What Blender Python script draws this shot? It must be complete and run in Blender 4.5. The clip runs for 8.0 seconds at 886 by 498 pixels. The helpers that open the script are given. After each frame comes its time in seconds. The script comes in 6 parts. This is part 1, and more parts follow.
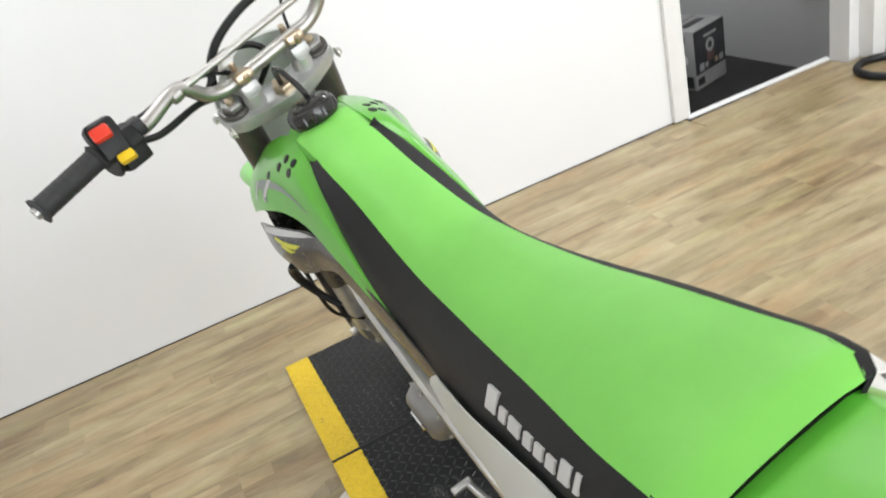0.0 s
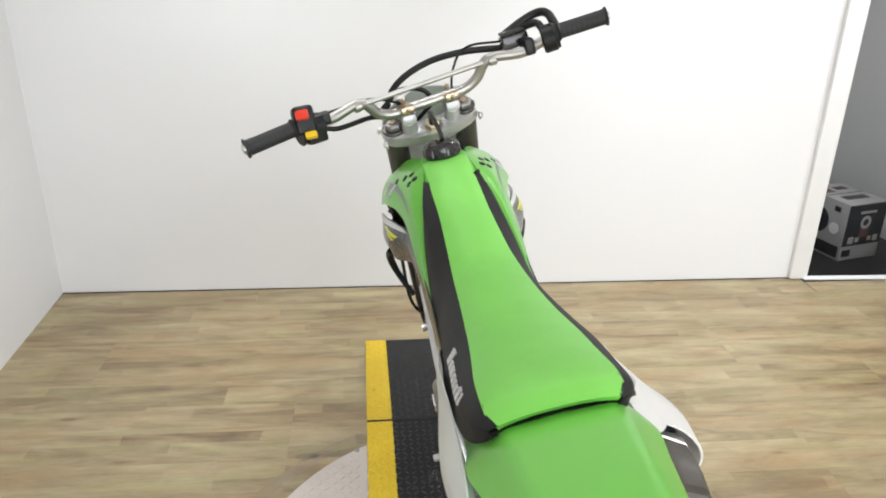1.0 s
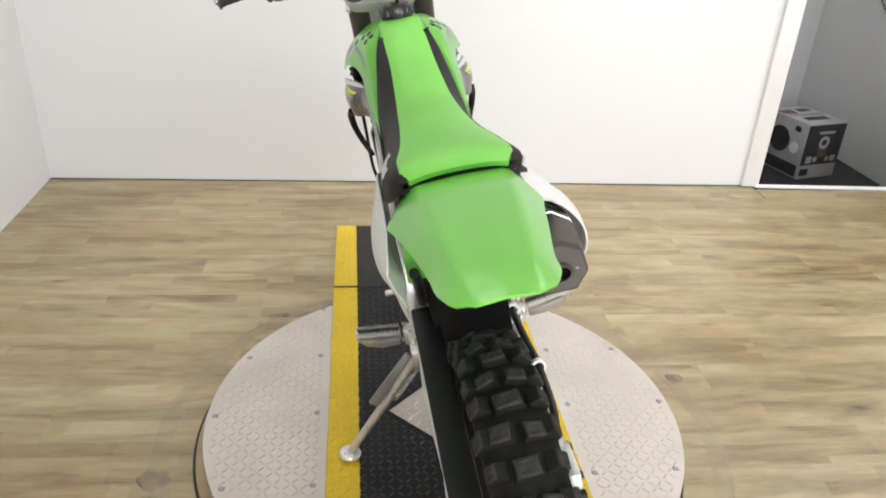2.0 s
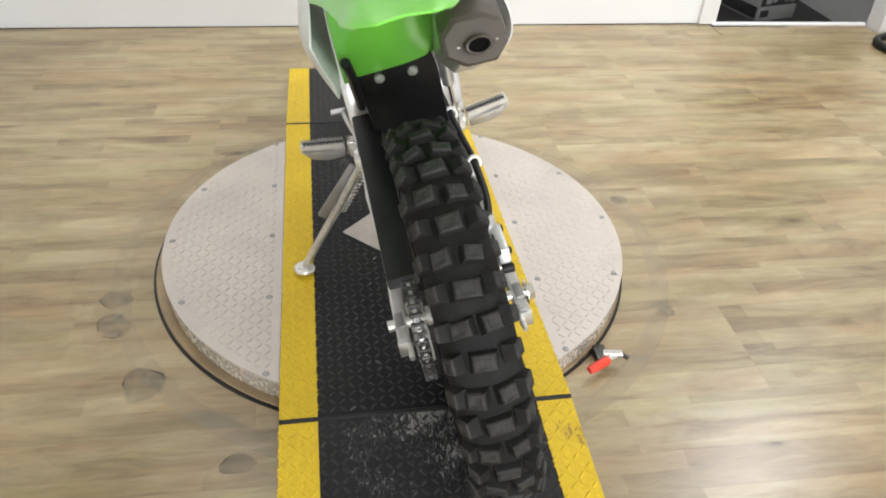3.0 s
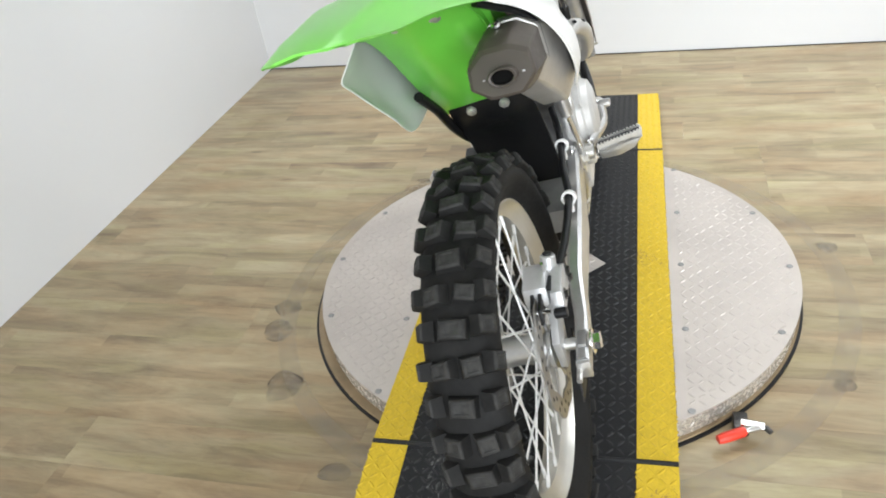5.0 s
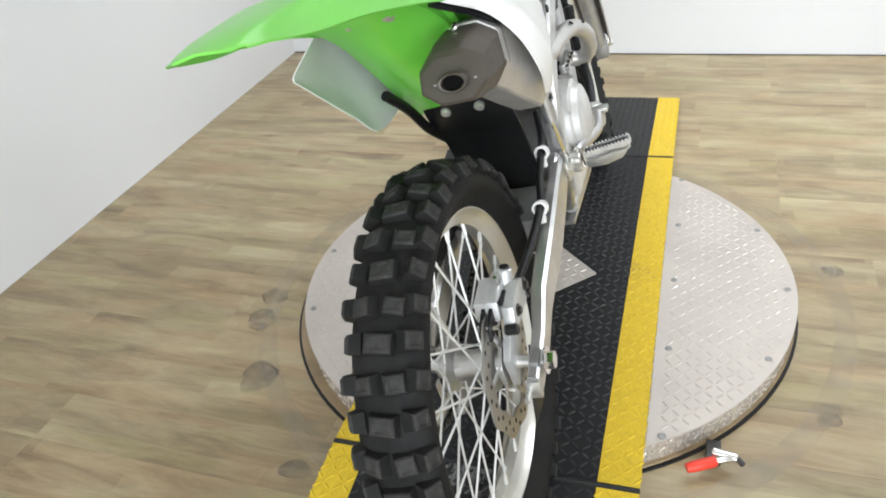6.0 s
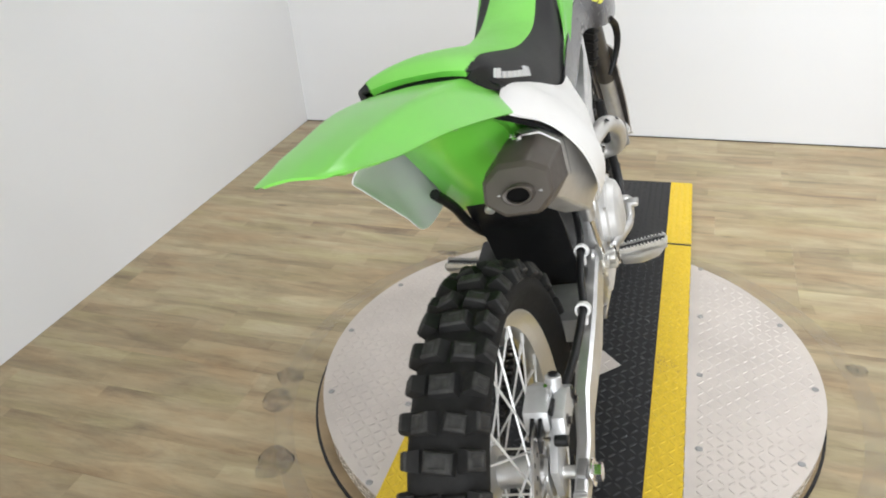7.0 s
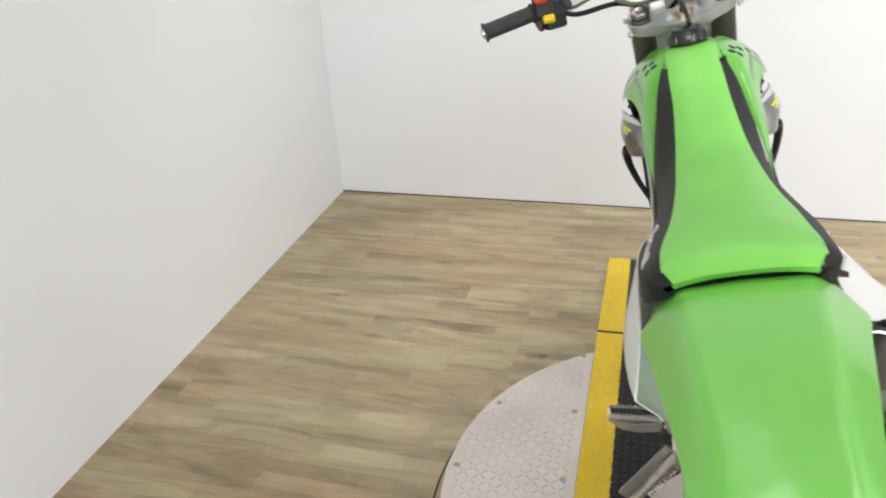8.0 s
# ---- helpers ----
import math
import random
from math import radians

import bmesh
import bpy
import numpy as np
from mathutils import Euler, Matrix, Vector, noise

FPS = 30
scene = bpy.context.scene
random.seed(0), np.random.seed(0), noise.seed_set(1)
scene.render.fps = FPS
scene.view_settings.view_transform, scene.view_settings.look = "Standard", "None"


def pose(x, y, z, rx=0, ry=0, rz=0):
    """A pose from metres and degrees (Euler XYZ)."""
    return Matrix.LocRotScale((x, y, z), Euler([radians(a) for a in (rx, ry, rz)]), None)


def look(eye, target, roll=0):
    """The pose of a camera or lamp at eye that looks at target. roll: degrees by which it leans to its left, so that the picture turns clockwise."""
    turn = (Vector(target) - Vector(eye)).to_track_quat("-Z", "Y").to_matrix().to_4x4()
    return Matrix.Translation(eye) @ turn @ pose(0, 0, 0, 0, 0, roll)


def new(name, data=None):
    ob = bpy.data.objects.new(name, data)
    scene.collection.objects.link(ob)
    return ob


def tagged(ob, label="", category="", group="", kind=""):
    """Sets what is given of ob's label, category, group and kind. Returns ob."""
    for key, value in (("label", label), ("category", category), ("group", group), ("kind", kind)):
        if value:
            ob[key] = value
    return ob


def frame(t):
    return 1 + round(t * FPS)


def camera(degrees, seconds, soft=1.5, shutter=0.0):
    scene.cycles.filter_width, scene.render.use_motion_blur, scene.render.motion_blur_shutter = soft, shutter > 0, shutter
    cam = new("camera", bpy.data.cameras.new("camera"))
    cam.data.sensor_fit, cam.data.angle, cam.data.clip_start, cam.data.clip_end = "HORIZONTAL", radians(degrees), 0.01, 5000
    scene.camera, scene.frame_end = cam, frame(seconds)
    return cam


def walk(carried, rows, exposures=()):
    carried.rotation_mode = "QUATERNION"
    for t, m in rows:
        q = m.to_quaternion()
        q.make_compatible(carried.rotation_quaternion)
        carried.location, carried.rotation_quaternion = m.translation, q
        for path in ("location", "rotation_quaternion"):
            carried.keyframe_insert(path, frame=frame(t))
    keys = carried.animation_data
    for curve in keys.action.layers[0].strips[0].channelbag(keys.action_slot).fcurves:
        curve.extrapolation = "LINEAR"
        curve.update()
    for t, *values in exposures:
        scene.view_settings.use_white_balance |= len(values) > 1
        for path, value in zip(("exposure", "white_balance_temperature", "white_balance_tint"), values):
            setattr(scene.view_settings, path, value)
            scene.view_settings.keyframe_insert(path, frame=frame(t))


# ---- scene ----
cam = camera(61.7, 8.0, 1.85, 0.15)
PATH = [
    (0, (-0.356, -0.909, 1.409), (0.174, 0.772, 0.464), -16.3),
    (0.5, (-0.425, -1.128, 1.524), (0.066, 0.655, 0.763), -6.2),
    (1, (-0.312, -1.326, 1.524), (-0.103, 0.503, 0.741), 1.1),
    (1.2, (-0.284, -1.381, 1.474), (-0.077, 0.452, 0.701), 2.0),
    (2.3, (-0.237, -1.667, 1.399), (0.001, 0.05, 0.4), 3.3),
    (2.5, (-0.226, -1.694, 1.374), (0.014, -0.003, 0.333), 3.4),
    (3, (-0.188, -1.737, 1.314), (0.108, -0.165, 0.113), 3.0),
    (3.5, (-0.182, -1.767, 1.292), (0.097, -0.232, 0.04), 1.5),
    (4, (-0.157, -1.787, 1.309), (0.069, -0.232, 0.071), 1.3),
    (4.2, (-0.118, -1.787, 1.317), (-0.091, -0.122, 0.209), -1.7),
    (5.3, (0.319, -1.658, 1.287), (-0.25, -0.117, 0.147), -8.6),
    (5.5, (0.339, -1.642, 1.29), (-0.262, -0.131, 0.125), -7.9),
    (6, (0.348, -1.611, 1.28), (-0.247, -0.066, 0.158), -7.6),
    (6.5, (0.366, -1.611, 1.312), (-0.249, 0.035, 0.359), -6.0),
    (7, (0.241, -1.589, 1.341), (-0.332, 0.049, 0.348), -4.7),
    (7.5, (-0.032, -1.494, 1.413), (-0.384, 0.234, 0.47), -6.1),
    (8, (-0.208, -1.368, 1.429), (-0.719, 0.335, 0.512), -3.9),
]
EXPOSURES = [(0, 0.14, 6400, 9), (0.5, 0.09, 6400, 10), (1.0, 0.05, 6450, 10), (2.5, 0.13, 6600, 11), (3.5, 0.22, 6400, 9), (4.2, 0.21, 6300, 9), (5.5, 0.21, 6150, 8), (6.5, 0.12, 6150, 8), (7.0, 0.09, 6300, 10), (7.5, 0.07, 6350, 11), (8.0, 0.10, 6450, 11)]
walk(cam, [(t, look(eye, target, roll)) for t, eye, target, roll in PATH], EXPOSURES)

# ---- light ----
world = bpy.data.worlds.new("world")
scene.world = world
world.use_nodes = True
world.node_tree.nodes["Background"].inputs[0].default_value = (0.9, 0.95, 1.0, 1)
world.node_tree.nodes["Background"].inputs[1].default_value = 0.15
scene.view_settings.exposure = 0.0

CEIL = 2.75


def downlight(x, y, watts, radius=0.30, spread=150, colour=(0.95, 0.975, 1.0)):
    data = bpy.data.lights.new("ceiling_lamp_light", "AREA")
    data.shape, data.size, data.energy, data.color = "DISK", radius * 2, watts, colour
    data.spread = radians(spread)
    ob = new("ceiling_lamp_light", data)
    ob.location = (x, y, CEIL - 0.035)
    return ob


LAMPS = [(0.75, 0.35, 3, 150), (2.4, 0.92, 30, 150), (2.3, -3.6, 20, 150), (0.3, -3.6, 20, 150), (-0.5, 0.30, 3, 150), (2.3, 2.6, 5, 150), (0.8, 1.15, 6, 75), (-0.8, 1.15, 5.5, 75)]  # x, y, watts, spread; unseen, landing lamp and narrow pair added to brighten
day = bpy.data.lights.new("window_daylight", "AREA")  # the sky's light in the shop window
day.shape, day.size, day.size_y, day.energy, day.color = "RECTANGLE", 5.0, 2.0, 200, (0.94, 0.97, 1.0)
new("window_daylight", day).matrix_basis = pose(1.7, -4.80, 1.35, 90, 0, 0)
for lx, ly, lw, wide in LAMPS:
    downlight(lx, ly, lw, spread=wide)


# ---- materials ----
def nodes_of(name):
    m = bpy.data.materials.new(name)
    m.use_nodes = True
    nt = m.node_tree
    return m, nt, nt.nodes["Principled BSDF"]


def node(nt, kind, **sets):
    n = nt.nodes.new(kind)
    for key, value in sets.items():
        n.inputs[key.replace("_", " ")].default_value = value
    return n


def wire(nt, a, out, b, inp):
    nt.links.new(a.outputs[out], b.inputs[inp])


def ramp_node(nt, stops):
    r = nt.nodes.new("ShaderNodeValToRGB")
    e = r.color_ramp.elements
    while len(e) < len(stops):
        e.new(0.5)
    for k, (p, c) in enumerate(stops):
        e[k].position, e[k].color = p, (*c, 1) if len(c) == 3 else c
    return r


def surface(name, colour, rough=0.5, metal=0.0, vary=0.12, scale=9.0, fine=90.0, bump=0.1, bump_d=0.0006, coat=0.0, rough_vary=0.12, spec=0.5):
    """A painted, moulded or metal surface with two scales of variation and fine relief."""
    m, nt, bs = nodes_of(name)
    tc = nt.nodes.new("ShaderNodeTexCoord")
    big = node(nt, "ShaderNodeTexNoise", Scale=scale, Detail=4.0, Roughness=0.6)
    small = node(nt, "ShaderNodeTexNoise", Scale=fine, Detail=3.0)
    wire(nt, tc, "Object", big, "Vector")
    wire(nt, tc, "Object", small, "Vector")
    lo = tuple(c * (1 - vary) for c in colour)
    hi = tuple(min(1, c * (1 + vary)) for c in colour)
    cr = ramp_node(nt, [(0.3, lo), (0.7, hi)])
    wire(nt, big, "Fac", cr, "Fac")
    wire(nt, cr, "Color", bs, "Base Color")
    mr = node(nt, "ShaderNodeMapRange")
    mr.inputs["To Min"].default_value = max(0.02, rough - rough_vary)
    mr.inputs["To Max"].default_value = min(1, rough + rough_vary)
    wire(nt, small, "Fac", mr, "Value")
    wire(nt, mr, "Result", bs, "Roughness")
    bs.inputs["Metallic"].default_value = metal
    bs.inputs["Coat Weight"].default_value = coat
    bs.inputs["Specular IOR Level"].default_value = spec
    if bump:
        bp = node(nt, "ShaderNodeBump", Strength=bump, Distance=bump_d)
        wire(nt, small, "Fac", bp, "Height")
        wire(nt, bp, "Normal", bs, "Normal")
    return m


def wood_plank():
    """Vinyl plank printed with short oak staves of differing tone, with grain and faint brown streaks."""
    m, nt, bs = nodes_of("oak_vinyl_plank")
    geo = nt.nodes.new("ShaderNodeNewGeometry")
    info = nt.nodes.new("ShaderNodeObjectInfo")
    tex = nt.nodes.new("ShaderNodeTexCoord")
    off = node(nt, "ShaderNodeVectorMath")
    off.operation = "MULTIPLY_ADD"
    off.inputs[1].default_value = (37.0, 91.0, 17.0)
    wire(nt, info, "Random", off, 0)
    wire(nt, tex, "Object", off, 2)

    def stretched(x, y):
        mp = nt.nodes.new("ShaderNodeMapping")
        mp.inputs["Scale"].default_value = (x, y, 1.0)
        wire(nt, off, 0, mp, "Vector")
        return mp

    def multiply(a, ao, b, bo, amount):
        mix = nt.nodes.new("ShaderNodeMix")
        mix.data_type, mix.blend_type = "RGBA", "MULTIPLY"
        mix.inputs[0].default_value = amount
        wire(nt, a, ao, mix, 6)
        wire(nt, b, bo, mix, 7)
        return mix

    wob = node(nt, "ShaderNodeTexNoise", Scale=5.0, Detail=2.0)
    wire(nt, off, 0, wob, "Vector")
    bend = node(nt, "ShaderNodeVectorMath")
    bend.operation = "MULTIPLY_ADD"
    bend.inputs[1].default_value = (0.05, 0.012, 0.0)
    wire(nt, wob, "Color", bend, 0)
    wire(nt, off, 0, bend, 2)
    staves = node(nt, "ShaderNodeTexBrick", Scale=1.0)
    staves.inputs["Color1"].default_value = (0.0, 0.0, 0.0, 1)
    staves.inputs["Color2"].default_value = (1.0, 1.0, 1.0, 1)
    staves.inputs["Mortar Size"].default_value = 0.0
    staves.inputs["Brick Width"].default_value = 0.44
    staves.inputs["Row Height"].default_value = 0.0507
    staves.offset = 0.37
    wire(nt, bend, 0, staves, "Vector")
    n1 = node(nt, "ShaderNodeTexNoise", Scale=2.0, Detail=5.0, Roughness=0.58, Distortion=0.8)
    n2 = node(nt, "ShaderNodeTexNoise", Scale=9.0, Detail=6.0, Roughness=0.7, Distortion=0.3)
    n3 = node(nt, "ShaderNodeTexNoise", Scale=0.9, Detail=3.0)
    n4 = node(nt, "ShaderNodeTexNoise", Scale=1.6, Detail=4.0, Roughness=0.6)
    wire(nt, stretched(1.5, 7.0), "Vector", n1, "Vector")
    wire(nt, stretched(2.2, 13.0), "Vector", n2, "Vector")
    n5 = node(nt, "ShaderNodeTexNoise", Scale=2.6, Detail=3.0)
    wire(nt, stretched(1.0, 4.5), "Vector", n5, "Vector")
    wire(nt, geo, "Position", n3, "Vector")
    broad = nt.nodes.new("ShaderNodeMapping")
    broad.inputs["Scale"].default_value = (0.8, 2.4, 1.0)
    wire(nt, geo, "Position", broad, "Vector")
    wire(nt, broad, "Vector", n4, "Vector")
    tone_sum = nt.nodes.new("ShaderNodeMath")
    tone_sum.operation = "MULTIPLY_ADD"
    tone_sum.inputs[1].default_value = STAVE_TONE
    wire(nt, staves, "Color", tone_sum, 0)
    wire(nt, n1, "Fac", tone_sum, 2)
    c1 = ramp_node(nt, [(0.27, (0.132, 0.093, 0.050)), (0.45, (0.238, 0.184, 0.101)), (0.64, (0.338, 0.273, 0.158)), (0.88, (0.425, 0.356, 0.218))])
    wire(nt, tone_sum, 0, c1, "Fac")
    c2 = ramp_node(nt, [(0.30, (0.58, 0.53, 0.46)), (0.50, (0.95, 0.94, 0.92)), (0.70, (1.06, 1.06, 1.05))])
    wire(nt, n2, "Fac", c2, "Fac")
    c5 = ramp_node(nt, [(0.36, (1.05, 0.955, 0.90)), (0.52, (1, 1, 1)), (0.66, (0.99, 1.02, 0.90))])
    wire(nt, n5, "Fac", c5, "Fac")
    grain = multiply(multiply(c1, "Color", c5, "Color", 0.9), 2, c2, "Color", 0.42)
    c4 = ramp_node(nt, [(0.32, (0.74, 0.64, 0.52)), (0.56, (1, 1, 1))])
    wire(nt, n4, "Fac", c4, "Fac")
    streaked = multiply(grain, 2, c4, "Color", 0.8)
    tone = ramp_node(nt, [(0.0, (0.96, 0.955, 0.95)), (0.5, (0.99, 0.99, 0.99)), (1.0, (1.03, 1.03, 1.03))])
    wire(nt, info, "Random", tone, "Fac")
    knots = node(nt, "ShaderNodeTexVoronoi", Scale=2.1)
    wire(nt, stretched(1.0, 3.2), "Vector", knots, "Vector")
    sparse = node(nt, "ShaderNodeTexNoise", Scale=3.1, Detail=1.0)
    wire(nt, off, 0, sparse, "Vector")
    knot = nt.nodes.new("ShaderNodeMath")
    knot.operation = "MULTIPLY_ADD"
    knot.inputs[1].default_value = 0.10
    wire(nt, sparse, "Fac", knot, 0)
    wire(nt, knots, "Distance", knot, 2)
    ck = ramp_node(nt, [(0.075, (0.40, 0.34, 0.27)), (0.105, (0.80, 0.75, 0.68)), (0.17, (1, 1, 1))])
    wire(nt, knot, 0, ck, "Fac")
    knotted = multiply(streaked, 2, ck, "Color", 0.9)
    final = multiply(knotted, 2, tone, "Color", 1.0)
    wire(nt, final, 2, bs, "Base Color")
    mr = node(nt, "ShaderNodeMapRange")
    mr.inputs["To Min"].default_value, mr.inputs["To Max"].default_value = 0.23, 0.40
    bs.inputs["Specular IOR Level"].default_value = 0.7
    wire(nt, n3, "Fac", mr, "Value")
    wire(nt, mr, "Result", bs, "Roughness")
    bp = node(nt, "ShaderNodeBump", Strength=0.25, Distance=0.0006)
    wire(nt, n2, "Fac", bp, "Height")
    wire(nt, bp, "Normal", bs, "Normal")
    return m


def worn_paint(name, colour, under, amount, rough=0.5, scale=7.0):
    """Paint over metal, scuffed through in streaks and patches."""
    m, nt, bs = nodes_of(name)
    geo = nt.nodes.new("ShaderNodeNewGeometry")
    mp = nt.nodes.new("ShaderNodeMapping")
    mp.inputs["Scale"].default_value = (1.6, 0.7, 1.0)
    wire(nt, geo, "Position", mp, "Vector")
    a = node(nt, "ShaderNodeTexNoise", Scale=scale, Detail=3.0)
    b = node(nt, "ShaderNodeTexNoise", Scale=70.0, Detail=6.0, Roughness=0.75, Distortion=1.2)
    wire(nt, geo, "Position", a, "Vector")
    wire(nt, mp, "Vector", b, "Vector")
    mul = nt.nodes.new("ShaderNodeMath")
    mul.operation = "MULTIPLY"
    wire(nt, a, "Fac", mul, 0)
    wire(nt, b, "Fac", mul, 1)
    cut = ramp_node(nt, [(amount, (0, 0, 0)), (amount + 0.06, (1, 1, 1))])
    wire(nt, mul, 0, cut, "Fac")
    tint = ramp_node(nt, [(0.3, tuple(c * 0.8 for c in colour)), (0.7, tuple(min(1, c * 1.15) for c in colour))])
    wire(nt, b, "Fac", tint, "Fac")
    mix = nt.nodes.new("ShaderNodeMix")
    mix.data_type = "RGBA"
    wire(nt, cut, "Color", mix, 0)
    wire(nt, tint, "Color", mix, 6)
    mix.inputs[7].default_value = (*under, 1)
    wire(nt, mix, 2, bs, "Base Color")
    bs.inputs["Roughness"].default_value = rough
    bs.inputs["Specular IOR Level"].default_value = 0.24
    bp = node(nt, "ShaderNodeBump", Strength=0.2, Distance=0.0008)
    wire(nt, b, "Fac", bp, "Height")
    wire(nt, bp, "Normal", bs, "Normal")
    return m


def wall_paint(name, colour):
    m, nt, bs = nodes_of(name)
    geo = nt.nodes.new("ShaderNodeNewGeometry")
    a = node(nt, "ShaderNodeTexNoise", Scale=0.9, Detail=3.0)
    b = node(nt, "ShaderNodeTexNoise", Scale=140.0, Detail=3.0)
    wire(nt, geo, "Position", a, "Vector")
    wire(nt, geo, "Position", b, "Vector")
    cr = ramp_node(nt, [(0.3, tuple(c * 0.965 for c in colour)), (0.7, colour)])
    wire(nt, a, "Fac", cr, "Fac")
    wire(nt, cr, "Color", bs, "Base Color")
    bs.inputs["Roughness"].default_value = 0.55
    bp = node(nt, "ShaderNodeBump", Strength=0.12, Distance=0.0008)
    wire(nt, b, "Fac", bp, "Height")
    wire(nt, bp, "Normal", bs, "Normal")
    return m


def glow(name, colour, strength):
    m, nt, bs = nodes_of(name)
    bs.inputs["Emission Color"].default_value = (*colour, 1)
    bs.inputs["Emission Strength"].default_value = strength
    return m


def thin_plastic(name, colour, glow_through, through_light=0.55, rough=0.38, coat=0.0):
    """Thin moulded plastic that lets some light through."""
    m = surface(name, colour, rough, vary=0.02, bump=0.0, coat=coat, rough_vary=0.0)
    nt = m.node_tree
    out = next(n for n in nt.nodes if n.type == "OUTPUT_MATERIAL")
    bs = next(n for n in nt.nodes if n.type == "BSDF_PRINCIPLED")
    tr = node(nt, "ShaderNodeBsdfTranslucent", Color=(*glow_through, 1))
    mx = nt.nodes.new("ShaderNodeMixShader")
    mx.inputs[0].default_value = through_light
    wire(nt, bs, "BSDF", mx, 1)
    wire(nt, tr, "BSDF", mx, 2)
    wire(nt, mx, "Shader", out, "Surface")
    return m


def stain_mat(name, colour, most):
    m, nt, bs = nodes_of(name)
    geo = nt.nodes.new("ShaderNodeNewGeometry")
    a = node(nt, "ShaderNodeTexNoise", Scale=22.0, Detail=5.0, Roughness=0.7)
    wire(nt, geo, "Position", a, "Vector")
    bs.inputs["Base Color"].default_value = (*colour, 1)
    bs.inputs["Roughness"].default_value = 0.55
    mr = node(nt, "ShaderNodeMapRange")
    mr.inputs["From Min"].default_value, mr.inputs["From Max"].default_value = 0.30, 0.68
    mr.inputs["To Min"].default_value, mr.inputs["To Max"].default_value = 0.0, most
    wire(nt, a, "Fac", mr, "Value")
    wire(nt, mr, "Result", bs, "Alpha")
    return m


GREEN = surface("lime_green_plastic", (0.135, 0.47, 0.052), 0.30, vary=0.05, bump=0.0, coat=0.25, rough_vary=0.05)
SEAT_GREEN = surface("lime_green_vinyl", (0.212, 0.625, 0.096), 0.50, vary=0.05, fine=420.0, bump=0.25, bump_d=0.0004)
SEAT_BLACK = surface("charcoal_grip_vinyl", (0.013, 0.0125, 0.013), 0.66, vary=0.15, fine=520.0, bump=0.4, bump_d=0.0005, spec=0.35)
WHITE_PLASTIC = surface("white_plastic", (0.80, 0.79, 0.77), 0.38, vary=0.04, bump=0.05)
THIN_WHITE = thin_plastic("thin_white_plastic", (0.82, 0.82, 0.80), (0.80, 0.90, 0.82), 0.22)
GREEN_THIN = thin_plastic("thin_lime_plastic", (0.222, 0.67, 0.100), (0.28, 0.92, 0.08), 0.12, 0.30, 0.22)
GREEN_FLAP = thin_plastic("thin_lime_flap", (0.19, 0.66, 0.07), (0.30, 0.95, 0.10), 0.10, 0.30, 0.2)
GREY_PLASTIC = surface("graphite_plastic", (0.060, 0.057, 0.058), 0.24, vary=0.15, bump=0.06, coat=0.15)
BLACK_PLASTIC = surface("black_plastic", (0.007, 0.007, 0.0075), 0.45, vary=0.2, bump=0.15, spec=0.35)
BLACK_GLOSS = surface("glossy_black_plastic", (0.012, 0.011, 0.011), 0.24, vary=0.2, bump=0.08, coat=0.3)
RUBBER = surface("tyre_rubber", (0.009, 0.0086, 0.008), 0.72, vary=0.45, scale=14.0, fine=160.0, bump=0.4, bump_d=0.0008, spec=0.25)
# tops and bevels of the tread blocks, paler than RUBBER at their sides
KNOB_TOP = surface("paler_knob_rubber", (0.028, 0.027, 0.025), 0.70, vary=0.6, scale=38.0, fine=240.0, bump=0.6, bump_d=0.0008, spec=0.3)
GRIP = surface("grip_rubber", (0.02, 0.02, 0.021), 0.66, vary=0.2, fine=220.0, bump=0.3)
ALLOY = surface("cast_alloy", (0.58, 0.575, 0.565), 0.33, metal=0.85, vary=0.12, scale=22.0, fine=260.0, bump=0.25, bump_d=0.0005)
ALLOY_DULL = surface("dull_grey_alloy", (0.29, 0.285, 0.278), 0.42, metal=0.7, vary=0.16, scale=18.0, fine=240.0, bump=0.25)
POLISHED = surface("polished_alloy", (0.44, 0.425, 0.405), 0.42, metal=1.0, vary=0.06, scale=16.0, fine=180.0, bump=0.05)
RIM_ALLOY = surface("rim_alloy", (0.64, 0.62, 0.565), 0.33, metal=0.75, vary=0.06, bump=0.06)
STEEL = surface("zinc_steel", (0.66, 0.65, 0.62), 0.32, metal=0.75, vary=0.15, scale=40.0, bump=0.1)
WARM_STEEL = surface("gold_zinc_steel", (0.58, 0.47, 0.34), 0.34, metal=0.9, vary=0.2, scale=60.0, bump=0.1)
SILENCER = surface("brushed_titanium", (0.56, 0.545, 0.52), 0.36, metal=0.6, vary=0.1, scale=12.0, bump=0.08)
END_CAP = surface("bronze_grey_cap", (0.072, 0.060, 0.049), 0.46, metal=0.15, vary=0.1, scale=16.0, bump=0.1)
BORE_BLACK = surface("matt_bore_black", (0.0035, 0.0033, 0.003), 0.9, vary=0.2, bump=0.1, spec=0.1)
SATIN = surface("satin_alloy", (0.50, 0.50, 0.495), 0.36, metal=0.45, vary=0.14, scale=24.0, fine=240.0, bump=0.2, bump_d=0.0005)
CAST = surface("pale_cast_alloy", (0.62, 0.61, 0.59), 0.42, metal=0.35, vary=0.14, scale=20.0, fine=240.0, bump=0.25, bump_d=0.0005)
FORK_GUARD = surface("dusty_grey_guard", (0.31, 0.275, 0.245), 0.42, vary=0.08, bump=0.05)
FORK_DARK = surface("dark_fork_alloy", (0.10, 0.093, 0.085), 0.34, metal=0.5, vary=0.15, scale=16.0, bump=0.1)
CHAIN_STEEL = surface("oiled_chain_steel", (0.085, 0.082, 0.08), 0.36, metal=0.9, vary=0.3, scale=60.0, bump=0.2)
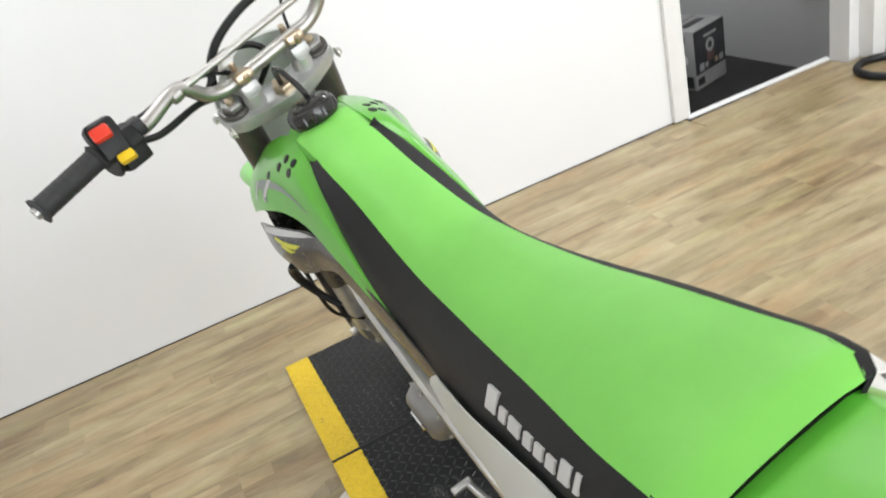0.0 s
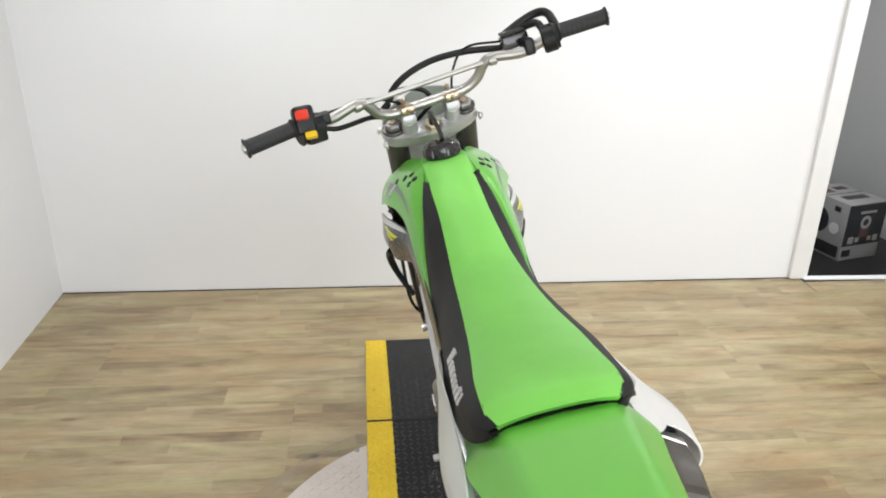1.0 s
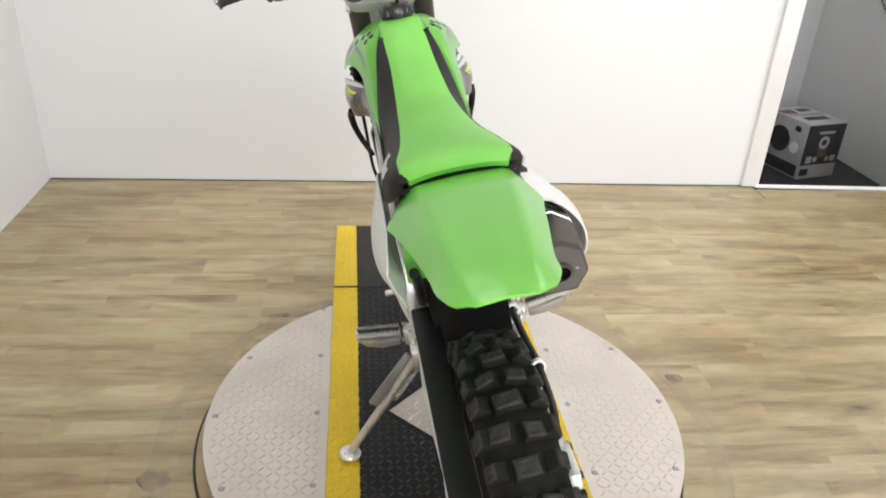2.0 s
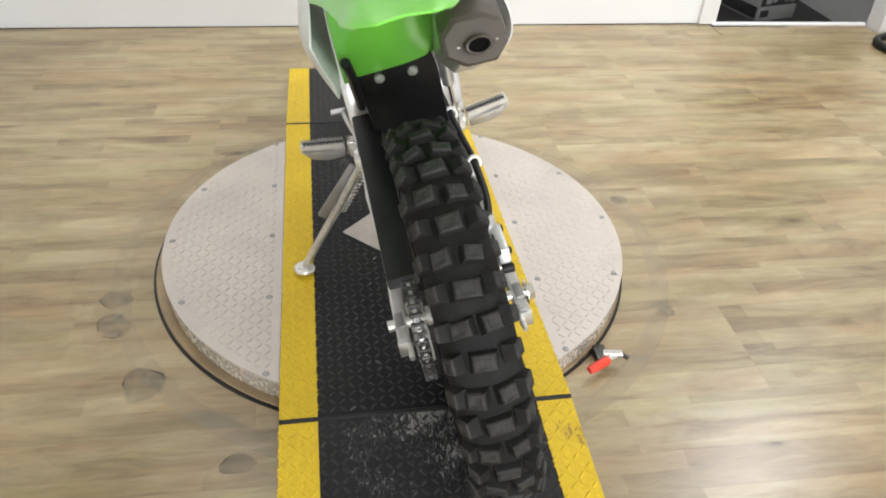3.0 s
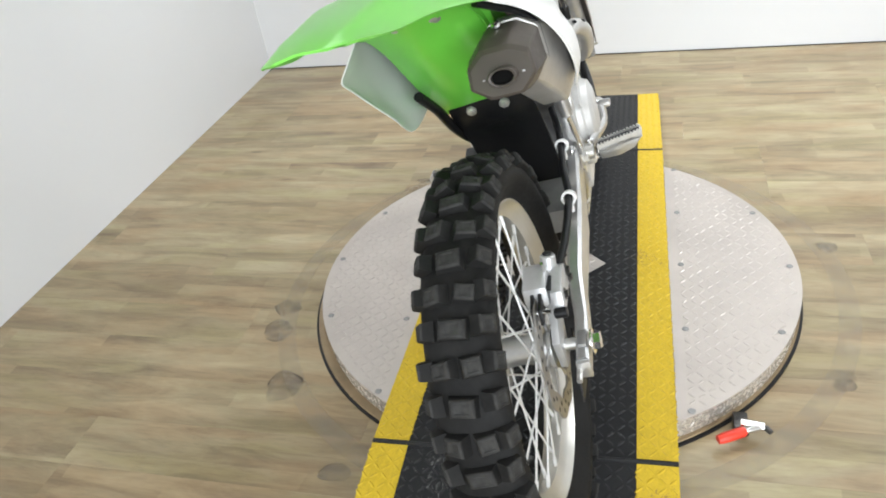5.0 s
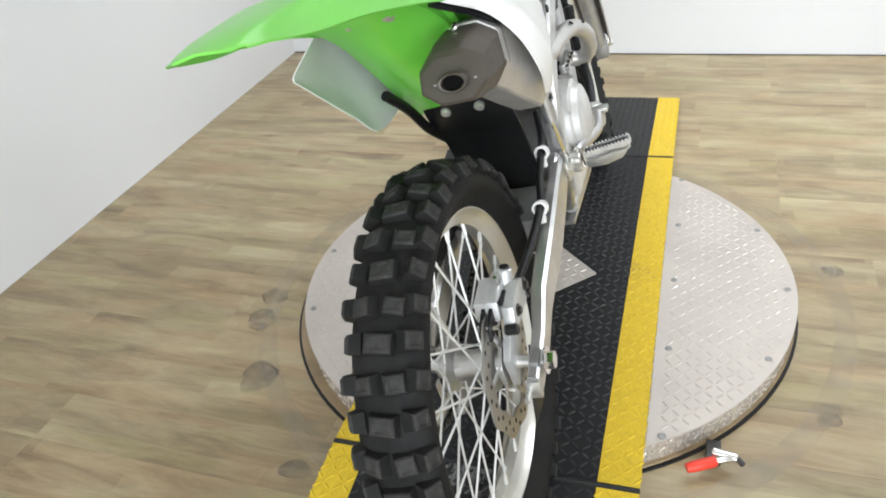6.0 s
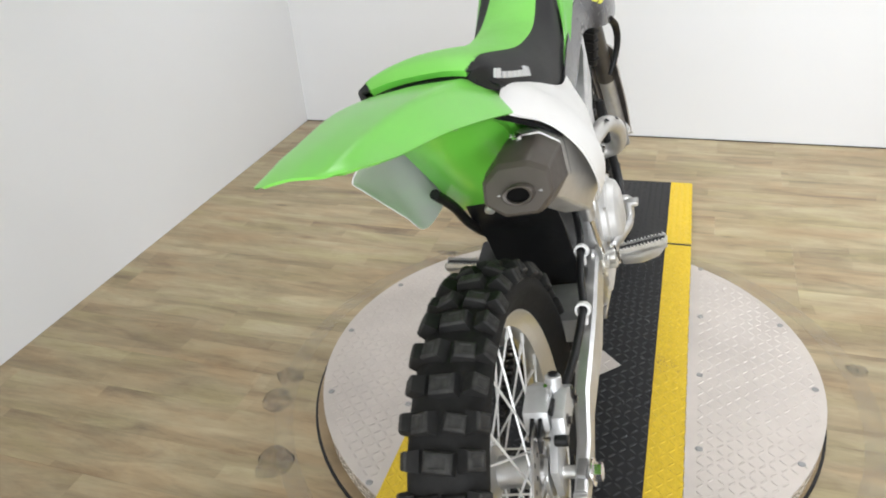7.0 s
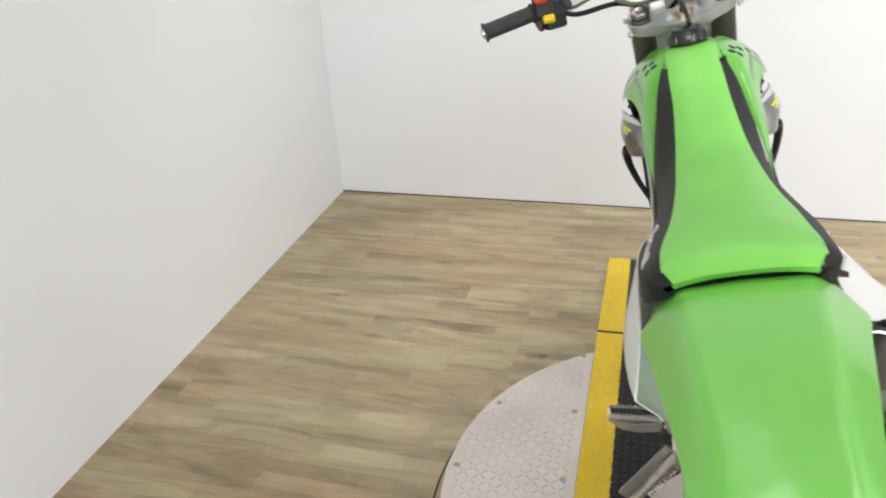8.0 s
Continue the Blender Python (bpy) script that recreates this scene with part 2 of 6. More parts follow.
SPOKE = surface("bright_spoke_wire", (0.84, 0.835, 0.82), 0.34, metal=0.35, vary=0.08, scale=40.0, bump=0.05)
CHROME = surface("chrome", (0.80, 0.79, 0.78), 0.10, metal=1.0, vary=0.03, bump=0.0)
RED = surface("red_plastic", (0.72, 0.045, 0.02), 0.34, vary=0.08, bump=0.06)
YELLOW_BTN = surface("yellow_plastic", (0.78, 0.52, 0.01), 0.36, vary=0.05, bump=0.05)
LIME_DECAL = surface("lime_yellow_decal", (0.62, 0.62, 0.06), 0.4, vary=0.05, bump=0.0)
WHITE_DECAL = surface("white_decal", (0.60, 0.595, 0.59), 0.45, vary=0.04, bump=0.0)
GREY_DECAL = surface("grey_decal", (0.24, 0.27, 0.25), 0.4, vary=0.1, bump=0.0)
GLASS, _, glass_bs = nodes_of("clear_glass")
glass_bs.inputs["Transmission Weight"].default_value, glass_bs.inputs["Roughness"].default_value = 1.0, 0.02
WALL = wall_paint("white_wall_paint", (0.765, 0.765, 0.765))
WALL_GREY = wall_paint("pale_grey_wall_paint", (0.70, 0.695, 0.69))
TRIM = surface("white_gloss_trim", (0.78, 0.78, 0.775), 0.35, vary=0.02, bump=0.03)
STAVE_TONE = 0.19
PLANK = wood_plank()
GROUT = surface("dark_underlay", (0.17, 0.125, 0.08), 0.8, vary=0.2)
TREAD = surface("brushed_tread_plate", (0.50, 0.450, 0.405), 0.44, metal=0.42, vary=0.10, scale=5.0, fine=150.0, bump=0.2, bump_d=0.0005, rough_vary=0.16)
# tan colour standing in for the floor mirrored in the polished drum
FLOOR_TINT = surface("brown_floor_reflection", (0.26, 0.19, 0.11), 0.45, metal=0.3, vary=0.3, scale=7.0)
TREAD_SIDE = surface("polished_tread_plate", (0.62, 0.57, 0.50), 0.26, metal=0.5, vary=0.15, scale=9.0, fine=120.0, bump=0.15)
BLACK_PAINT = worn_paint("black_paint", (0.0075, 0.0075, 0.008), (0.20, 0.195, 0.19), 0.41, 0.46)
BLACK_WORN = worn_paint("worn_black_paint", (0.012, 0.012, 0.0125), (0.20, 0.195, 0.19), 0.300, 0.50, 5.0)
BLACK_LUG = worn_paint("worn_black_lugs", (0.022, 0.022, 0.023), (0.15, 0.146, 0.142), 0.36, 0.40, 16.0)
YELLOW_PAINT = worn_paint("worn_yellow_paint", (0.60, 0.415, 0.022), (0.20, 0.13, 0.045), 0.37, 0.45)
DARK_FLOOR = surface("dark_alcove_floor", (0.020, 0.018, 0.017), 0.5, vary=0.25, scale=5.0)
CARD_WHITE = surface("white_card", (0.34, 0.335, 0.33), 0.6, vary=0.06, bump=0.05)
CARD_BLACK = surface("printed_black_card", (0.028, 0.028, 0.03), 0.45, vary=0.3, scale=20.0)
CARD_BROWN = surface("printed_brown_card", (0.12, 0.07, 0.06), 0.55, vary=0.2)
CABLE = surface("grey_cable", (0.12, 0.115, 0.11), 0.5, vary=0.1)
LIME_CABLE = surface("lime_cable", (0.42, 0.50, 0.12), 0.5, vary=0.1)
IVORY = surface("ivory_plastic", (0.55, 0.50, 0.38), 0.45, vary=0.06)
LAMP_GLOW = glow("lamp_diffuser", (0.97, 0.98, 1.0), 2.2)
STAIN = stain_mat("floor_stain", (0.19, 0.165, 0.14), 0.50)
STAIN_RIM = stain_mat("torn_stain_rim", (0.045, 0.038, 0.032), 0.95)
SCUFF = stain_mat("floor_scuff", (0.44, 0.38, 0.29), 0.15)


# ---- mesh helpers ----
def finish(bm, smooth=35.0):
    me = bpy.data.meshes.new("mesh")
    bmesh.ops.remove_doubles(bm, verts=bm.verts, dist=1e-6)
    bmesh.ops.recalc_face_normals(bm, faces=bm.faces)
    bm.to_mesh(me)
    bm.free()
    me.shade_smooth()
    me.set_sharp_from_angle(angle=radians(smooth))
    return me


def part(name, bm, material, parent=None, label="", smooth=35.0, m=None):
    me = bm if isinstance(bm, bpy.types.Mesh) else finish(bm, smooth)
    if not me.materials:
        me.materials.append(material)
    ob = new(name, me)
    ob.parent = parent
    if m is not None:
        ob.matrix_basis = m
    if label:
        tagged(ob, label)
    return ob


def thing(name, label, category, m=None, group="", kind=""):
    ob = new(name)
    ob.empty_display_size = 0.1
    if m is not None:
        ob.matrix_basis = m
    return tagged(ob, label, category, group, kind)


def merge(*bms):
    base = bms[0]
    for other in bms[1:]:
        me = bpy.data.meshes.new("tmp")
        other.to_mesh(me)
        other.free()
        base.from_mesh(me)
        bpy.data.meshes.remove(me)
    return base


def moved(bm, m):
    bmesh.ops.transform(bm, matrix=m, verts=bm.verts)
    return bm


def box(size, at=(0, 0, 0), bevel=0.0, seg=2, m=None):
    bm = bmesh.new()
    bmesh.ops.create_cube(bm, size=1.0)
    bmesh.ops.scale(bm, vec=size, verts=bm.verts)
    if bevel:
        bmesh.ops.bevel(bm, geom=bm.edges[:], offset=bevel, segments=seg, affect="EDGES", profile=0.6)
    if m is not None:
        moved(bm, m)
    bmesh.ops.translate(bm, vec=at, verts=bm.verts)
    return bm


def along(p0, p1):
    """The pose at p0 whose z axis points to p1."""
    d = Vector(p1) - Vector(p0)
    return Matrix.Translation(p0) @ d.to_track_quat("Z", "Y").to_matrix().to_4x4()


def rod(p0, p1, r0, r1=None, seg=16, bevel=0.0):
    """A round bar from p0 to p1, with broken edges."""
    r1 = r0 if r1 is None else r1
    n = (Vector(p1) - Vector(p0)).length
    b = min(bevel, n * 0.3, r0 * 0.5, r1 * 0.5)
    prof = [(0, 0), (r0 - b, 0), (r0, b), (r1, n - b), (r1 - b, n), (0, n)] if b else [(0, 0), (r0, 0), (r1, n), (0, n)]
    return moved(spin(prof, seg), along(p0, p1))


def spin(profile, seg=32, closed=False):
    """Turns (radius, z) points round the z axis."""
    bm = bmesh.new()
    rings = []
    for r, z in profile:
        if r < 1e-7:
            rings.append([bm.verts.new((0, 0, z))])
        else:
            rings.append([bm.verts.new((r * math.cos(a), r * math.sin(a), z)) for a in (2 * math.pi * k / seg for k in range(seg))])
    pairs = list(zip(rings, rings[1:])) + ([(rings[-1], rings[0])] if closed else [])
    for a, b in pairs:
        for k in range(seg):
            j = (k + 1) % seg
            q = [a[k % len(a)], a[j % len(a)], b[j % len(b)], b[k % len(b)]]
            q = list(dict.fromkeys(q))
            if len(q) > 2:
                bm.faces.new(q)
    return bm


SPIN_X = Matrix.Rotation(radians(90), 4, "Y")  # z axis to x axis


def smooth_path(pts, steps=6):
    pts = [Vector(p) for p in pts]
    if len(pts) < 3:
        return pts
    out = []
    ext = [pts[0] * 2 - pts[1], *pts, pts[-1] * 2 - pts[-2]]
    for a, b, c, d in zip(ext, ext[1:], ext[2:], ext[3:]):
        for k in range(steps):
            t = k / steps
            out.append(0.5 * (2 * b + (c - a) * t + (2 * a - 5 * b + 4 * c - d) * t * t + (3 * b - a - 3 * c + d) * t**3))
    return out + [pts[-1]]


def tube(pts, radius, seg=12, steps=6, smooth=True, flat=1.0):
    """A hose or bent tube through pts. radius: a number or one for each end."""
    line = smooth_path(pts, steps) if smooth else [Vector(p) for p in pts]
    bm = bmesh.new()
    r0, r1 = radius if isinstance(radius, tuple) else (radius, radius)
    up = Vector((0, 0, 1))
    rings = []
    n = len(line)
    for k, p in enumerate(line):
        d = (line[min(k + 1, n - 1)] - line[max(k - 1, 0)]).normalized()
        side = d.cross(up)
        if side.length < 0.05:
            side = d.cross(Vector((1, 0, 0)))
        side.normalize()
        top = side.cross(d)
        up = top
        r = r0 + (r1 - r0) * k / (n - 1)
        rings.append([bm.verts.new(p + side * (r * math.cos(a)) + top * (r * flat * math.sin(a))) for a in (2 * math.pi * j / seg for j in range(seg))])
    for a, b in zip(rings, rings[1:]):
        for j in range(seg):
            bm.faces.new((a[j], a[(j + 1) % seg], b[(j + 1) % seg], b[j]))
    bm.faces.new(rings[0][::-1])
    bm.faces.new(rings[-1])
    return bm


def loft(sections, cap=True):
    """Skins closed loops of equal length."""
    bm = bmesh.new()
    rings = [[bm.verts.new(p) for p in s] for s in sections]
    n = len(rings[0])
    for a, b in zip(rings, rings[1:]):
        for j in range(n):
            bm.faces.new((a[j], a[(j + 1) % n], b[(j + 1) % n], b[j]))
    if cap:
        bm.faces.new(rings[0][::-1])
        bm.faces.new(rings[-1])
    return bm


def resampled(pts, count, steps=8):
    """count points at even spacing along a smooth line through pts."""
    line = smooth_path(pts, steps)
    lens = [0.0]
    for a, b in zip(line, line[1:]):
        lens.append(lens[-1] + (b - a).length)
    out, k = [], 0
    for i in range(count):
        want = lens[-1] * i / (count - 1)
        while k < len(line) - 2 and lens[k + 1] < want:
            k += 1
        f = (want - lens[k]) / max(1e-9, lens[k + 1] - lens[k])
        out.append(line[k].lerp(line[k + 1], min(1, max(0, f))))
    return out


def shell(rows, thick, nu=24, nv=10, mirror=False):
    """A curved sheet through a grid of points, with thickness inwards along its normals."""
    cols = [resampled(r, nv) for r in rows]
    lines = [resampled([c[j] for c in cols], nu) for j in range(nv)]
    grid = [[lines[j][i] for j in range(nv)] for i in range(nu)]
    if mirror:
        grid = [[Vector((-p.x, p.y, p.z)) for p in r] for r in grid]
    bm = bmesh.new()
    top = [[bm.verts.new(p) for p in r] for r in grid]
    low = []
    for i in range(nu):
        row = []
        for j in range(nv):
            du = grid[min(i + 1, nu - 1)][j] - grid[max(i - 1, 0)][j]
            dv = grid[i][min(j + 1, nv - 1)] - grid[i][max(j - 1, 0)]
            nrm = du.cross(dv)
            nrm = nrm.normalized() if nrm.length > 1e-12 else Vector((0, 0, 1))
            row.append(bm.verts.new(grid[i][j] + nrm * thick * (-1 if mirror else 1)))
        low.append(row)
    for i in range(nu - 1):
        for j in range(nv - 1):
            bm.faces.new((top[i][j], top[i + 1][j], top[i + 1][j + 1], top[i][j + 1]))
            bm.faces.new((low[i][j], low[i][j + 1], low[i + 1][j + 1], low[i + 1][j]))
    for i in range(nu - 1):
        for j in (0, nv - 1):
            bm.faces.new((top[i][j], low[i][j], low[i + 1][j], top[i + 1][j]))
    for j in range(nv - 1):
        for i in (0, nu - 1):
            bm.faces.new((top[i][j], top[i][j + 1], low[i][j + 1], low[i][j]))
    return bm


def slab(outline, x0, x1, bevel=0.0, seg=2):
    """A plate cut to an outline of (y, z) points, from x0 to x1."""
    bm = bmesh.new()
    f = bm.faces.new([bm.verts.new((x0, y, z)) for y, z in outline])
    r = bmesh.ops.extrude_face_region(bm, geom=[f])
    bmesh.ops.translate(bm, vec=(x1 - x0, 0, 0), verts=[v for v in r["geom"] if isinstance(v, bmesh.types.BMVert)])
    if bevel:
        bmesh.ops.bevel(bm, geom=bm.edges[:], offset=bevel, segments=seg, affect="EDGES", profile=0.6)
    return bm


def hex_bolt(r=0.006, h=0.006, washer=True):
    bm = rod((0, 0, 0), (0, 0, h), r, seg=6, bevel=0.0006)
    return merge(bm, rod((0, 0, -0.001), (0, 0, 0.0012), r * 1.5, seg=14)) if washer else bm


def dome_bolt(r=0.007, h=0.004):
    return merge(spin([(0, h), (r * 0.35, h), (r * 0.8, h * 0.75), (r, 0.0), (0, 0)], 14), rod((0, 0, h - 0.001), (0, 0, h + 0.0004), r * 0.3, seg=6))


# ---- room ----
TILT_WALL = -1.2  # the back wall's turn against the runway, degrees
XL, YB = -1.672, 1.838


def structure(name, bm, material, label, category, m=None):
    ob = part(name, bm, material, None, label, m=m)
    return tagged(ob, label, category, kind="structure")


JX = 1.819  # where the back wall ends
WALL_M = pose(XL, YB, 0, 0, 0, TILT_WALL)
wall_len = (JX - XL) / math.cos(radians(TILT_WALL))
structure("wall_north", box((wall_len, 0.14, CEIL), (wall_len / 2, 0.07, CEIL / 2)), WALL, "smooth white painted back wall of the showroom", "wall", WALL_M)
structure("wall_west", box((0.14, 7.2, CEIL), (XL - 0.07, -1.62, CEIL / 2)), WALL, "smooth white painted side wall of the showroom", "wall")
WX0, WX1, WZ0, WZ1, WY = -0.9, 4.3, 0.30, 2.40, -4.9  # the shop window's opening
for nm, size, at in (("wall_south", (WX0 + 1.80, 0.14, CEIL), ((WX0 - 1.80) / 2, WY, CEIL / 2)), ("wall_south_pier", (5.36 - WX1, 0.14, CEIL), ((5.36 + WX1) / 2, WY, CEIL / 2)), ("wall_south_sill", (WX1 - WX0, 0.14, WZ0), ((WX0 + WX1) / 2, WY, WZ0 / 2)), ("wall_south_head", (WX1 - WX0, 0.14, CEIL - WZ1), ((WX0 + WX1) / 2, WY, (CEIL + WZ1) / 2))):
    structure(nm, box(size, at), WALL, "plain white wall closing the room", "wall")
window = thing("window_1", "wide shop window letting daylight into the room", "window", kind="structure")
part("window_sill", box((WX1 - WX0, 0.20, 0.03), ((WX0 + WX1) / 2, WY, WZ0 + 0.015), bevel=0.004), TRIM, window)
for k in range(4):
    px = WX0 + 0.03 + (WX1 - WX0 - 0.06) * k / 3
    part("window_frame", box((0.06, 0.09, WZ1 - WZ0 - 0.03), (px, WY, (WZ0 + WZ1 + 0.03) / 2), bevel=0.004), TRIM, window)
    if k < 3:
        wide = (WX1 - WX0 - 0.06) / 3 - 0.06
        pane = part("pane", box((wide, 0.006, WZ1 - WZ0 - 0.03), (px + 0.03 + wide / 2, WY - 0.02, (WZ0 + WZ1 + 0.03) / 2)), GLASS, window, "clear glass pane")
        pane.visible_shadow = False
structure("wall_east", box((0.14, 8.4, CEIL + 0.5), (5.3, -0.6, CEIL / 2 - 0.25)), WALL, "plain white wall closing the room", "wall")
structure("wall_alcove", box((2.2, 0.14, CEIL + 0.5), (2.2, 3.72, CEIL / 2 - 0.25)), WALL_GREY, "pale grey wall behind the sunken landing", "wall")
ALX = 3.15  # the landing's long wall
structure("wall_alcove_long", box((0.14, 2.08, CEIL + 0.5), (ALX + 0.07, 2.742, CEIL / 2 - 0.25)), WALL_GREY, "pale grey long wall of the sunken landing", "wall")
structure("wall_alcove_side", box((0.14, 1.90, CEIL + 0.5), (1.16, 2.78, CEIL / 2 - 0.25)), WALL_GREY, "grey side wall of the sunken landing", "wall")
structure("wall_return", box((2.56, 0.11, CEIL + 0.5), (3.94, 1.645, CEIL / 2 - 0.25)), WALL_GREY, "grey wall beside the opening to the landing", "wall")
structure("ceiling", box((7.1, 8.5, 0.1), (1.75, -0.65, CEIL + 0.05)), WALL, "flat white painted ceiling", "ceiling")
structure("alcove_floor", box((1.98, 1.90, 0.1), (2.2, 2.71, -0.36)), DARK_FLOOR, "dark scuffed floor of the sunken landing", "floor")
structure("alcove_riser", box((1.4, 0.03, 0.31), (2.0, 1.775, -0.195)), DARK_FLOOR, "dark riser below the floor's edge", "trim")
structure("trim_jamb", box((0.076, 0.024, CEIL - 0.01), (wall_len - 0.040, -0.012, CEIL / 2), bevel=0.004), TRIM, "white gloss painted door casing", "trim", WALL_M)
structure("trim_jamb_return", box((0.016, 0.16, CEIL - 0.01), (wall_len + 0.006, 0.062, CEIL / 2), bevel=0.003), TRIM, "white gloss painted door lining", "trim", WALL_M)
structure("trim_column", box((0.085, 0.078, CEIL - 0.01), (2.765, 1.552, CEIL / 2), bevel=0.005), TRIM, "white painted corner post", "trim")
ang = math.atan2(1.704 - 1.742, 2.66 - 1.81)
structure("trim_threshold", box((0.848, 0.030, 0.012), (0, 0, 0), bevel=0.004, m=None), TRIM, "narrow white metal threshold strip at the floor's edge", "threshold", Matrix.Translation((2.234, 1.728, 0.006)) @ Matrix.Rotation(ang, 4, "Z"))
structure("trim_shadow_gap", box((wall_len, 0.004, 0.003), (wall_len / 2, -0.003, 0.002)), BLACK_PLASTIC, "thin dark gap at the foot of the wall", "trim", WALL_M)


def ceiling_lamp(x, y):
    lamp = thing("ceiling_lamp", "round white recessed ceiling lamp out of view, switched on", "lamp", pose(x, y, CEIL), group="ceiling lamps")
    part("lamp_ring", spin([(0.315, 0.0), (0.350, 0.0), (0.350, -0.012), (0.340, -0.022), (0.315, -0.022)], 40, closed=True), TRIM, lamp)
    part("diffuser", spin([(0, -0.012), (0.314, -0.012), (0.314, -0.004), (0, -0.004)], 40), LAMP_GLOW, lamp, "glowing diffuser")
    return lamp


# fixtures out of view, also for the lamps added over landing and back wall
for lx, ly, lw, wide in LAMPS:
    ceiling_lamp(lx, ly)


# ---- turntable and runway ----
DECK = 0.069
DISC_R = 0.645


def lugs(inside, x0, x1, y0, y1, pitch=0.0218, size=(0.0110, 0.0032), high=0.0015):
    """Raised tread bars in a basket pattern, joined into one mesh."""
    verts, faces = [], []
    i = 0
    x = x0 + pitch / 2
    while x < x1:
        y = y0 + pitch / 2
        j = 0
        while y < y1:
            if inside(x, y):
                a = radians(45 if (i + j) % 2 else -45)
                c, s = math.cos(a), math.sin(a)
                b = len(verts)
                L, W = size
                for u, v, z in ((-L, 0, 0), (-L * 0.5, -W, 0), (L * 0.5, -W, 0), (L, 0, 0), (L * 0.5, W, 0), (-L * 0.5, W, 0), (-L * 0.62, 0, high), (L * 0.62, 0, high)):
                    verts.append((x + u * c - v * s, y + u * s + v * c, z))
                faces += [(b, b + 1, b + 6), (b + 1, b + 2, b + 7, b + 6), (b + 2, b + 3, b + 7), (b + 3, b + 4, b + 7), (b + 4, b + 5, b + 6, b + 7), (b + 5, b, b + 6)]
            y += pitch
            j += 1
        x += pitch
        i += 1
    me = bpy.data.meshes.new("lugs")
    me.from_pydata(verts, [], faces)
    me.shade_smooth()
    me.set_sharp_from_angle(angle=radians(30))
    return me


def tread_lugs(inside, x0, x1, y0, y1, material, parent, m):
    ob = part("tread_pattern", lugs(inside, x0, x1, y0, y1), material, parent, m=m)
    return tagged(ob, kind="stuff")


turntable = thing("turntable", "round steel tread-plate motorcycle turntable on the floor", "turntable")
# flat black ring, shifted left, in place of the turntable's shadow on the floor
part("base_shadow_ring", spin([(0.55, 0.0), (0.664, 0.0), (0.665, 0.002), (0.663, 0.0038), (0.55, 0.0045)], 96, closed=True), BLACK_PLASTIC, turntable, "black ring standing in for the shadow round the turntable's foot", m=pose(-0.011, 0, 0))
# added band whose brown imitates the floor's reflection low on the drum
part("reflection_band", spin([(0.60, 0.004), (0.656, 0.004), (0.658, 0.007), (0.656, 0.010), (0.60, 0.010)], 96, closed=True), FLOOR_TINT, turntable, "brown band coloured as the floor's reflection in the turntable's side", m=pose(-0.011, 0, 0))
part("drum", spin([(0, 0.008), (0.638, 0.008), (0.638, 0.060), (0, 0.060)], 96), TREAD_SIDE, turntable)


def skirt_lugs():
    me = lugs(lambda x, y: True, 0, 2 * math.pi * 0.6405, 0.022, 0.063, pitch=0.0205, size=(0.0095, 0.003), high=0.0014)
    for v in me.vertices:
        a, r = v.co.x / 0.6405, 0.6415 + v.co.z
        v.co = Vector((r * math.cos(a), r * math.sin(a), v.co.y))
    return me


skirt = part("skirt", spin([(0.638, 0.006), (0.6415, 0.006), (0.6415, 0.0615), (0.638, 0.0615)], 96, closed=True), TREAD_SIDE, turntable, "polished tread-plate skirt")
tagged(part("skirt_pattern", skirt_lugs(), TREAD_SIDE, turntable), kind="stuff")


def half_plate(sign):
    edge = 0.322
    a0 = math.acos(edge / DISC_R)
    pts = [(sign * DISC_R * math.cos(a), DISC_R * math.sin(a)) for a in np.linspace(-a0, a0, 49)]
    bm = bmesh.new()
    f = bm.faces.new([bm.verts.new((x, y, 0.0605)) for x, y in pts])
    r = bmesh.ops.extrude_face_region(bm, geom=[f])
    bmesh.ops.translate(bm, vec=(0, 0, 0.0045), verts=[v for v in r["geom"] if isinstance(v, bmesh.types.BMVert)])
    plate = part("top_plate", bm, TREAD, turntable, "brushed steel tread plate")
    lo, hi = (-DISC_R, -edge) if sign < 0 else (edge, DISC_R)
    tread_lugs(lambda x, y: math.hypot(x, y) < DISC_R - 0.015 and abs(x) > edge + 0.012, lo, hi, -0.6, 0.6, TREAD, plate, pose(0, 0, 0.065))
    return plate


half_plate(-1)
half_plate(1)
screw = finish(merge(rod((0, 0, 0), (0, 0, 0.0022), 0.0085, 0.0075, seg=14, bevel=0.0007), rod((0, 0, 0.002), (0, 0, 0.0026), 0.003, seg=6)))
for sx in (-1, 1):
    spots = [(sx * 0.623 * math.cos(a), 0.623 * math.sin(a)) for a in (radians(-24.5), radians(0.6), radians(25.5))]
    spots += [(sx * 0.352, y) for y in (-0.527, -0.260, 0.006, 0.270, 0.533)]
    for bx, by in spots:
        part("bolt", screw, ALLOY_DULL, turntable, m=pose(bx, by, 0.0658))

LIP = 0.081


